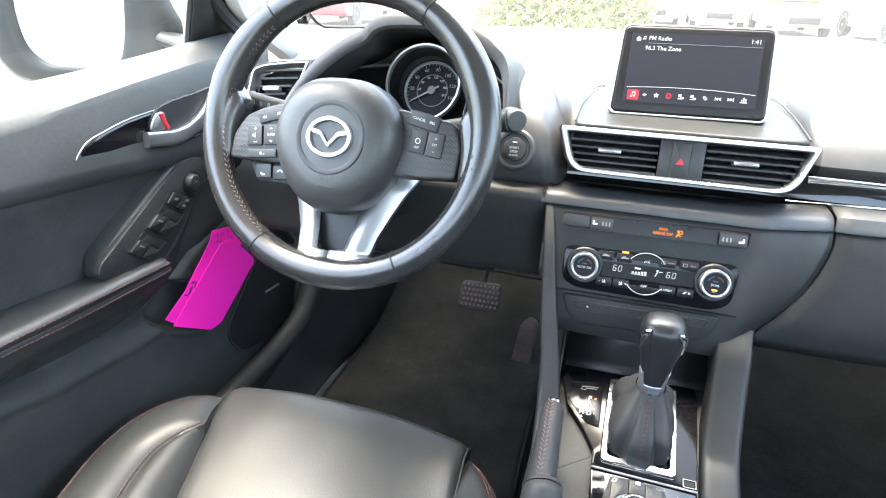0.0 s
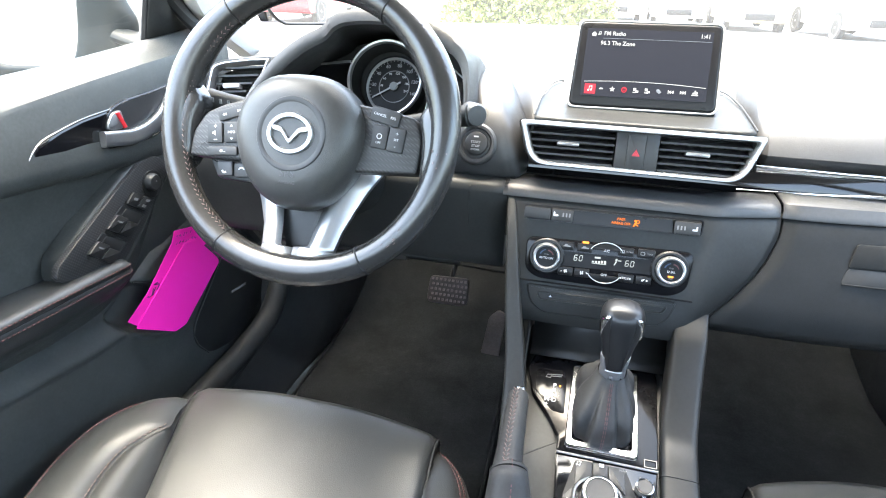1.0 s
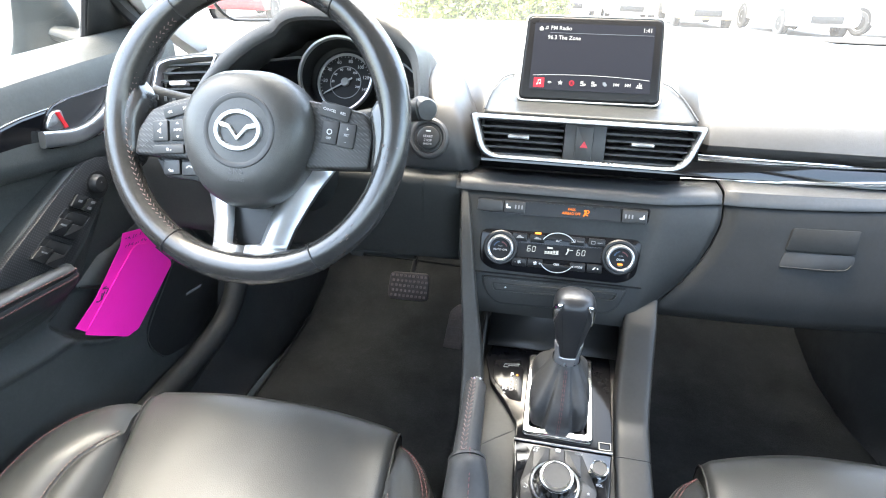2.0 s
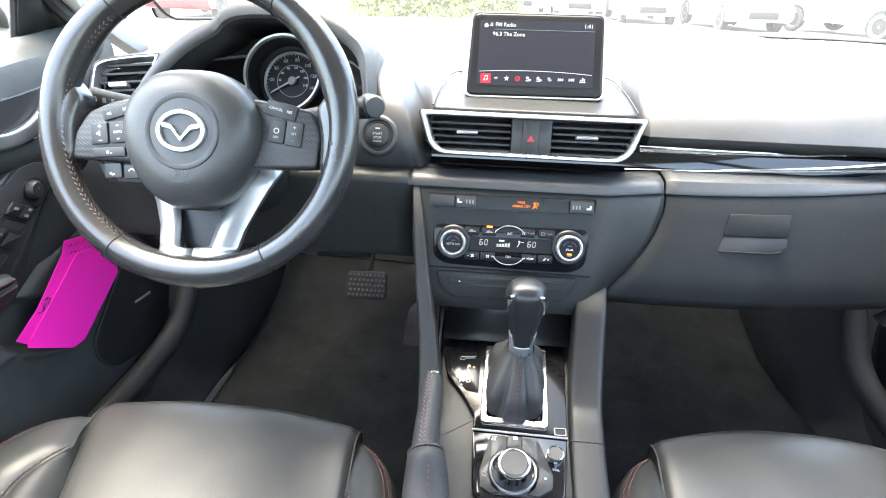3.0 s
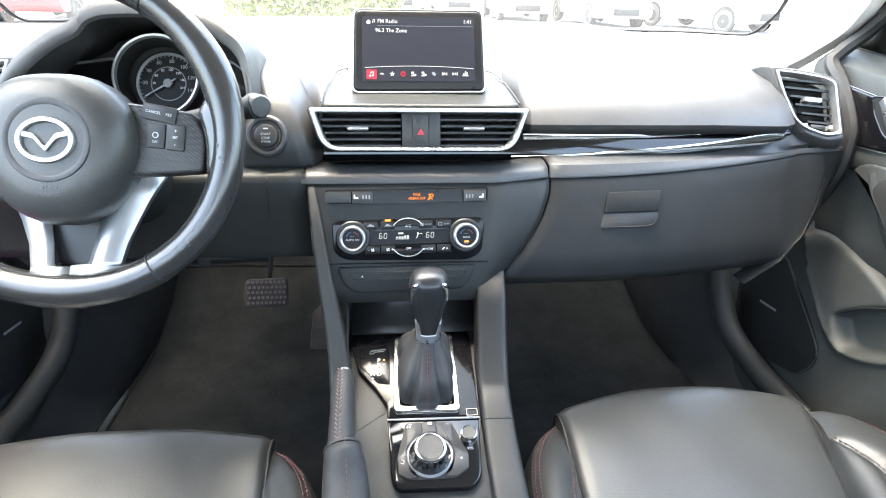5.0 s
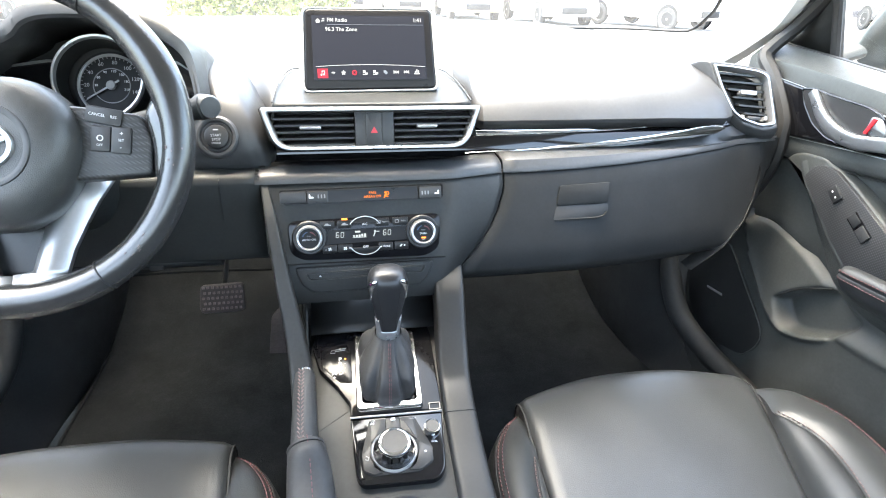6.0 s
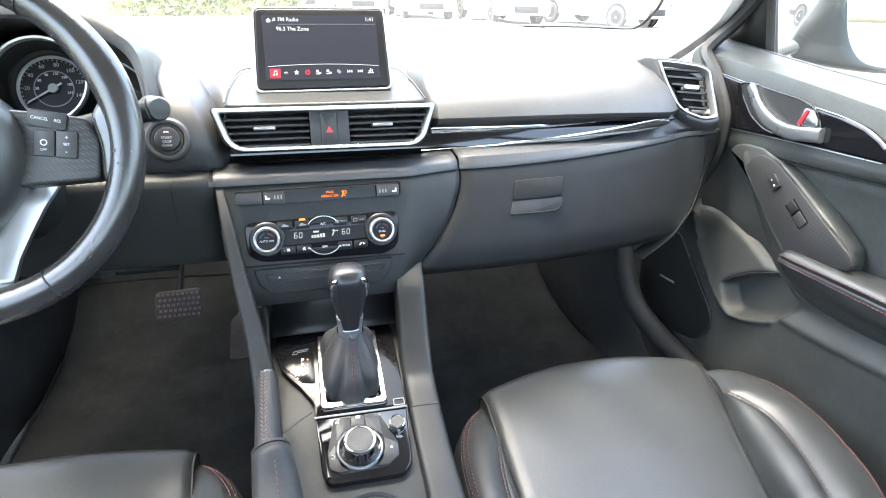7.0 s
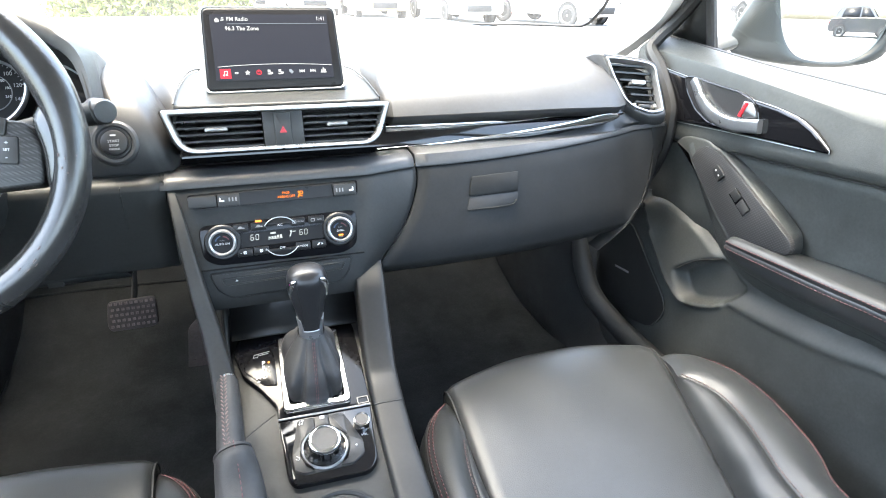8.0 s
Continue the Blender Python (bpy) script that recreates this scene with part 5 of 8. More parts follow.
for w, gx_, lift in ((-0.04, 1.085, 0.010), (0.045, 1.0, -0.002), (0.069, 0.965, -0.0075), (0.077, 0.96, -0.0095), (0.081, 0.975, -0.0065), (0.083, 1.0, 0.002), (0.081, 1.03, 0.0085), (0.06, 1.05, 0.015), (0.02, 1.07, 0.020), (-0.06, 1.10, 0.021), (-0.16, 1.16, 0.005), (-0.28, 1.24, -0.032)):
    rows.append([C @ Vector((min(p.x * (gx_ if p.x < 0 or lift > 0.012 else min(gx_, 0.94 + 0.06 * max(0, w - 0.077) / 0.006)), 0.137 if w > 0.02 else 0.128), p.y + lift * (1 if p.y > -0.01 else max(0, 1 + p.y * 12)), w)) for p in lipc])
part("binnacle_hood", sheet(rows), SOFT, dash, "grained black hood over the instruments", solid=0.003)
# ---- centre console ----
P = fr((0, -0.15, 0.552), 76)
console = thing("center_console", (0, -0.2, 0.2), "black centre console with gloss black shift plate", "console")
def pt(u, v, w=0.0):
    return P @ Vector((u, v, w))


rows = []
for v, lo, hi in ((0.20, -0.105, 0.075), (0.13, -0.112, 0.082), (0.06, -0.118, 0.088), (0.0, -0.120, 0.090), (-0.06, -0.118, 0.094), (-0.13, -0.118, 0.097), (-0.25, -0.12, 0.10), (-0.40, -0.12, 0.10)):
    c0 = [pt(lo, v, -0.02), pt(hi, v, -0.02)]
    L, Rr = c0
    rows.append([(L.x - 0.012, L.y, 0.20), (L.x - 0.006, L.y, 0.40), (L.x, L.y, L.z - 0.03), (L.x + 0.004, L.y, L.z), tuple(pt(lo + 0.018, v, -0.012)), tuple(pt(-0.05, v, -0.012)), tuple(pt(0.0, v, -0.012)), tuple(pt(0.052, v, -0.012)), tuple(pt(hi - 0.012, v, -0.010)), (Rr.x - 0.003, Rr.y, Rr.z + 0.002), (Rr.x, Rr.y, Rr.z - 0.03), (Rr.x + 0.006, Rr.y, 0.40), (Rr.x + 0.012, Rr.y, 0.20)])
part("body", sheet(rows), HARD, console, solid=0.004)
part("cubby_floor", sheet([[(x, y, z) for x in (-0.098, 0.072)] for y, z in ((-0.036, 0.5955), (-0.022, 0.600), (-0.010, 0.606), (0.000, 0.614), (0.006, 0.624), (0.008, 0.645))]), LEG, console, "shallow tray ahead of the lever", solid=0.003)
# the two legs that carry the fascia
FLAT = [((1 if math.cos(q) > 0 else -1) * abs(math.cos(q)) ** 0.32, (1 if math.sin(q) > 0 else -1) * abs(math.sin(q)) ** 0.32) for q in [2 * math.pi * (j + 0.5) / 24 for j in range(24)]]
left = smooth_line([(-0.1500, 0.078, 0.806), (-0.1475, 0.052, 0.785), (-0.1385, 0.014, 0.735), (-0.1275, -0.026, 0.668), (-0.1145, -0.066, 0.602), (-0.1075, -0.11, 0.552), (-0.105, -0.17, 0.520)], 8)
part("left_leg", sweep(left, lambda f: (0.0024 + 0.0121 * min(1.0, f * 1.25), 0.022 * min(1.0, 0.25 + 2.4 * f)), shape=FLAT, up=(0, -0.7, 0.7)), HARD, console, "satin black console leg")
right = smooth_line([(0.0915, 0.000, 0.668), (0.0905, -0.018, 0.640), (0.0875, -0.062, 0.586), (0.0845, -0.102, 0.552), (0.0830, -0.135, 0.5395), (0.0820, -0.18, 0.5255), (0.0815, -0.24, 0.512), (0.081, -0.34, 0.498), (0.081, -0.48, 0.485)], 8)
bm = sweep(right, lambda f: (0.0205, 0.020 * min(1.0, 0.15 + 6.0 * f)), shape=FLAT, up=(0, -0.7, 0.7))
bm.verts.ensure_lookup_table()
joint = [bm.verts[36 * 24 + j].co.copy() for j in range(24)]
middle = sum(joint, Vector()) / 24
part("right_leg", bm, LEG, console, "satin black console leg")
part("leg_seam", sweep([middle + (p - middle) * 1.002 for p in joint], 0.0008, n=5, closed=True), SEAL, console)
part("right_side", sheet([[(0.097 - 0.006 * f, y, z) for f, z in ((0, z1), (0.3, z1 * 0.7 + 0.06), (0, 0.2))] for y, z1 in ((0.16, 0.68), (0.0, 0.67), (-0.05, 0.60), (-0.1, 0.55), (-0.16, 0.53), (-0.45, 0.48))]), HARD, console, solid=0.004)
part("left_side", sheet([[(-0.112 + 0.006 * f, y, z) for f, z in ((1, z1), (0.7, z1 * 0.7 + 0.06), (0, 0.2))] for y, z1 in ((0.16, 0.66), (0.02, 0.66), (-0.03, 0.61), (-0.07, 0.57), (-0.12, 0.52))]), HARD, console, solid=0.004)

upper = rpoly([(-0.0985, 0.112), (-0.091, 0.136), (0.060, 0.141), (0.0635, 0.122), (0.0600, -0.0065), (-0.0520, -0.0045), (-0.0515, 0.0150), (-0.0670, 0.0420), (-0.0885, 0.0715)], 0.004, 3)
part("shift_plate", prism(upper, -0.016, 0.0, P, 0.002), FACIA, console, "piano black shift plate")
lower = rpoly([(-0.0520, -0.0075), (0.0592, -0.0095), (0.0520, -0.083), (0.0405, -0.0945), (-0.0415, -0.0925), (-0.0480, -0.081)], [0.002, 0.002, 0.008, 0.008, 0.008, 0.008], 4)
part("control_plate", prism(lower, -0.016, 0.0, P, 0.002), GLOSS, console, "piano black control plate")
part("plate_edge", ring_plate([(x * 1.014 + 0.0001, -0.05 + (y + 0.05) * 1.016) for x, y in lower], lower, -0.014, -0.0005, P, crown=0.001), FACIA, console)
part("plate_ridge", sweep([pt(-0.052, -0.0060, 0.001), pt(0.0, -0.0070, 0.001), pt(0.0595, -0.0080, 0.001)], 0.0014, n=8), SILVER, console)
for k in range(1, 2):
    part("ash_notch", ring_plate(rrect(0.0515, 0.0120 - 0.012 * k, 0.014, 0.010, 0.001, 2), rrect(0.0515, 0.0120 - 0.012 * k, 0.012, 0.008, 0.001, 2), -0.001, 0.0012, P), GLOSS, console)
# gate marks
gate = part("gate_window", prism(rpoly([(-0.0865, 0.1065), (-0.053, 0.112), (-0.0475, 0.095), (-0.0475, 0.046), (-0.0635, 0.0488), (-0.086, 0.077)], 0.003, 3), -0.002, 0.0009, P, 0.0004), FACIA, console, "gear position window")
for txt, u, v, sz in (("P", -0.0618, 0.0851, 0.0085), ("R", -0.0617, 0.0776, 0.0085), ("N", -0.0616, 0.0702, 0.0085), ("D", -0.0612, 0.0630, 0.0085), ("M", -0.0698, 0.0630, 0.0085), ("+", -0.0695, 0.0560, 0.0070), ("-", -0.0700, 0.0690, 0.0070), ("-", -0.0656, 0.0632, 0.0050)):
    part("gear_letter", words(txt, P, u, v, sz, w=0.0011, bold=0.012), LEGEND, gate)
part("gear_lamp", lathe([(0.0, 0.0022), (0.0012, 0.0020), (0.0014, 0.0008)], P, 12, (-0.0552, 0.0853)), AMBER_BRIGHT, gate, "lit amber lamp")
for v in (0.0778, 0.0704, 0.0632):
    part("gear_dot", lathe([(0.0, 0.0013), (0.0006, 0.0013), (0.0006, 0.0008)], P, 8, (-0.0556, v)), DIM, gate)
part("lock_mark", sweep([pt(u, v, 0.0012) for u, v in ((-0.0530, 0.1035), (-0.0725, 0.1010), (-0.0740, 0.0965), (-0.0680, 0.0965), (-0.0680, 0.0990), (-0.0545, 0.1005))], 0.0006, n=5), DIM, gate)

# rotary controller
ctrl = thing("rotary_controller", (0, -0.21, 0.54), "chrome-edged rotary control knob with buttons round it", "control knob")
part("button_field", prism(rpoly([(-0.0300, -0.0115), (0.0245, -0.0125), (0.0410, -0.0560), (0.0395, -0.0735), (0.0240, -0.0835), (-0.0290, -0.0840), (-0.0405, -0.0780), (-0.0415, -0.0570)], 0.004, 4), -0.002, 0.0014, P, 0.0008), SEAL, ctrl)
for key in ([(-0.0290, -0.0125), (-0.0114, -0.0120), (-0.0114, -0.0300), (-0.0215, -0.0345), (-0.0295, -0.0440)], [(-0.0106, -0.0120), (0.0056, -0.0125), (0.0056, -0.0295), (-0.0106, -0.0295)], [(0.0064, -0.0125), (0.0235, -0.0135), (0.0240, -0.0445), (0.0145, -0.0345), (0.0064, -0.0300)],
            [(-0.0305, -0.0455), (-0.0405, -0.0580), (-0.0395, -0.0770), (-0.0290, -0.0830), (-0.0180, -0.0815), (-0.0270, -0.0740), (-0.0320, -0.0600)], [(0.0245, -0.0460), (0.0400, -0.0570), (0.0385, -0.0730), (0.0240, -0.0825), (0.0105, -0.0815), (0.0190, -0.0740), (0.0240, -0.0600)]):
    part("button", prism(rpoly(key, 0.0022, 3), 0.0, 0.0032, P, 0.0008), BUTTON, ctrl)
bm = bmesh.new()
for du in (-0.0012, 0.0018):
    lathe([(0.0, 0.0040), (0.0010, 0.0040), (0.0010, 0.003)], P, 8, (-0.0272 + du, -0.0190), bm)
    prism(rrect(-0.0264 + du, -0.0172, 0.0005, 0.0036), 0.003, 0.0040, P, bm=bm)
prism(rrect(-0.0246, -0.0152, 0.0035, 0.0008), 0.003, 0.0040, P, bm=bm)
part("music_symbol", bm, LEGEND, ctrl)
part("folder_symbol", prism(rrect(-0.0015, -0.0150, 0.0052, 0.0040, 0.0006, 2), 0.003, 0.0040, P), LEGEND, ctrl)
part("nav_lettering", words("NAV", P, 0.0215, -0.0165, 0.0042, w=0.0038), DIM, ctrl)
part("star_symbol", prism([(0.0315 + (0.0018 if j % 2 == 0 else 0.0008) * math.sin(j * math.pi / 5), -0.0615 + (0.0018 if j % 2 == 0 else 0.0008) * math.cos(j * math.pi / 5)) for j in range(10)], 0.003, 0.0040, P), LEGEND, ctrl)
part("back_symbol", sweep([pt(-0.0375, -0.064, 0.0038), pt(-0.0345, -0.0655, 0.0038), pt(-0.0335, -0.062, 0.0038), pt(-0.0365, -0.0600, 0.0038)], 0.0004, n=5), LEGEND, ctrl)
part("base_ring", lathe([(0.0271, 0.0000), (0.0271, 0.0027), (0.0259, 0.0041), (0.0245, 0.0036), (0.0238, 0.0009)], P, 56, (-0.0040, -0.0555), cap=False), SILVER, ctrl, "chrome base ring")
part("base_dish", lathe([(0.0245, 0.0023), (0.0220, 0.0014), (0.0000, 0.0014)], P, 48, (-0.0040, -0.0555), cap=False), GLOSS, ctrl)
bm = bmesh.new()
n_ = 72
prof = [(0.0165, 0.0018), (0.0172, 0.0072), (0.0176, 0.0149), (0.0183, 0.0162), (0.0185, 0.0193), (0.0179, 0.0214), (0.0166, 0.0222), (0.0149, 0.0224)]
rings = []
for r, w in prof:
    rings.append([bm.verts.new(pt(-0.0040 + (r + (0.0008 * math.cos(10 * 2 * math.pi * i / n_) if w < 0.0152 else 0)) * math.cos(2 * math.pi * i / n_), -0.0555 + (r + (0.0008 * math.cos(10 * 2 * math.pi * i / n_) if w < 0.0152 else 0)) * math.sin(2 * math.pi * i / n_), w)) for i in range(n_)])
for a, b in zip(rings, rings[1:]):
    for i in range(n_):
        bm.faces.new((a[i], a[(i + 1) % n_], b[(i + 1) % n_], b[i]))
knob = part("knob", bm, CHROME, ctrl, "knurled chrome knob")
part("knob_top", lathe([(0.0150, 0.0222), (0.0142, 0.0212), (0.0000, 0.0206)], P, 48, (-0.0040, -0.0555), cap=False), BUTTON, knob, "dished black top")
vol = part("volume_knob", lathe([(0.0096, 0.0), (0.0098, 0.009), (0.0093, 0.0112), (0.0083, 0.0116), (0.0076, 0.0108), (0.0, 0.0106)], P, 40, (0.0432, -0.0340), cap=False), CHROME, ctrl, "small chrome volume knob")
part("volume_top", lathe([(0.0077, 0.0112), (0.0, 0.0110)], P, 32, (0.0432, -0.0340), cap=False), BUTTON, vol)
part("volume_lettering", words("VOL", P, 0.0440, -0.0485, 0.0040, w=0.0006), LEGEND, ctrl)
part("volume_lettering", words("PUSH", P, 0.0428, -0.0200, 0.0034, w=0.0006), DIM, ctrl)

part("panel_joint", sweep([pt(-0.098, -0.020, -0.0085), pt(-0.0865, -0.012, -0.0085), pt(-0.054, 0.010, -0.0085)], 0.0009, n=5), SEAL, console)
# cup holder behind the control plate
part("cup_holder", lathe([(0.046, 0.0), (0.046, 0.004), (0.043, 0.005), (0.040, 0.003), (0.038, -0.06), (0.0, -0.062)], P @ Matrix.Translation((0, 0, -0.010)), 40, (0.0, -0.150), cap=False), HARD, console, "round cup holder")

# ---- gear selector ----
shifter = thing("gear_selector", (0, -0.09, 0.55), "black leather gear lever with a stitched gaiter and chrome bezel", "gear lever")
bez_o = rpoly([(-0.0418, 0.119), (0.0394, 0.1225), (0.0372, -0.0016), (-0.0440, 0.0000)], 0.005, 4)
bez_i = rpoly([(-0.0345, 0.112), (0.0320, 0.115), (0.0298, 0.0085), (-0.0358, 0.0100)], 0.006, 4)
part("bezel", ring_plate(bez_o, bez_i, -0.002, 0.0075, P, crown=0.003), CHROME, shifter, "bright chrome bezel")
rows = []
nb = 72
def loop_at(h):
    """The gaiter's outline from its foot (0) to its neck (1)."""
    out = []
    for i in range(nb):
        a = 2 * math.pi * i / nb
        c, s_ = math.cos(a), math.sin(a)
        k = (abs(c) ** 4 + abs(s_) ** 4) ** -0.25
        foot = Vector((-0.003 + 0.0350 * c * k, 0.0605 + 0.0535 * s_ * k, 0.001))
        neck = Vector((0.0005 + 0.0165 * c, 0.0770 + 0.0160 * s_, 0.0590))
        g = float(np.interp(h, (0, 0.3, 0.55, 0.72, 0.86, 0.94, 1), (0, 0.05, 0.15, 0.33, 0.64, 0.86, 1)))
        pos = foot.lerp(neck, g)
        fold = math.sin(math.pi * min(1.0, 0.10 + 0.90 * h)) ** 0.7
        q = (a - 1.5 * math.pi + math.pi) % (2 * math.pi) - math.pi
        pleat = 1.0 * math.exp(-((q + 0.62 - 0.10 * h) / 0.13) ** 2) + 0.9 * math.exp(-((q - 0.60 + 0.16 * h) / 0.12) ** 2) + 0.35 * math.exp(-((q - 1.15) / 0.10) ** 2) + 0.5 * math.exp(-((abs(q) - 1.75) / 0.16) ** 2) + 0.5 * math.exp(-((abs(q) - 2.5) / 0.16) ** 2)
        bulge = 0.0028 * math.sin(h * math.pi) - 0.0135 * fold * pleat
        pos += Vector((c, s_, 0.0)) * bulge
        pos.z = 0.001 + 0.058 * float(np.interp(h, (0, 0.3, 0.55, 0.72, 0.86, 0.94, 1), (0, 0.27, 0.48, 0.63, 0.78, 0.88, 1)))
        pos += Vector((0, 0, 0.0016 * math.sin(3 * a + 9 * h) * math.sin(h * math.pi)))
        out.append(P @ pos)
    return out


gaiter = part("gaiter", sheet([loop_at(h) for h in (0, 0.05, 0.12, 0.2, 0.3, 0.4, 0.5, 0.6, 0.68, 0.76, 0.84, 0.9, 0.95, 1.0)], wrap=True), BOOT, shifter, "pleated grey-black leather gaiter", sub=1, sharp=80)
seam_pts = [loop_at(h)[int(nb * 0.755)] + Vector((0.0, -0.0008, 0.0008)) for h in [0.05 + 0.92 * i / 12 for i in range(13)]]
for dx in (-0.0015, 0.0015):
    stitches([p + Vector((dx * 0.7, 0, 0)) for p in seam_pts], 0.0042, 0.0012, 0.00045, RED_THREAD, gaiter, label="red stitching", up=(0, -0.7, 0.7))
neck = pt(0.0005, 0.0770, 0.0560)
K = fr((neck.x, neck.y, neck.z), 84)
part("collar", lathe([(0.0150, -0.002), (0.0152, 0.001), (0.0148, 0.0062), (0.0130, 0.0075)], K, 32), SILVER, shifter, "silver collar")
PROF = ((0.006, 0.0132, 0.0136, 0), (0.022, 0.0146, 0.0156, 0), (0.040, 0.0174, 0.0190, 0.001), (0.055, 0.0211, 0.0217, 0.002), (0.067, 0.0233, 0.0229, 0.003), (0.076, 0.0240, 0.0231, 0.003), (0.084, 0.0234, 0.0220, 0.003), (0.090, 0.0210, 0.0190, 0.003), (0.0945, 0.0140, 0.0135, 0.003), (0.0962, 0.0058, 0.0062, 0.003))
def grip_at(h, a, out=0.0):
    """A place on the grip at a height and an angle."""
    for p, q in zip(PROF, PROF[1:]):
        if h <= q[0]:
            break
    f = max(0.0, min(1.0, (h - p[0]) / (q[0] - p[0])))
    rx, ry, oy = [p[j] + (q[j] - p[j]) * f for j in (1, 2, 3)]
    k = (abs(math.cos(a)) ** 2.6 + abs(math.sin(a)) ** 2.6) ** (-1 / 2.6)
    return K @ Vector(((rx * k + out) * math.cos(a), oy + (ry * k + out) * math.sin(a), h))


rings = [[grip_at(p[0], 2 * math.pi * i / 32) for i in range(32)] for p in PROF]
bm = sheet(rings, wrap=True)
bm.faces.new([bm.verts.new(p) for p in rings[-1]])
bmesh.ops.remove_doubles(bm, verts=bm.verts, dist=1e-6)
grip_ = part("grip", bm, GRIP, shifter, "smooth black leather grip", sub=1, sharp=80)
for s in (-1, 1):
    base = -math.pi / 2
    cap_ = [grip_at(h, base + s * a, -0.0006) for h, a in ((0.0885, 0.62), (0.084, 0.86), (0.078, 1.0), (0.070, 1.07), (0.060, 1.10))]
    part("side_cap", sweep(smooth_line(cap_, 5), lambda f: (0.0046 * math.sin(math.pi * (0.08 + 0.84 * f)) + 0.0004, 0.0020), n=10, up=tuple(K.to_3x3() @ Vector((s * 0.8, -0.6, 0.2)))), CHROME, grip_, "chrome side cap")
    part("grip_seam", sweep(smooth_line([grip_at(h, base + s * a, -0.0002) for h, a in ((0.012, 0.55), (0.04, 0.50), (0.066, 0.52), (0.080, 0.56), (0.090, 0.62))], 4), 0.0005, n=5), SEAL, grip_)
rows = []
for k in range(41):
    a = -1.45 + 2.9 * k / 40
    top_ = 0.0125 + 0.0165 * ease(0.66, 0.80, abs(a))
    rows.append([grip_at(h, -math.pi / 2 + a, o) for h, o in ((0.0062, -0.0004), (0.0062, 0.0012), (top_ - 0.0006, 0.0013), (top_, 0.0008), (top_, -0.0004))])
part("collar_fork", sheet(rows), SILVER, shifter, "silver fork round the grip's foot")

# ---- parking brake ----
brake = thing("parking_brake_lever", (-0.1, -0.25, 0.54), "black leather parking brake lever with red stitching", "parking brake")
ax = smooth_line([pt(-0.1015, 0.022, 0.052), pt(-0.1010, -0.02, 0.055), pt(-0.1000, -0.070, 0.055), pt(-0.098, -0.075, 0.055)], 6)
hg = part("grip", sweep(ax, lambda f: (0.0118 + 0.0040 * f, 0.0135 + 0.0042 * f), n=20), BOOT, brake, "smooth black leather grip")
tip = pt(-0.1005, 0.0240, 0.053)
part("button", sweep([tip, tip + Vector((0, 0.006, 0.003)), tip + Vector((0, 0.008, 0.004))], lambda f: 0.0065 if f < 0.9 else 0.004, n=16), CHROME, brake, "chrome release button")
for dx in (-0.0028, 0.0028):
    stitches([p + Vector((dx * 0.75 - 0.0030, -0.001, 0.0132 + 0.0042 * i / (len(ax) - 1))) for i, p in enumerate(ax)], 0.0046, 0.0008, 0.0008, GREY_THREAD, hg, label="red cross stitching", slant=0.6 if dx > 0 else -0.6)
bp = smooth_line([pt(-0.098, -0.074, 0.054), pt(-0.095, -0.10, 0.050), pt(-0.092, -0.15, 0.035), pt(-0.09, -0.22, 0.015), pt(-0.09, -0.28, -0.01)], 6)
bt = part("gaiter", sweep(bp, lambda f: (0.0195 + 0.012 * f, 0.0205 + 0.004 * math.sin(f * 16)), n=20), BOOT, brake, "soft black leather gaiter")
stitches([p + Vector((0.002, -0.001, 0.0215)) for p in bp[:18]], 0.0042, 0.0018, 0.0006, RED_THREAD, bt, label="red stitching")
part("grip_cuff", sweep([pt(-0.0985, -0.0725, 0.0545), pt(-0.098, -0.0755, 0.0545)], (0.0198, 0.0208), n=20), BOOT, brake)
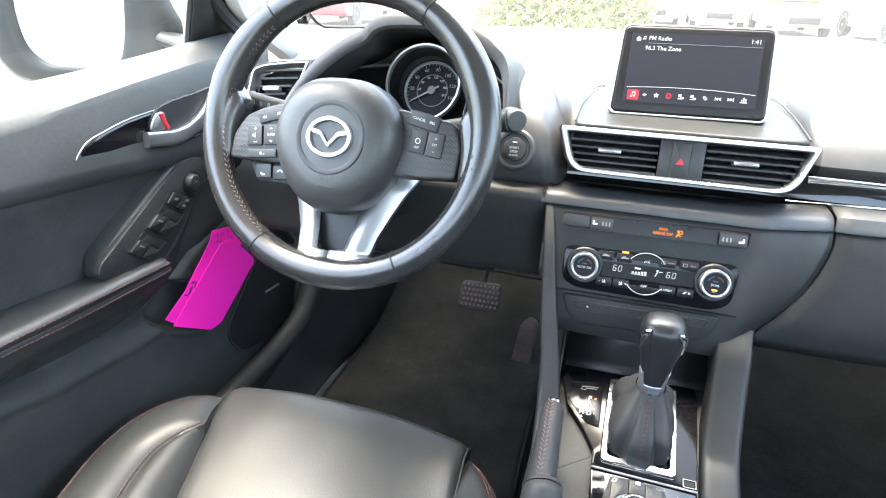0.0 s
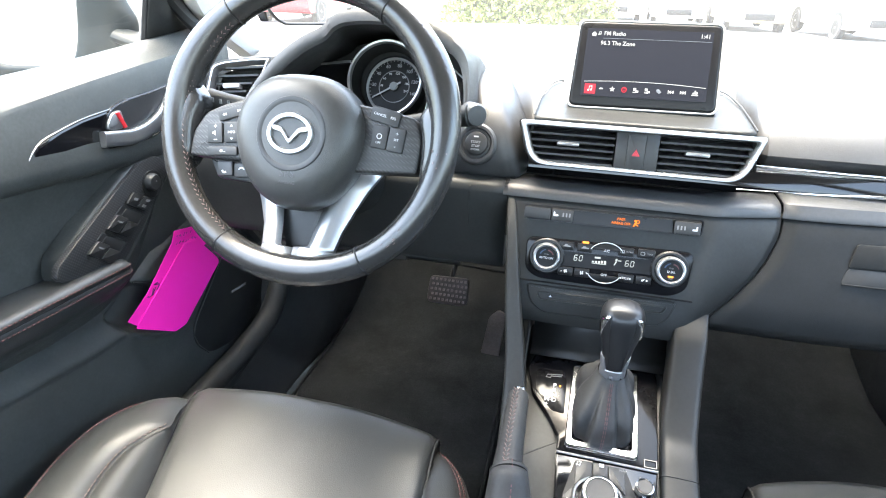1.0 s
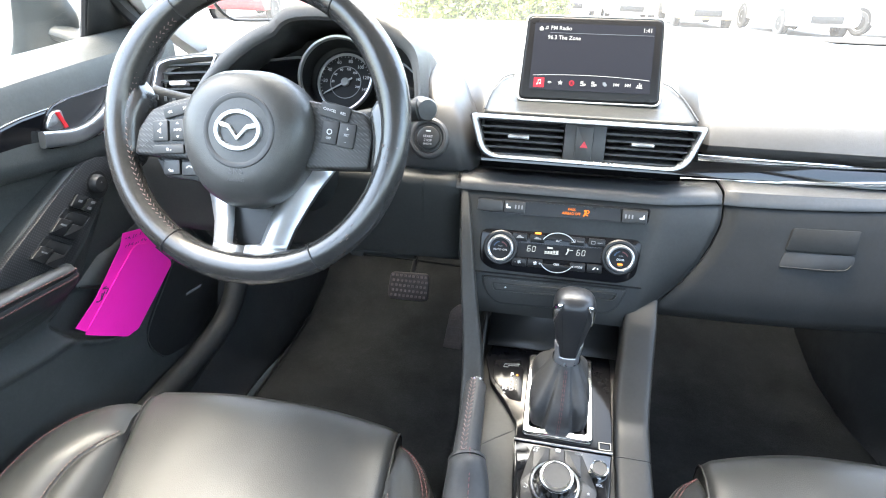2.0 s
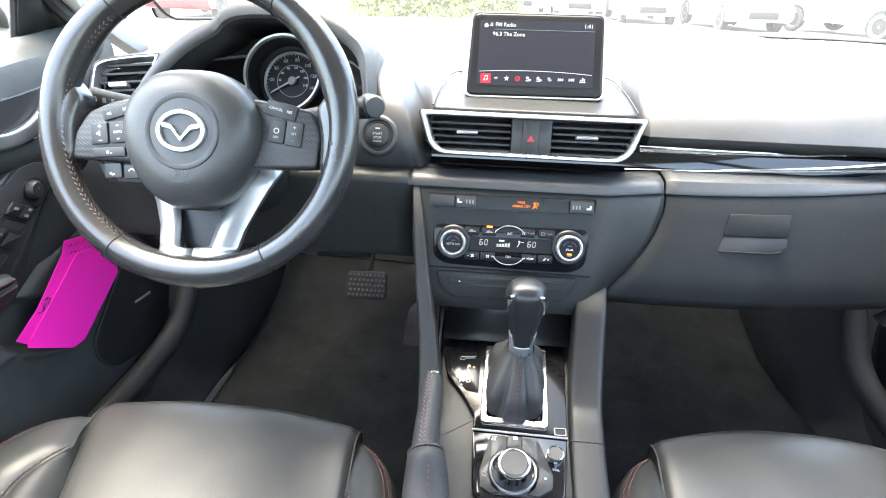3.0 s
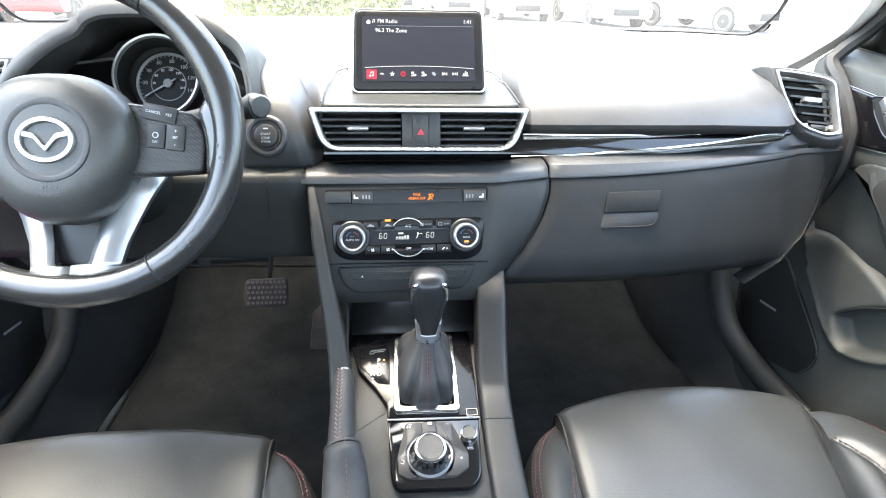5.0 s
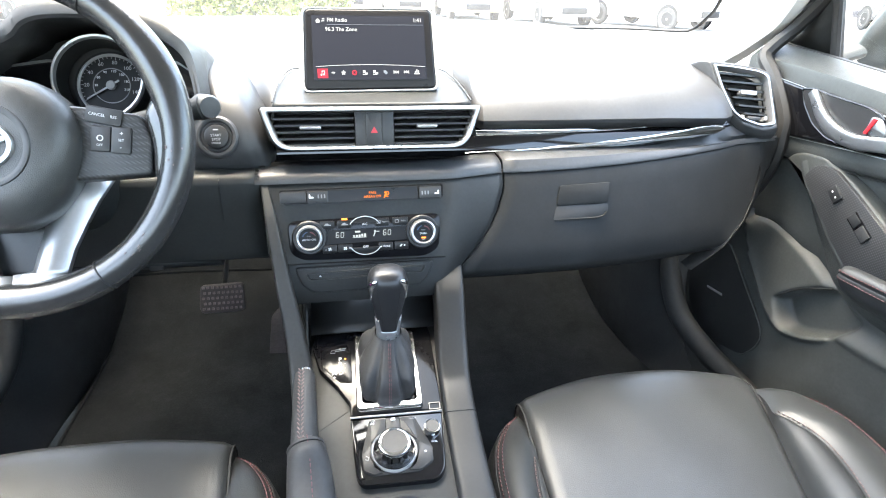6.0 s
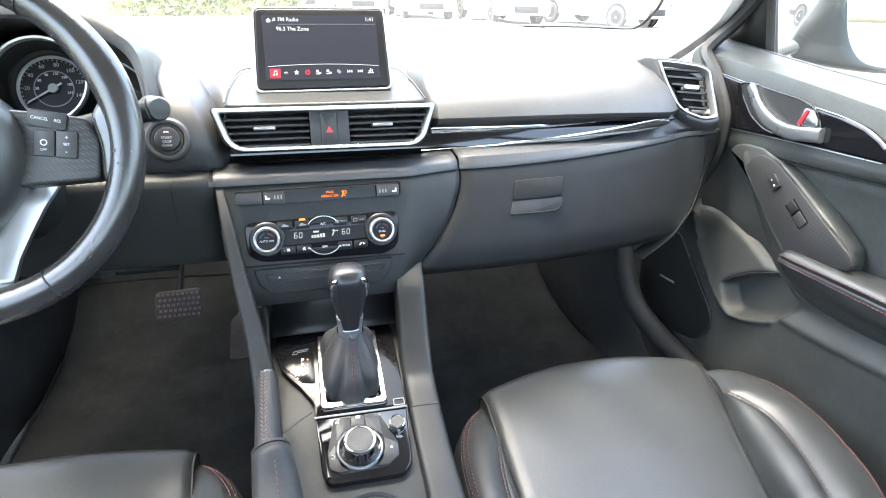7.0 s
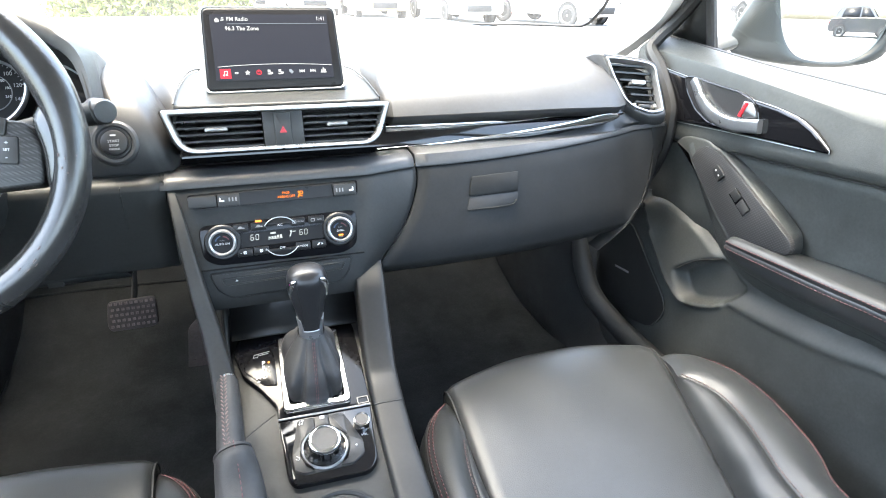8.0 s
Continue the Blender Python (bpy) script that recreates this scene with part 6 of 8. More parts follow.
# ---- front seats ----
def seat(name, cx, dy, s, label, bow=0.024):
    """A bucket seat's cushion; s points from the car's middle towards the door."""
    th = thing(name, (cx, dy - 0.3, 0.2), label, "car seat", "front seats")
    def at(a, y, z):
        return Vector((cx + s * a, y + dy, z))
    # middle panel, from its back to the front edge and down
    ys = [-0.64, -0.50, -0.42, -0.36, -0.30, -0.25, -0.20, -0.157, -0.12, -0.094, -0.076, -0.066, -0.061, -0.0605, -0.066]
    zs = [0.440, 0.440, 0.443, 0.4455, 0.449, 0.4535, 0.4585, 0.463, 0.4665, 0.4680, 0.4665, 0.4615, 0.451, 0.425, 0.37]
    def along(y, table):
        for (y0, a0), (y1, a1) in zip(table, table[1:]):
            if y <= y1:
                return a0 + (a1 - a0) * max(0.0, (y - y0) / (y1 - y0))
        return table[-1][1]
    door_side = ((-0.64, 0.098), (-0.36, 0.108), (-0.26, 0.138), (-0.192, 0.158), (-0.151, 0.171), (-0.09, 0.190), (-0.05, 0.189))
    inner_side = ((-0.64, 0.204), (-0.26, 0.200), (-0.17, 0.194), (-0.096, 0.188), (-0.05, 0.188))
    rows = []
    for y, z in zip(ys, zs):
        hi, lo = along(y, door_side), -along(y, inner_side)
        r = []
        for j in range(29):
            f = -1 + j / 14
            edge = max(0.0, abs(f) - 0.93) / 0.07
            front = bow * (1.2 - f * f) * max(0, min(1, (y + 0.20) / 0.13)) + (0.006 * f if f > 0 else 0) * (y > -0.1)
            dip = 0.006 * edge ** 2 - 0.003 * (1 - f * f)
            crease = 0.0010 * math.sin(9 * f + 30 * y) * math.exp(-((y + 0.13) / 0.06) ** 2)
            r.append(at((lo + hi) / 2 + f * (hi - lo) / 2, y + front, z - dip + crease))
        r = [r[0] + Vector((0, 0, -0.05))] + r + [r[-1] + Vector((0, 0, -0.05))]
        rows.append(r)
    part("cushion", sheet(rows), LEATHER, th, "smooth black leather cushion", sharp=80)
    for f in (1, -2):
        part("cushion_piping", sweep([rows[i][f] + Vector((0, 0, 0.0005)) for i in range(len(rows))], 0.0018, n=6), SEAL, th)
    part("cushion_seam", sweep([p + Vector((0, 0, 0.0004)) for p in rows[3][3:-3]], 0.0012, n=5), SEAL, th)
    # bolsters: cushion edge, seam and outer edge from the front to the back
    for q, table in ((1, ((0.186, -0.075, 0.187, -0.076, 0.188, -0.078, 0.452), (0.186, -0.090, 0.188, -0.090, 0.221, -0.094, 0.462), (0.180, -0.118, 0.182, -0.120, 0.249, -0.125, 0.470), (0.169, -0.148, 0.171, -0.150, 0.265, -0.167, 0.474), (0.163, -0.166, 0.179, -0.170, 0.2675, -0.205, 0.476), (0.152, -0.200, 0.191, -0.205, 0.264, -0.246, 0.477), (0.141, -0.240, 0.189, -0.241, 0.254, -0.287, 0.478), (0.128, -0.285, 0.178, -0.283, 0.242, -0.325, 0.480), (0.119, -0.318, 0.166, -0.317, 0.228, -0.355, 0.481), (0.104, -0.365, 0.149, -0.368, 0.205, -0.400, 0.482), (0.09, -0.48, 0.13, -0.48, 0.20, -0.50, 0.485), (0.085, -0.64, 0.12, -0.64, 0.19, -0.64, 0.49))),
                     (-1, ((0.186, -0.066, 0.187, -0.066, 0.189, -0.066, 0.44), (0.184, -0.095, 0.186, -0.095, 0.218, -0.095, 0.45), (0.186, -0.130, 0.189, -0.131, 0.240, -0.132, 0.456), (0.190, -0.165, 0.196, -0.168, 0.253, -0.175, 0.460), (0.194, -0.205, 0.206, -0.207, 0.259, -0.215, 0.463), (0.197, -0.255, 0.214, -0.258, 0.262, -0.26, 0.466), (0.20, -0.36, 0.222, -0.36, 0.266, -0.36, 0.47), (0.2, -0.64, 0.225, -0.64, 0.268, -0.64, 0.48)))):
        fine = []
        for e in smooth_line([Vector(v) for v in table], 5):
            ex, ey, sx, sy, ox, oy, z = e
            k = max(0.0, min(1.0, (ox - ex) / 0.06))
            k2 = max(0.0, min(1.0, (sx - ex) / 0.03))
            pts = [(ex - 0.004, ey, z - 0.045), (ex + 0.001, ey, z - 0.022 * k), (ex * 0.75 + sx * 0.25, ey, z - 0.004), (ex * 0.3 + sx * 0.7, (ey + sy) / 2, z + 0.004 * k2), (sx - 0.002, sy, z + 0.0035 * k2), (sx, sy, z + 0.001), (sx + 0.003, sy, z + 0.004 * k), (sx * 0.75 + ox * 0.25, sy * 0.75 + oy * 0.25, z + 0.011 * k), (sx * 0.5 + ox * 0.5, sy * 0.5 + oy * 0.5, z + 0.013 * k), (sx * 0.25 + ox * 0.75, sy * 0.25 + oy * 0.75, z + 0.010 * k), (ox - 0.004, oy, z + 0.003), (ox, oy, z), (ox + 0.003, oy + 0.002, z - 0.006), (ox + 0.008, oy + 0.006, z - 0.03), (ox + 0.006, oy + 0.008, z - 0.10), (ox - 0.01, oy, z - 0.20)]
            fine.append([at(q * x, y, zz) for x, y, zz in pts])
        b = part("side_bolster", sheet(fine), LEATHER, th, "padded leather side bolster with red stitching", sharp=80)
        part("seam", sweep([r[5] + Vector((0, 0, 0.0002)) for r in fine[15:]], 0.0013, n=5), SEAL, b)
        part("seam", sweep([r[11] + Vector((0, 0, 0.0004)) for r in fine], 0.0009, n=5), SEAL, b)
        for col_, nxt, d, start in ((5, 6, 0.004, 15), (11, 10, 0.004, 1)) + (((11, 10, 0.011, 3),) if q < 0 else ()):
            line = [r[col_].lerp(r[nxt if d < 0.006 else 9], d / max(0.004, (r[nxt if d < 0.006 else 9] - r[col_]).length)) + Vector((0, 0, 0.0005 if d < 0.006 else 0.001)) for r in fine[start:]]
            stitches(line, 0.0046, 0.0024, 0.0009, GREY_THREAD if col_ == 5 else RED_THREAD, b, label="dull red stitching")
    # plinth
    part("base", sheet([[at(x, y, z) for x, y in ((-0.20, -0.10), (-0.20, -0.6), (0.20, -0.6), (0.20, -0.10), (-0.20, -0.10))] for z in (0.2, 0.38)]), HARD, th)
    return th


seat("driver_seat", -0.396, -0.020, -1, "black leather driver seat with red stitching")
seat("passenger_seat", 0.383, 0.0, 1, "black leather passenger seat with red stitching", 0.040)
# ---- doors ----
SOFTBOX = [((1 if math.cos(q) > 0 else -1) * abs(math.cos(q)) ** 0.5, (1 if math.sin(q) > 0 else -1) * abs(math.sin(q)) ** 0.5) for q in [2 * math.pi * (j + 0.5) / 20 for j in range(20)]]
def reach(p, line):
    """Distance of points (n, 2) from a polyline."""
    best = np.full(len(p), 9.0)
    for a, b in zip(line, line[1:]):
        a, b = np.array(a), np.array(b)
        t = np.clip(((p - a) @ (b - a)) / ((b - a) @ (b - a) + 1e-12), 0, 1)
        best = np.minimum(best, np.linalg.norm(p - (a + t[:, None] * (b - a)), axis=1))
    return best


def inside(p, poly):
    """Which points (n, 2) lie within a polygon."""
    hit_ = np.zeros(len(p), bool)
    for (x0, y0), (x1, y1) in zip(poly, poly[1:] + poly[:1]):
        cross = (y0 > p[:, 1]) != (y1 > p[:, 1])
        hit_ ^= cross & (p[:, 0] < (x1 - x0) * (p[:, 1] - y0) / (y1 - y0 + 1e-12) + x0)
    return hit_


def soft_step(a, b, v):
    t = np.clip((v - a) / (b - a), 0, 1)
    return t * t * (3 - 2 * t)


WING_FRONT = [(0.1889, 0.6315), (0.1461, 0.5794), (0.0876, 0.5194), (0.0437, 0.4914), (0.0246, 0.4873)]
WING_REAR = [(0.1889, 0.6315), (0.1450, 0.6395), (0.1016, 0.634), (0.0418, 0.6189), (0.0007, 0.6005), (-0.0298, 0.5797), (-0.0735, 0.5441)]
POCKET_RIM = [(0.0246, 0.4873), (-0.008, 0.4977), (-0.0431, 0.516), (-0.0723, 0.5356), (-0.1192, 0.5393), (-0.1835, 0.548), (-0.2647, 0.5621), (-0.3431, 0.5817), (-0.50, 0.594), (-0.74, 0.60)]
BOTTLE = [(0.0594, 0.5376), (0.0265, 0.5696), (-0.0275, 0.5997), (-0.0685, 0.5834), (-0.0867, 0.5781), (-0.0879, 0.5591), (-0.0622, 0.5310), (-0.0051, 0.4995), (0.0265, 0.4950), (0.0512, 0.516)]


def lower_relief(p):
    """How far the lower door panel stands into the cabin at points (y, z)."""
    wing = [tuple(q) for q in smooth_line(WING_FRONT, 6)]
    crest = [tuple(q) for q in smooth_line(WING_REAR, 6)]
    rim = [tuple(q) for q in smooth_line(POCKET_RIM, 6)]
    bottle = [tuple(q) for q in smooth_line(BOTTLE, 4, closed=True)]
    rim_z = np.interp(-p[:, 0], [-q[0] for q in rim], [q[1] for q in rim])
    front_z = np.interp(p[:, 0], [q[0] for q in reversed(wing)], [q[1] for q in reversed(wing)])
    above = np.where(p[:, 0] > 0.0246, p[:, 1] - front_z, p[:, 1] - rim_z)
    d_rim, far, near = reach(p, rim), reach(p, crest), reach(p, wing)
    side = np.minimum(d_rim, near) * np.where((above > 0) & (p[:, 0] < 0.189), 1, -1)
    base = -0.017 - 0.016 * soft_step(0.590, 0.628, p[:, 1])
    shelf = 0.004 + (base - 0.004) * soft_step(0.002, 0.036, d_rim)
    in_wing = inside(p, wing + rim[1:18] + list(reversed(crest))[:-1])
    f = near / np.maximum(1e-6, near + far)
    ramp = 0.010 - 0.020 * f ** 0.8
    crown = -0.010 + (base + 0.010) * soft_step(0.0, 0.018, far)
    w = np.where(in_wing, ramp, np.maximum(np.where(p[:, 0] < 0.0246, shelf, base), crown))
    w = w * soft_step(-0.004, 0.004, side)
    edge = reach(p, bottle)
    deep = np.where(inside(p, bottle), soft_step(0.0, 0.007, edge), 0.0)
    w = w + (-0.030 - w) * deep * 0.85
    w = w + 0.007 * np.exp(-(reach(p, wing[6:] + rim[1:16]) / 0.0045) ** 2)
    return w + 0.004 * soft_step(0.42, 0.30, p[:, 1])


def door(s, nm, label):
    th = thing(nm, (s * 0.74, -0.3, 0.25), label, "car door", "front doors", "structure")
    def D(y, z, x=0.70):
        return Vector((s * x, y, z))
    FD = Matrix(((0, 0, -s, s * 0.70), (-s, 0, 0, 0), (0, 1, 0, 0), (0, 0, 0, 1)))  # u runs rearwards on the right-hand door, w into the cabin
    def yz(pts, r=0.0, n=3):
        pp = [(-s * y, z) for y, z in pts]
        return rpoly(pp, r, n) if r else pp
    def belt(y):
        return 0.914 + 0.022 * (y + 0.0) / 0.27 * (1 if y > 0 else 0.6)
    def crease(y):
        return 0.792 - 0.10 * max(-0.3, min(0.3, y)) if y < 0.05 else 0.787 - 0.12 * (y - 0.05)
    ys = [0.285, 0.26, 0.22, 0.18, 0.13, 0.08, 0.03, -0.03, -0.1, -0.18, -0.28, -0.4, -0.55, -0.72]
    upper, lower = [], []
    for y in ys:
        b, c = belt(y), crease(y)
        far = max(0.0, (y - 0.2) / 0.085)
        c2 = float(np.interp(-y, [-0.285, -0.201, -0.1007, -0.0133, 0.0613, 0.1452, 0.2245, 0.40], [0.913, 0.9115, 0.906, 0.899, 0.893, 0.884, 0.877, 0.87]))
        upper.append([D(y, b - 0.005, 0.768), D(y, b + 0.003, 0.755), D(y, b + 0.004, 0.738), D(y, c2 + (b + 0.002 - c2) * 0.6, 0.720), D(y, c2 + 0.004, 0.7055), D(y, c2 - 0.003, 0.7035), D(y, (c2 + c) / 2, 0.701), D(y, c + 0.012, 0.694), D(y, c, 0.6945), D(y, c - 0.006, 0.699), D(y, c - 0.010, 0.712)])
        sink = 0.728 if y < 0.06 else 0.716
        lower.append([D(y, c - 0.008, 0.710), D(y, c - 0.03, 0.716), D(y, 0.72, sink), D(y, 0.66, sink + 0.002), D(y, 0.595, 0.7225)])
    part("upper_pad", sheet(upper), DOORSKIN, th, "soft grained upper door pad", solid=0.006)
    part("door_card", sheet(lower), CLOTH, th, solid=0.004)
    gy = np.concatenate([np.arange(0.312, -0.36, -0.0032), np.arange(-0.36, -0.73, -0.012)])
    gz = np.arange(0.24, 0.655, 0.0032)
    grid = np.array([(y, z) for y in gy for z in gz])
    w = lower_relief(grid).reshape(len(gy), len(gz))
    for _ in range(2):
        w[1:-1, 1:-1] = 0.5 * w[1:-1, 1:-1] + 0.125 * (w[2:, 1:-1] + w[:-2, 1:-1] + w[1:-1, 2:] + w[1:-1, :-2])
    part("lower_panel", sheet([[(s * (0.70 - w[i, j]), gy[i], gz[j]) for j in range(len(gz))] for i in range(len(gy))]), DOORSKIN, th, "moulded black lower door panel with a bottle pocket", sharp=180)
    part("crease_line", sweep([D(y, crease(y) - 0.009, 0.703) for y in ys], 0.0014, n=6), SEAL, th)
    # gloss trim and door pull
    oy, oz = (0.012, -0.010) if s < 0 else (0.0, 0.0)
    trim_poly = [(0.217, 0.893), (0.16, 0.888), (0.09, 0.882), (0.021, 0.876), (-0.035, 0.8735), (-0.075, 0.871), (-0.112, 0.865), (-0.138, 0.855), (-0.168, 0.836), (-0.170, 0.831), (-0.163, 0.8295), (-0.095, 0.8255), (-0.033, 0.821), (0.05, 0.8145), (0.135, 0.807), (0.172, 0.804), (0.205, 0.82), (0.222, 0.86)]
    tr = part("trim", prism(yz([(y + oy - (0.010 if s < 0 and y < -0.13 else 0), z + oz - (0.012 if s < 0 and z < 0.84 else 0)) for y, z in trim_poly]), -0.004, 0.0085, FD, 0.003), GLOSS, th, "piano black door trim", sharp=20)
    edge_ = [FD @ Vector((-s * (y + oy - (0.010 if s < 0 and y < -0.13 else 0)), z + oz - (0.012 if s < 0 and z < 0.84 else 0), 0.0085)) for y, z in [(0.222, 0.8945), (0.16, 0.8895), (0.09, 0.8835), (0.021, 0.8775), (-0.035, 0.875), (-0.075, 0.8725), (-0.112, 0.8665), (-0.138, 0.8565), (-0.168, 0.8375), (-0.1715, 0.831)]]
    part("trim_edge", sweep(smooth_line(edge_, 4), 0.0006, n=8), LEVER, tr, "thin bright edge")
    low_edge = [FD @ Vector((-s * (y + oy), z + oz - (0.012 if s < 0 else 0), 0.0070)) for y, z in ((-0.150, 0.8280), (-0.095, 0.8240), (-0.033, 0.8195), (0.05, 0.8130), (0.135, 0.8055), (0.168, 0.8028))]
    part("trim_lower_edge", sweep(smooth_line(low_edge, 4), 0.0006, n=8), LEVER, tr, "thin bright edge")
    bowl = [(0.128, 0.885), (0.100, 0.8885), (0.06, 0.8845), (0.000, 0.8815), (-0.026, 0.876), (-0.042, 0.862), (-0.049, 0.845), (-0.051, 0.8275), (-0.02, 0.8235), (0.020, 0.8205), (0.055, 0.823), (0.088, 0.837), (0.115, 0.862)]
    part("pull_bowl", prism(yz([(y + oy, z + oz) for y, z in bowl], 0.008), 0.004, 0.0096, FD, 0.001), BUTTON, tr, smooth=False)
    part("bowl_rim", sweep([FD @ Vector((p[0], p[1], 0.0098)) for p in yz([(y + oy, z + oz) for y, z in bowl], 0.008)], 0.0014, n=6, closed=True), GLOSS, tr)
    bar = smooth_line([FD @ Vector((-s * (y + oy), z + oz, 0.0135)) for y, z in ((0.101, 0.884), (0.090, 0.874), (0.074, 0.857), (0.052, 0.8425), (0.024, 0.8340), (-0.006, 0.8325), (-0.030, 0.8365), (-0.056, 0.8410))], 6)
    part("pull_handle", sweep(bar, lambda f: (0.0062 + 0.0045 * min(1.0, f * 2.2), 0.0055), shape=SOFTBOX, up=(-s, 0, 0)), LEVER, tr, "satin silver door pull")
    part("lock_tab", prism(yz([(y + oy, z + oz) for y, z in ((-0.014, 0.872), (-0.030, 0.871), (-0.042, 0.858), (-0.043, 0.850), (-0.018, 0.846), (-0.012, 0.856))], 0.004), 0.008, 0.0145, FD, 0.002), LEVER, tr, "silver lock tab")
    part("lock_flag", prism(yz([(y + oy, z + oz) for y, z in ((-0.020, 0.871), (-0.026, 0.870), (-0.016, 0.847), (-0.010, 0.848))]), 0.009, 0.0160, FD, 0.001), RED_PLASTIC, tr, "red lock flag")
    # armrest: switch bezel, pad and shelf
    shell = [(0.123, 0.768), (0.110, 0.784), (0.088, 0.792), (0.045, 0.795), (-0.02, 0.772), (-0.10, 0.730), (-0.150, 0.700), (-0.158, 0.675), (-0.130, 0.617), (-0.1213, 0.6176), (-0.110, 0.6165), (-0.0921, 0.6211), (-0.0555, 0.6502), (-0.0176, 0.6764), (0.0233, 0.7116), (0.0674, 0.7488)]
    part("armrest_shell", prism(yz(shell, 0.008), -0.022, 0.0080, FD, 0.006, 3), DOORSKIN, th, "moulded black armrest")
    slope = []
    for (y0, z0), (y1, z1) in zip(((0.1240, 0.772), (0.1175, 0.7605), (0.0732, 0.7059), (0.021, 0.6467), (-0.0091, 0.6130), (-0.050, 0.590), (-0.10, 0.578), (-0.18, 0.580), (-0.26, 0.590), (-0.33, 0.598), (-0.72, 0.606)), ((0.085, 0.775), (0.0674, 0.7488), (0.0233, 0.7116), (-0.0176, 0.6764), (-0.0555, 0.6502), (-0.0921, 0.6211), (-0.1213, 0.6176), (-0.1945, 0.62), (-0.2671, 0.6277), (-0.3249, 0.6305), (-0.72, 0.642))):
        a, b = D(y0, z0, 0.7205), D(y1, z1, 0.6885)
        slope.append([a, a.lerp(b, 0.35) + Vector((s * 0.002, 0, 0)), a.lerp(b, 0.75), b, b + Vector((s * 0.0002, -0.0035, 0.0030)), b + Vector((s * 0.0030, -0.009, 0.007))])
    part("armrest_flank", sheet([r for r in zip(*[smooth_line([q[j] for q in slope], 5) for j in range(6)])]), DOORSKIN, th, "moulded flank under the armrest", sharp=50)
    bez = [(0.068, 0.757), (0.058, 0.776), (0.042, 0.784), (0.014, 0.783), (-0.029, 0.764), (-0.100, 0.727), (-0.160, 0.696), (-0.166, 0.684), (-0.160, 0.674), (-0.062, 0.655), (-0.054, 0.6560), (-0.0195, 0.6805), (0.0205, 0.7145), (0.060, 0.748)]
    bz = part("switch_bezel", prism(yz(bez, 0.005), 0.004, 0.0130, FD, 0.0015), CARBON, th, "carbon-look switch panel")
    def switch(nm_, y0, z0, wy, hz, turn, label_="", w0=0.012, w1=0.0165, mat_=BUTTON):
        M = FD @ Matrix.Translation((-s * y0, z0, 0)) @ pose(0, 0, 0, 0, 0, turn * s)
        return part(nm_, prism(rrect(0, 0, wy, hz, 0.0015, 2), w0, w1, M, 0.001), mat_, bz, label_), M
    if s > 0:
        b, M = switch("lock_switch", 0.0004, 0.7510, 0.0180, 0.0235, 50, "door lock switch")
        for dv in (0.005, -0.005):
            part("lock_symbol", prism(rrect(0, dv, 0.0026, 0.0030), 0.0160, 0.0168, M), LEGEND, b)
        b, M = switch("window_switch_plate", -0.0554, 0.7197, 0.0205, 0.0445, 56, "window switch", 0.012, 0.0136, GLOSS)
        part("rocker", prism(rrect(0, -0.011, 0.016, 0.022, 0.001, 2), 0.013, 0.0158, M, 0.0012), DARK, b)
        part("rocker_dish", prism(rrect(0, 0.013, 0.015, 0.018, 0.001, 2), 0.013, 0.0146, M, 0.0008), DARK, b)
    else:
        M = FD @ Matrix.Translation((-s * 0.027, 0.7455, 0))
        part("knob_seat", lathe([(0.0205, 0.0122), (0.0200, 0.0142), (0.0180, 0.0138), (0.0, 0.0134)], M, 36), SEAL, bz, "dark round seat of the adjuster")
        kn = part("mirror_knob", lathe([(0.0135, 0.0130), (0.0130, 0.0200), (0.0105, 0.0235), (0.0, 0.0243)], M @ Matrix.Translation((-0.003, 0.004, 0)), 32), BUTTON, bz, "round mirror adjuster")
        part("knob_mark", prism(rrect(-0.003, 0.006, 0.002, 0.002), 0.0238, 0.0248, M), DIM, kn)
        def patch(corners, u0, u1, v0, v1):
            """A piece of a four-cornered face, from fractions across it and down it."""
            a, b, c, d = [Vector(p) for p in corners]
            return [tuple(a.lerp(b, u).lerp(d.lerp(c, u), v)) for u, v in ((u0, v0), (u1, v0), (u1, v1), (u0, v1))]
        pair = ((-0.0148, 0.7475), (0.0228, 0.7230), (0.0006, 0.7112), (-0.0331, 0.7353))
        # dark proud plate hints at the shade round the switch pair
        part("switch_seat", prism(yz(patch(pair, -0.02, 1.02, -0.02, 1.02), 0.002), 0.012, 0.0136, FD), SEAL, bz)
        for u0, u1, marks in ((0.02, 0.485, (0.45,)), (0.515, 0.98, (0.28, 0.72))):
            b = part("lock_switch", prism(yz(patch(pair, u0, u1, 0.04, 0.96), 0.0025), 0.012, 0.0168, FD, 0.0012), BUTTON, bz, "door switch")
            for v in marks:
                part("switch_symbol", prism(yz(patch(pair, u0 + 0.15, u1 - 0.15, v - 0.09, v + 0.09), 0.001), 0.0165, 0.0172, FD), DIM, b)
        for pair in (((-0.0381, 0.7347), (-0.0003, 0.7076), (-0.0408, 0.6860), (-0.0773, 0.7141)), ((-0.0818, 0.7114), (-0.0450, 0.6812), (-0.0834, 0.6639), (-0.1154, 0.6939))):
            # proud dark plates stand for the shade of the switch recess and finger scoop
            b = part("window_switch_plate", prism(yz(pair, 0.003), 0.012, 0.0136, FD, 0.0003), SEAL, bz, "window switches on a dark plate that stands for a shaded recess")
            rim = [FD @ Vector((p[0], p[1], 0.0136)) for p in yz(pair, 0.003)]
            part("plate_rim", sweep(rim, 0.0007, n=6, closed=True), BUTTON, b)
            part("dish_shade", prism(yz(patch(pair, 0.20, 0.97, 0.05, 0.42), 0.002), 0.0130, 0.0142, FD, 0.0005), DARK, b)
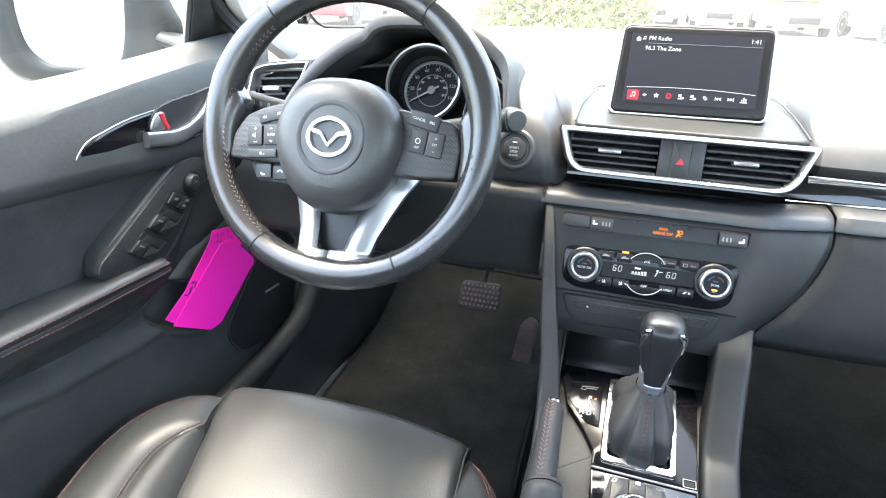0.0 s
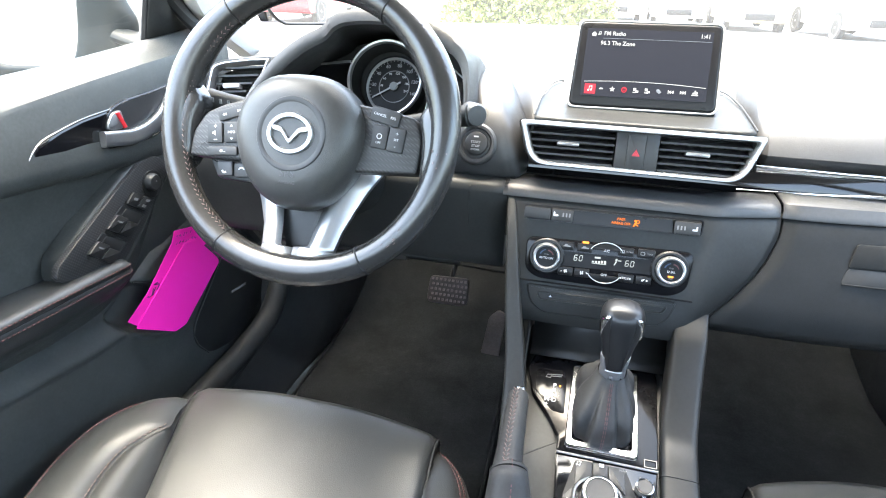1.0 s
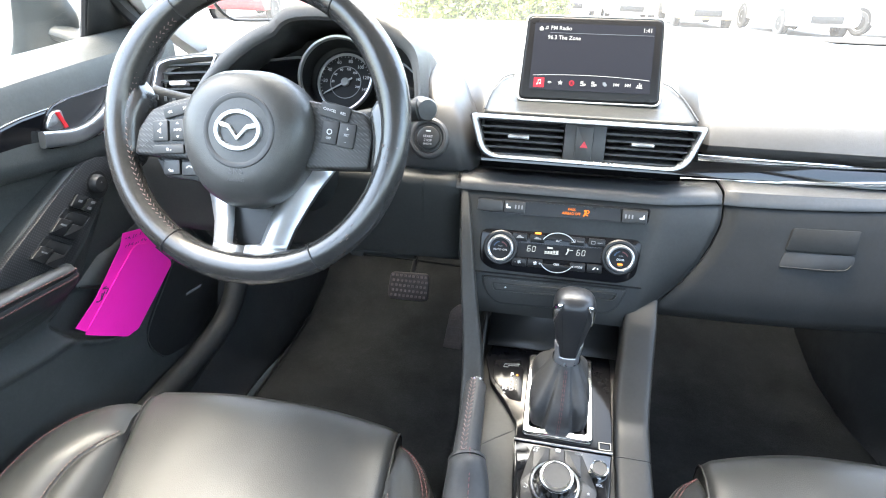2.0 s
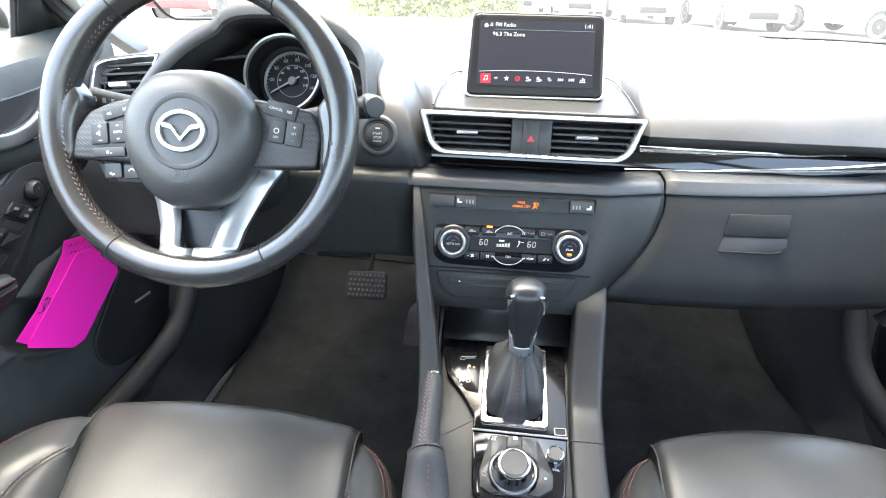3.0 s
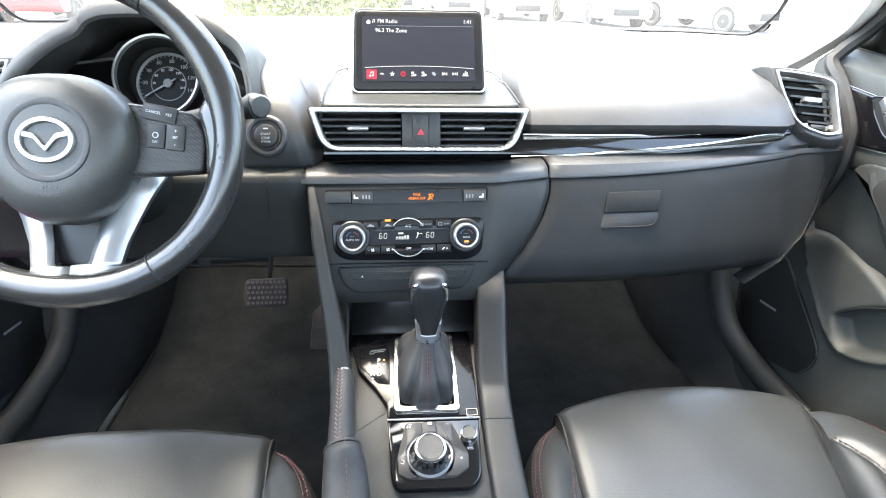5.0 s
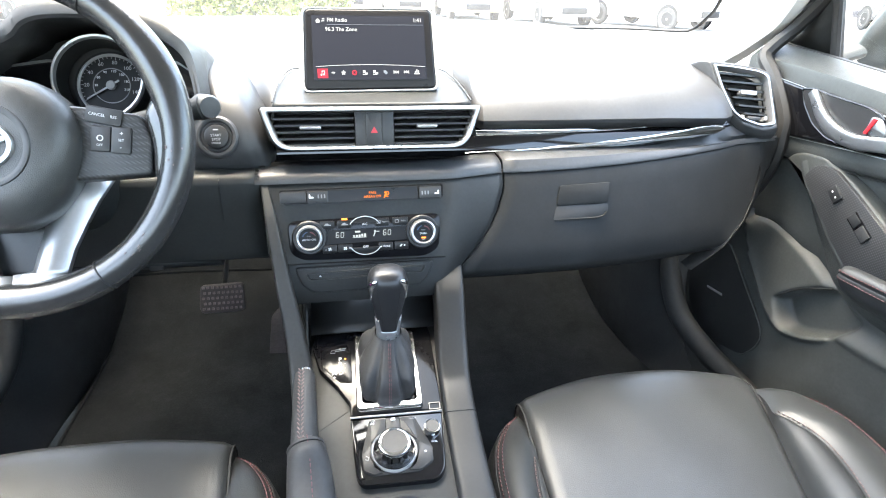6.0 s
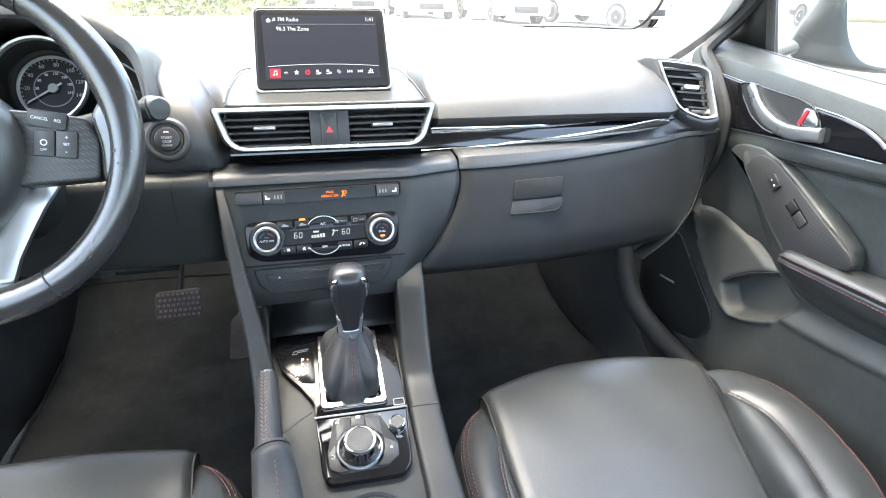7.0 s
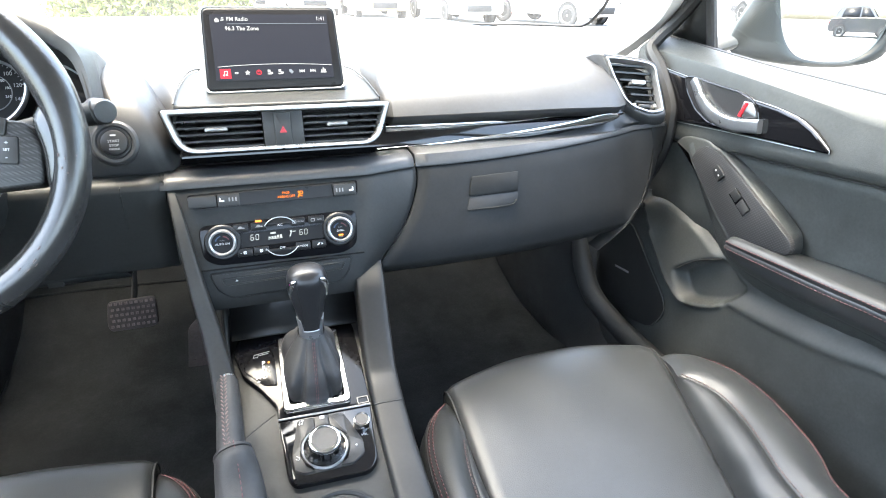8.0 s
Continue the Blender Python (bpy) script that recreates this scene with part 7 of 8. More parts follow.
            for u0, u1 in ((0.02, 0.485), (0.515, 0.98)):
                part("rocker", prism(yz(patch(pair, u0, u1, 0.46 if u0 > 0.3 else 0.38, 0.97), 0.002), 0.0130, 0.0172, FD, 0.0012), BUTTON, b)
            part("switch_symbol", prism(yz(patch(pair, 0.14, 0.36, 0.56, 0.62)), 0.0168, 0.0175, FD), DIM, b)
    rows, thread = [], ([], [])
    for y, zb, zt, z1, z2, z3 in ((-0.052, 0.648, 0.652, 0.648, 0.639, 0.628), (-0.058, 0.652, 0.6585, 0.653, 0.6435, 0.626), (-0.066, 0.655, 0.6625, 0.6555, 0.6445, 0.622), (-0.09, 0.660, 0.6655, 0.6570, 0.6455, 0.617), (-0.14, 0.668, 0.6695, 0.6615, 0.6490, 0.617), (-0.20, 0.676, 0.6740, 0.6665, 0.6530, 0.620), (-0.26, 0.684, 0.6785, 0.6710, 0.6580, 0.626), (-0.32, 0.688, 0.6830, 0.6760, 0.6640, 0.630), (-0.5, 0.694, 0.690, 0.684, 0.672, 0.636), (-0.72, 0.70, 0.696, 0.690, 0.678, 0.64)):
        k = 0.010 * max(0.0, (y + 0.066) / 0.014)
        rows.append([D(y, zb - 0.03, 0.724), D(y, zb, 0.722), D(y, zb + 0.0005, 0.708), D(y, zt + 0.0010, 0.694), D(y, zt, 0.684), D(y, zt - 0.0025, 0.677 + k), D(y, z1 + 0.0012, 0.6725 + k), D(y, z1, 0.672 + k), D(y, (z1 + z2) / 2 + 0.0015, 0.6722 + k), D(y, (z1 + z2) / 2, 0.6740 + k), D(y, (z1 + z2) / 2 - 0.0015, 0.6722 + k), D(y, z2, 0.672 + k), D(y, z2 - 0.004, 0.6725 + k), D(y, (z2 + z3) / 2, 0.676 + k), D(y, z3 + 0.002, 0.684 + k * 0.5), D(y, z3 - 0.004, 0.694)])
        if y < -0.055:
            thread[0].append(rows[-1][7]), thread[1].append(rows[-1][11])
    fine = list(zip(*[smooth_line([r[j] for r in rows], 4) for j in range(16)]))
    bm = sheet(fine)
    bm.faces.new([bm.verts.new(p) for p in fine[0]])
    ap = part("armrest_pad", bm, LEATHER, th, "padded armrest with red stitching", sharp=60)
    for line in thread:
        stitches([p + Vector((-s * 0.0004, 0, 0)) for p in smooth_line(line, 4)], 0.0044, 0.0020, 0.0008, RED_THREAD, ap, label="fine dull red stitching", up=(-s * 0.9, 0, 0.45))
    part("pad_groove", sweep(smooth_line([r[9] for r in rows[1:]], 4), 0.0010, n=5), SEAL, ap)
    part("pocket_mouth", sweep(smooth_line([D(0.057, 0.5410, 0.6985), D(0.0265, 0.5696, 0.7045), D(0.0, 0.586, 0.7075), D(-0.0275, 0.5997, 0.712)], 6), 0.0013, n=6), SEAL, th)
    # speaker grille
    gr = [(0.300, 0.50), (0.25, 0.560), (0.205, 0.577), (0.135, 0.522), (0.068, 0.466), (0.062, 0.43), (0.09, 0.385), (0.174, 0.361), (0.27, 0.383), (0.300, 0.44)]
    part("grille_edge", sweep(smooth_line([FD @ Vector((-s * y, z, 0.004)) for y, z in ((0.200, 0.573), (0.135, 0.519), (0.071, 0.465), (0.065, 0.43), (0.09, 0.389))], 5), 0.0011, n=6), DOORSKIN, th)
    g = part("speaker_grille", prism(yz(gr, 0.025, 4), -0.012, 0.004, FD, 0.003), LEG, th, "black speaker grille with a small maker's badge")
    M = FD @ Matrix.Translation((-s * 0.209, 0.4635, 0.0042)) @ pose(0, 0, 0, 0, 0, s * 8)
    part("badge_plate", prism(rrect(0, 0, 0.048, 0.0045), -0.001, 0.0008, M), DIM, g)
    # window sill seal
    part("window_seal", sweep([D(y, belt(y) + 0.002, 0.752) for y in ys], (0.006, 0.004), n=8), SEAL, th)
    return th


door(-1, "door_1", "black front door panel with gloss trim and armrest, driver side")
door(1, "door_2", "black front door panel with gloss trim and armrest, passenger side")

# window panes of the front doors
for s, nm in ((-1, "window_2"), (1, "window_3")):
    rows = [[(s * (0.762 + (0.545 - 0.762) * f ** 1.3), y + (0.02 - 0.13) * f * max(0, (y + 0.2) / 0.33), 0.912 + 0.42 * f) for y in (0.13, 0.0, -0.2, -0.45, -0.70)] for f in (0, 0.25, 0.5, 0.75, 1)]
    g = part(nm, sheet(rows), GLASS)
    g.visible_shadow = False
    tagged(g, "clear door window glass", "window", kind="structure")
    # mirror sail: dark triangle in the window's front corner
    sail = part("trim_sail_" + ("west" if s < 0 else "east"), sheet([[(s * 0.770, 0.31, 0.912), (s * 0.770, 0.158, 0.915)], [(s * 0.752, 0.27, 0.965), (s * 0.752, 0.162, 0.985)], [(s * 0.725, 0.21, 1.045), (s * 0.715, 0.150, 1.075)], [(s * 0.69, 0.165, 1.11), (s * 0.685, 0.14, 1.135)]]), HARD, solid=0.01)
    tagged(sail, "black mirror sail panel", "trim", kind="structure")
    post = smooth_line([(s * 0.768, 0.162, 0.915), (s * 0.748, 0.164, 0.99), (s * 0.708, 0.152, 1.09), (s * 0.62, 0.09, 1.20), (s * 0.53, 0.0, 1.31)], 6)
    tagged(part("trim_window_post_" + ("west" if s < 0 else "east"), sweep(post, (0.006, 0.009), n=8, up=(0, 1, 0)), SEAL), "black window frame post", "window frame", kind="structure")

# ---- door mirrors ----
def door_mirror(s, label):
    th = thing("door_mirror", (s * 0.86, 0.24, 0.90), label, "door mirror", "door mirrors")
    M = fr((s * 0.95, 0.19, 0.98), 0, -s * 20)
    if s > 0:
        face = [(-0.028, 0.060), (-0.0155, 0.028), (0.0067, -0.031), (0.0355, -0.0666), (0.0778, -0.0792), (0.1434, -0.0773), (0.1804, -0.0573), (0.1996, -0.0257), (0.205, 0.02), (0.19, 0.06), (0.12, 0.075), (0.02, 0.075)]
        back = [(-0.045, 0.070), (-0.0555, 0.0273), (-0.0786, -0.0283), (-0.0750, -0.0720), (0.0371, -0.0911), (0.1483, -0.0921), (0.2163, -0.0720), (0.222, -0.02), (0.222, 0.03), (0.20, 0.08), (0.12, 0.092), (0.0, 0.09)]
    else:
        face = [(0.038, 0.045), (0.0337, 0.0114), (0.0217, -0.0526), (0.0060, -0.0890), (-0.0159, -0.0990), (-0.0943, -0.1000), (-0.1298, -0.0879), (-0.1493, -0.0552), (-0.1495, 0.0081), (-0.13, 0.05), (-0.06, 0.065), (0.01, 0.062)]
        back = [(0.095, 0.060), (0.1037, 0.0127), (0.1194, -0.0324), (0.0971, -0.0752), (0.0012, -0.1135), (-0.1067, -0.1290), (-0.180, -0.128), (-0.215, -0.085), (-0.208, 0.005), (-0.17, 0.07), (-0.07, 0.083), (0.03, 0.080)]
    face = [tuple(p) for p in smooth_line(face, 4, closed=True)]
    back = [tuple(p) for p in smooth_line(back, 4, closed=True)]
    c0 = (sum(p[0] for p in back) / len(back), sum(p[1] for p in back) / len(back))
    def mix(f, g):
        return [((a[0] + (b[0] - a[0]) * f - c0[0]) * g + c0[0], (a[1] + (b[1] - a[1]) * f - c0[1]) * g + c0[1]) for a, b in zip(face, back)]
    rings = []
    for w, pts in ((-0.004, mix(0, 1.0)), (0.004, mix(0.08, 1.0)), (0.006, mix(0.3, 1.0)), (-0.002, mix(0.75, 1.0)), (-0.02, mix(1, 1.0)), (-0.05, mix(1, 0.95)), (-0.08, mix(1, 0.7)), (-0.095, mix(1, 0.3))):
        rings.append([M @ Vector((x, y, w)) for x, y in pts])
    part("housing", sheet(rings, wrap=True), MIRROR_SHELL, th, "glossy slate black mirror housing", sharp=70)
    gx, gy = (0.09, -0.039) if s > 0 else (-0.055, -0.018)
    mx, my = sum(p[0] for p in face) / len(face), sum(p[1] for p in face) / len(face)
    dome = []
    for k in range(9):
        pts = [(mx + (x - mx) * (1 - k / 8.2), my + (y - my) * (1 - k / 8.2)) for x, y in face]
        dome.append([M @ Vector((x, y, -0.001 - ((x - gx) ** 2 + (y - gy) ** 2) / 2.8)) for x, y in pts])
    bm = sheet(dome, wrap=True)
    bm.verts.ensure_lookup_table()
    bm.faces.new([bm.verts[-len(face) + i] for i in range(len(face))])
    part("glass", bm, MIRROR, th, "convex mirror glass", sharp=80)
    part("foot", sweep(smooth_line([(s * 0.765, 0.235, 0.908), (s * 0.80, 0.24, 0.910), (s * 0.87, 0.235, 0.93)], 4), (0.03, 0.014), n=12), MIRROR_SHELL, th)
    return th


door_mirror(-1, "black door mirror reflecting the bright lot, driver side")
door_mirror(1, "black door mirror reflecting the parking lot, passenger side")

# ---- side vents at the ends of the dashboard ----
def side_vent(s):
    th = thing("side_air_vent", (s * 0.65, 0.2, 0.85), "louvred corner air vent with a satin silver frame", "air vent", "corner vents")
    M = fr((s * 0.62, 0.125, 0.85), 28, -s * 8)
    po = [(s * x, y) for x, y in ((-0.0780, 0.0730), (-0.0457, 0.0705), (-0.0039, 0.0640), (0.0130, 0.0570), (0.0225, -0.0235), (-0.0005, -0.0275), (-0.0325, -0.0165), (-0.0480, -0.0041), (-0.0660, 0.0353))]
    o = rpoly(po, [0.003, 0.01, 0.008, 0.008, 0.004, 0.01, 0.01, 0.01, 0.01], 4)
    cx_, cy_ = -s * 0.024, 0.028
    i = [(cx_ + (x - cx_) * 0.91, cy_ + (y - cy_) * 0.915) for x, y in o]
    part("frame", ring_plate(o, i, -0.012, 0.008, M, crown=0.002), SILVER, th, "satin silver surround")
    rings = []
    for w, g in ((0.003, 1.0), (0.005, 1.05), (0.002, 1.14), (-0.012, 1.26), (-0.04, 1.36)):
        rings.append([M @ Vector((cx_ + (x - cx_) * g, cy_ + (y - cy_) * g, w)) for x, y in o])
    part("surround", sheet(rings, wrap=True), SOFT, th, sharp=80)
    part("backing", prism(o, -0.04, -0.03, M), DARK, th)
    for k in range(6):
        v = 0.0590 - 0.0125 * k
        lo = -0.066 + 0.009 * k
        hi = 0.010 + 0.0015 * k
        a, b = sorted((s * lo, s * hi))
        part("slat", prism(rrect((a + b) / 2, 0, b - a, 0.0030, 0.001, 2), -0.018, 0.002, M @ pose(0, v, -0.008, 14, 0, -s * 4)), BUTTON, th)
    part("tab", prism(rrect(-s * 0.020, 0.0275, 0.026, 0.0065, 0.002), -0.010, 0.003, M @ pose(0, 0, 0, 0, 0, -s * 4), 0.001), SILVER, th, "silver tab")
    part("thumbwheel", prism(rrect(s * -0.008, -0.0130, 0.022, 0.006, 0.001), -0.02, 0.001, M @ pose(0, 0, 0, 0, 0, -s * 5), 0.001), BUTTON, th)
    for u in (-0.028, 0.010):
        part("vent_symbol", prism(rrect(s * u, -0.0105 - 0.05 * (u + 0.02), 0.005, 0.006), -0.02, 0.0014, M), DIM, th)


side_vent(-1), side_vent(1)
# ---- pedals ----
bp_ = thing("brake_pedal", (-0.326, 0.5, 0.25), "wide ribbed rubber brake pedal", "pedal")
M = fr((-0.330, 0.50, 0.354), 28)
part("pad", prism(rpoly([(-0.047, 0.031), (0.047, 0.034), (0.049, -0.028), (0.036, -0.034), (-0.044, -0.034), (-0.050, -0.022)], 0.012, 5), -0.012, 0.004, M, 0.004), RUBBER, bp_)
for i in range(9):
    for j in range(5):
        part("stud", prism(rrect(-0.040 + 0.010 * i + 0.003 * (j % 2), -0.024 + 0.012 * j, 0.0055, 0.006, 0.0012, 2), 0.003, 0.0072, M), STUD, bp_)
part("arm", sweep([M @ Vector((0, 0.0, -0.01)), M @ Vector((0, 0.06, -0.05)), M @ Vector((0, 0.2, -0.09))], (0.006, 0.014), n=8), DARK, bp_)
ap_ = thing("accelerator_pedal", (-0.215, 0.47, 0.2), "tall black accelerator pedal", "pedal")
M = fr((-0.218, 0.47, 0.245), 25)
part("pad", prism(rpoly([(-0.024, -0.085), (0.024, -0.08), (0.032, 0.07), (0.012, 0.08), (-0.008, 0.06)], 0.008), -0.012, 0.004, M, 0.003), RUBBER, ap_)
for j in range(6):
    part("rib", prism(rrect(0.006, -0.05 + 0.018 * j, 0.030, 0.003, 0.001, 1), 0.003, 0.006, M), RUBBER, ap_)

# ---- floor mats ----
for nm, x0, x1, lab in (("driver", -0.60, -0.16, "worn black carpet mat with dust, driver footwell"), ("passenger", 0.14, 0.645, "black carpet mat, passenger footwell")):
    th = thing("floor_mat", ((x0 + x1) / 2, 0.2, 0.2), lab, "floor mat", "floor mats")
    rows = []
    for y, z in ((-0.12, 0.214), (0.1, 0.214), (0.40, 0.214), (0.50, 0.222), (0.62, 0.27), (0.70, 0.32)):
        rows.append([(x0 + (x1 - x0) * f, y, z + 0.004 * math.sin(f * 5 + y * 9)) for f in (0, 0.03, 0.2, 0.4, 0.6, 0.8, 0.97, 1)])
    part("carpet", sheet(rows), CARPET, th, solid=0.008)
    part("binding", sweep([rows[i][0] for i in range(6)] + [rows[-1][j] for j in range(1, 8)] + [rows[i][7] for i in range(4, -1, -1)], 0.004, n=6), CARPET, th)

# ---- pink card in the driver's door pocket ----
card = thing("pink_price_card", (-0.69, 0.08, 0.45), "bright fluorescent pink paper tag tucked into the door pocket", "paper card")
FC = Matrix(((0, 0, 1, -0.690), (1, 0, 0, 0), (0, 1, 0, 0), (0, 0, 0, 1)))
part("front_sheet", prism(rpoly([(-0.067, 0.545), (0.070, 0.626), (0.105, 0.616), (0.148, 0.562), (0.150, 0.552), (0.037, 0.488), (0.010, 0.490)], 0.004, 2), 0.0024, 0.0036, FC), PINK, card, "bright pink sheet")
part("back_sheet", prism([(-0.077, 0.563), (-0.060, 0.545), (0.10, 0.60), (0.165, 0.60), (0.119, 0.640), (0.104, 0.6435), (0.055, 0.655), (0.044, 0.638), (-0.029, 0.585)], 0.0008, 0.0018, FC), PINK, card, "pink sheet with handwriting")
pen = random.Random(11)
for y0, z0, n_, st, hh in ((0.057, 0.6440, 5, 0.0080, 0.0050), (0.052, 0.6335, 7, 0.0078, 0.0050), (-0.030, 0.578, 3, 0.0085, 0.013)):
    for k in range(n_):
        y, z = y0 + st * k, z0 - 0.0016 * k + (0.0055 * k if hh > 0.01 else 0)
        pts = [(y + pen.uniform(-0.001, 0.006) * hh / 0.006, z + pen.uniform(-0.5, 0.5) * hh, 0.0020) for _ in range(4)]
        part("ink_mark", sweep(smooth_line([FC @ Vector(p) for p in pts], 4), 0.0004 if hh < 0.01 else 0.0009, n=5, up=(1, 0, 0)), INK, card)

# ---- outside ----
def ground_z(y):
    """The lot falls away gently ahead of the car."""
    return -0.025 * max(0.0, min(38.0, y - 2.0))


ground = part("ground", sheet([[(x, y, ground_z(y)) for x in (-900, -60, -20, 0, 20, 60, 900)] for y in (-900, -60, -20, 0, 2, 10, 20, 30, 40, 60, 1500)]), ASPHALT)
tagged(ground, "pale sunlit asphalt of a car lot", "ground", kind="structure")
# bonnet of the car itself, under the windscreen
rows = [[(x, arc_y(x) + dy, 0.89 - 0.12 * k * k - 0.04 * (x / 0.7) ** 2) for x in (-0.76, -0.6, -0.4, -0.2, 0, 0.2, 0.4, 0.6, 0.76)] for k, dy in ((0, 0.06), (0.3, 0.35), (0.6, 0.65), (0.85, 0.9), (1.2, 1.05))]
tagged(part("bonnet", sheet(rows), WHITE_PAINT, solid=0.01), "white bonnet of the car", "bonnet", kind="structure")


def parked_car(at, heading, paint, tall, label):
    th = thing("parked_car", (0, 0, 0), label, "car", "parked cars")
    Wd = 0.88
    h = 1.45 if not tall else 1.78
    side = [(-2.22, 0.42), (-2.25, 0.75), (-2.15, 0.98 if not tall else 1.08), (-1.55, 1.02 if not tall else 1.12), (0.75, 0.98 if not tall else 1.12), (1.75, 0.86 if not tall else 1.02), (2.18, 0.70), (2.25, 0.48), (2.15, 0.30), (-2.1, 0.30)]
    line = rpoly(side, 0.10, 3)
    rings = []
    for y, k in ((-Wd, 0.93), (-Wd * 0.97, 0.99), (-Wd * 0.6, 1.0), (Wd * 0.6, 1.0), (Wd * 0.97, 0.99), (Wd, 0.93)):
        rings.append([(x * (0.985 if abs(y) > 0.8 else 1), y, 0.62 + (z - 0.62) * k) for x, z in line])
    bm = sheet(rings, wrap=True)
    for r in (0, -1):
        bm.faces.new([bm.verts.new(p) for p in rings[r]])
    part("body", bm, paint, th)
    roof_ = [(-1.95 if tall else -1.7, 1.0), (-1.6 if tall else -1.15, h - 0.04), (-0.4, h), (0.15, h - 0.05), (0.95, 1.0)]
    rl = rpoly(roof_, 0.12, 3)
    rings = [[(x, y * (1 - 0.22 * max(0, (z - 1.0) / 0.5)), z) for x, z in rl] for y in (-0.80, -0.4, 0.4, 0.80)]
    bm = sheet(rings)
    for r in (0, -1):
        bm.faces.new([bm.verts.new(p) for p in rings[r]])
    part("cabin", bm, paint, th)
    glass_ = SCREEN_BLACK
    for sy in (-1, 1):
        for a in ([(-1.5 if tall else -1.15, 1.06), (-1.35 if tall else -0.95, h - 0.14), (-0.40, h - 0.10), (-0.36, 1.06)], [(-0.28, 1.06), (-0.30, h - 0.10), (0.12, h - 0.15), (0.68, 1.06)]):
            b2 = bmesh.new()
            b2.faces.new([b2.verts.new((x, sy * (0.815 * (1 - 0.22 * max(0, (z - 1.0) / 0.5))), z)) for x, z in a])
            part("side_window", b2, glass_, th, solid=0.01)
    for a, b in (((0.32, h - 0.10), (0.90, 1.05)), ((-1.66 if tall else -1.28, h - 0.10), (-1.93 if tall else -1.62, 1.05))):
        b2 = bmesh.new()
        sgn = 0.02 if a[0] > 0 else -0.02
        b2.faces.new([b2.verts.new((a[0] + sgn, -0.56, a[1])), b2.verts.new((a[0] + sgn, 0.56, a[1])), b2.verts.new((b[0] + sgn, 0.70, b[1])), b2.verts.new((b[0] + sgn, -0.70, b[1]))])
        part("windscreen", b2, glass_, th, solid=0.01)
    for x in (-1.38, 1.38):
        for sy in (-1, 1):
            M = Matrix.Translation((x, sy * 0.80, 0.33)) @ pose(0, 0, 0, 90 * sy, 0, 0)
            wl = part("wheel", lathe([(0.2, -0.09), (0.31, -0.10), (0.33, -0.06), (0.33, 0.06), (0.31, 0.10), (0.215, 0.10)], M @ Matrix.Scale(-1, 4, (0, 0, 1)), 28, cap=False), TYRE, th, "black tyre")
            # flat dark disc on the body side, for the shade inside the wheel well
            part("arch_shade", lathe([(0.0, 0.0), (0.385, 0.0), (0.395, -0.012)], Matrix.Translation((x, sy * 0.886, 0.36)) @ pose(0, 0, 0, -90 * sy, 0, 0), 28, cap=False), SEAL, th, "flat dark disc for the shade in the wheel well")
            part("rim", lathe([(0.215, 0.095), (0.19, 0.07), (0.05, 0.085), (0.0, 0.088)], M @ Matrix.Scale(-1, 4, (0, 0, 1)), 20, cap=False), SILVER, wl)
    for sy in (-1, 1):
        part("headlight", box(2.06, 2.24, sy * 0.62 - 0.16, sy * 0.62 + 0.16, 0.64, 0.76, 0.03), CHROME, th)
        part("tail_light", box(-2.26, -2.12, sy * 0.66 - 0.12, sy * 0.66 + 0.12, 0.74, 0.90, 0.03), RED_PLASTIC, th)
    part("grille", box(2.18, 2.27, -0.42, 0.42, 0.40, 0.60, 0.02), SEAL, th)
    th.matrix_basis = pose(at[0], at[1], ground_z(at[1]), 0, 0, heading)
    return th


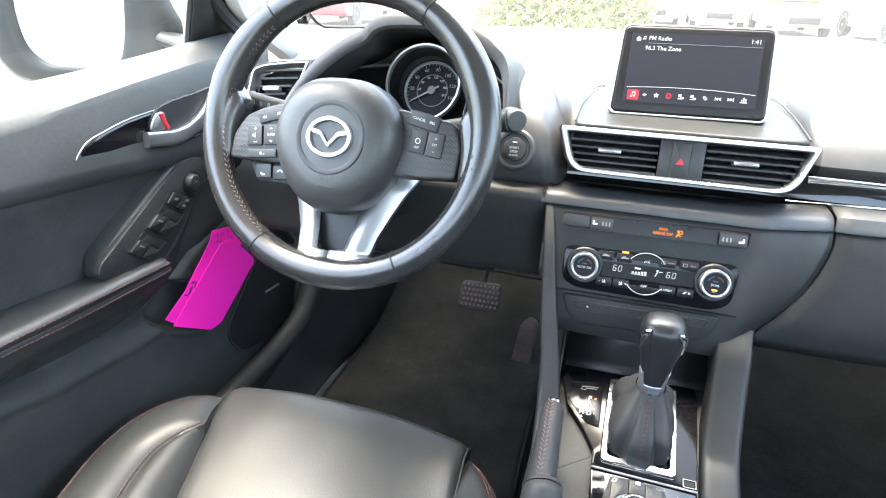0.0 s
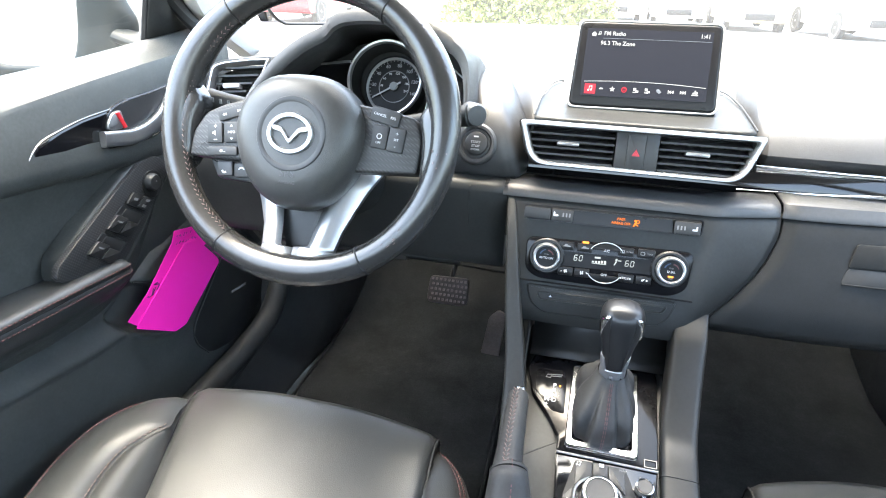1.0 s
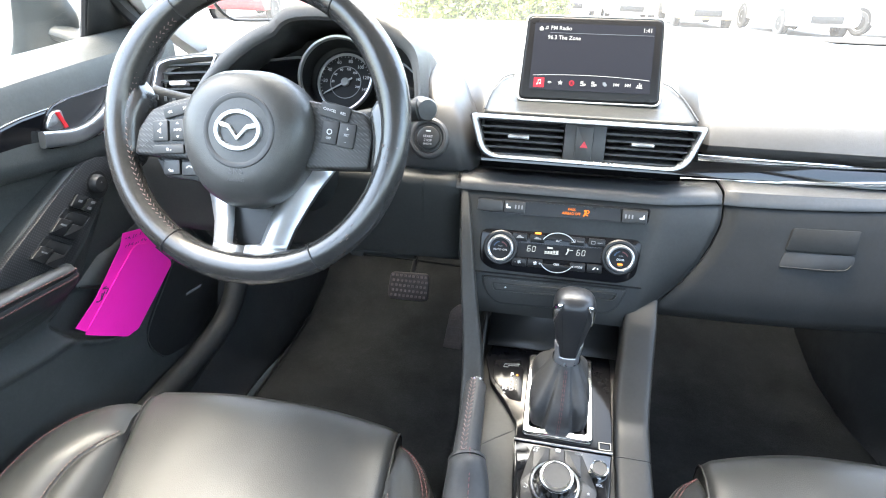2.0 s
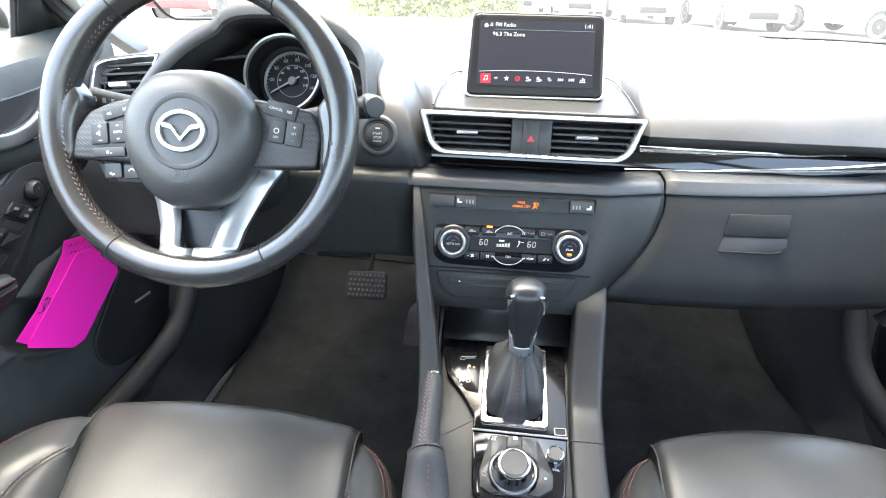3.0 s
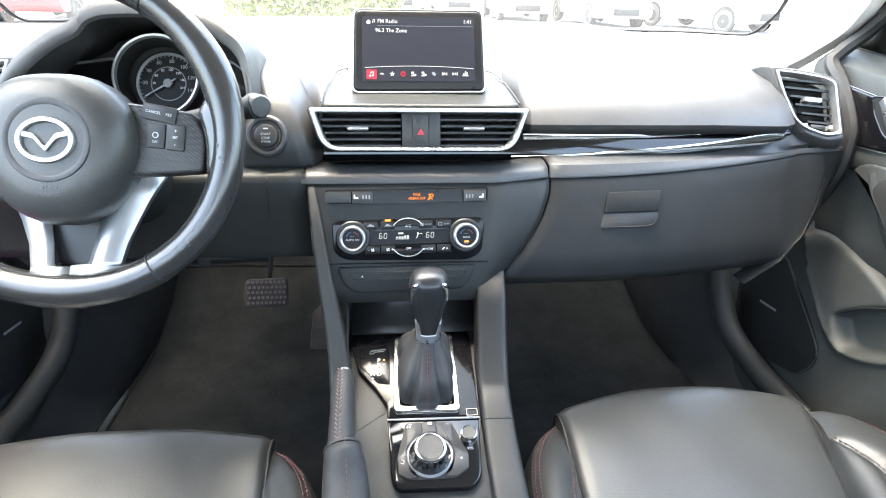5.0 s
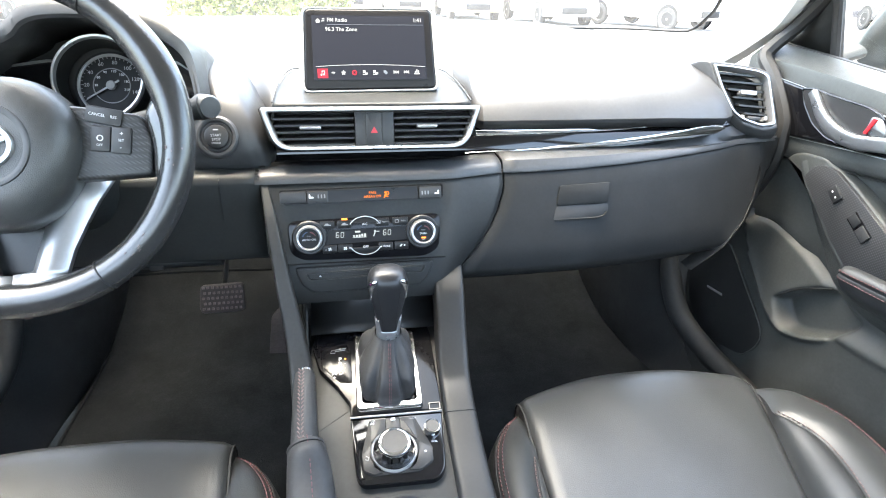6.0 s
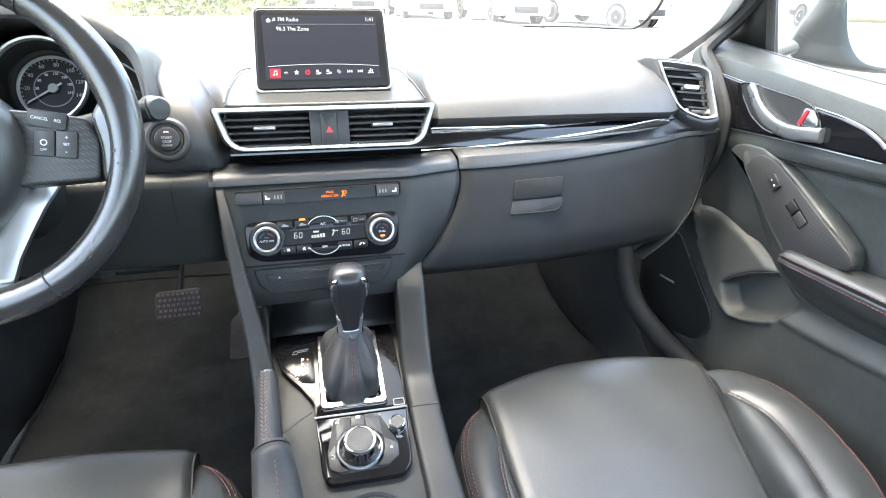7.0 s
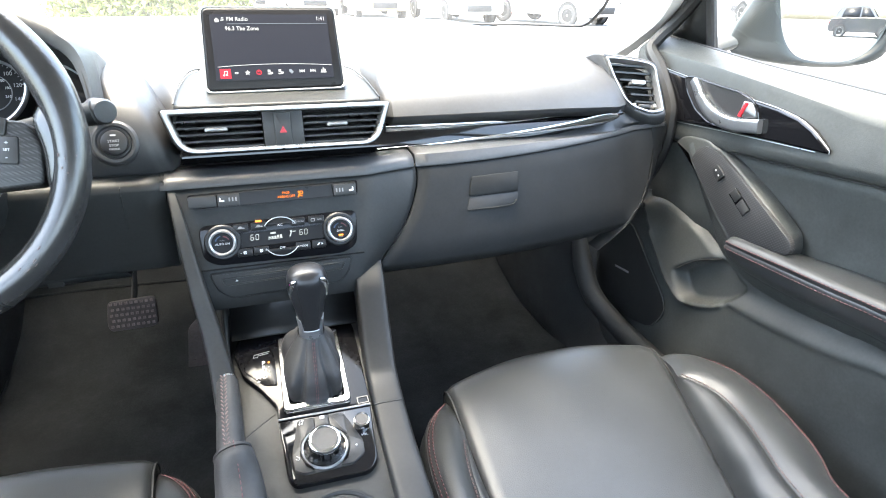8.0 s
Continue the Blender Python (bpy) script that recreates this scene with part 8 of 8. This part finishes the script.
PALE = surface("silver_car_paint", (0.5, 0.51, 0.52), 0.28, metal=0.4, vary=0.03, coat=0.5)
DARKCAR = surface("dark_car_paint", (0.03, 0.032, 0.036), 0.2, vary=0.05, coat=0.6)
REDCAR = surface("red_car_paint", (0.4, 0.02, 0.03), 0.25, vary=0.05, coat=0.6)
TAN = surface("tan_car_paint", (0.42, 0.36, 0.2), 0.28, vary=0.05, coat=0.5)
for at, hd, pt_, tall, lab in (((10.2, 18.1), 293, WHITE_PAINT, False, "white sedan parked on the lot"), ((7.2, 19.8), 275, PALE, True, "silver pickup-height car parked on the lot"),
                               ((4.9, 22.3), 270, TAN, False, "tan car parked in the row"), ((2.9, 24.6), 268, WHITE_PAINT, True, "white car parked in the row"), ((0.9, 26.5), 266, PALE, True, "silver car parked in the row"),
                               ((11.5, 29.0), 260, DARKCAR, True, "dark parked car far off"), ((16.5, 28.5), 255, WHITE_PAINT, True, "white parked car far off"), ((18.4, 16.0), 255, DARKCAR, True, "dark pickup-height car parked beside the lane"),
                               ((-8.4, 16.6), 92, REDCAR, False, "red car parked near the hedge"),
                               ((6.3, -15.6), 18, DARKCAR, True, "dark SUV parked behind"), ((13.5, -22), 18, WHITE_PAINT, False, "white car parked behind")):
    parked_car(at, hd, pt_, tall, lab)

# hedge across the lot
FOLIAGE = surface("hedge_leaves", (0.20, 0.24, 0.05), 0.6, vary=0.5, vary_size=1.5, tint=(0.36, 0.34, 0.09))
th = thing("hedge", (-2.1, 18, -0.4), "sunlit yellow-green hedge beyond the lot", "hedge")
rl = random.Random(7)
bm = bmesh.new()
for _ in range(11000):
    x = rl.uniform(-4.6, 0.55)
    top = 1.9 + 0.25 * math.sin(x * 2.1) + 0.2 * math.sin(x * 5.3)
    z = rl.uniform(0.0, 1) * top
    y = 18 + rl.gauss(0, 0.4) * (1.2 - 0.5 * z / top)
    c = Vector((x, y, z - 0.4))
    a, b = Vector((rl.gauss(0, 1), rl.gauss(0, 1), rl.gauss(0, 1))).normalized(), Vector((rl.gauss(0, 1), rl.gauss(0, 1), rl.gauss(0, 1))).normalized()
    sz = rl.uniform(0.06, 0.13)
    bm.faces.new([bm.verts.new(c + a * sz), bm.verts.new(c + b * sz * 0.5), bm.verts.new(c - a * sz), bm.verts.new(c - b * sz * 0.5)])
part("leaves", bm, FOLIAGE, th, smooth=False)["kind"] = "stuff"
bm = bmesh.new()
for k in range(14):
    x = -4.5 + 0.37 * k
    sweep([(x, 18, -0.4), (x + rl.uniform(-0.1, 0.1), 18 + rl.uniform(-0.1, 0.1), 0.3), (x + rl.uniform(-0.2, 0.2), 18, 1.2)], lambda f: 0.03 * (1.1 - f), n=6, bm=bm)
part("branches", bm, surface("bark", (0.12, 0.09, 0.06), 0.9, vary=0.3), th)
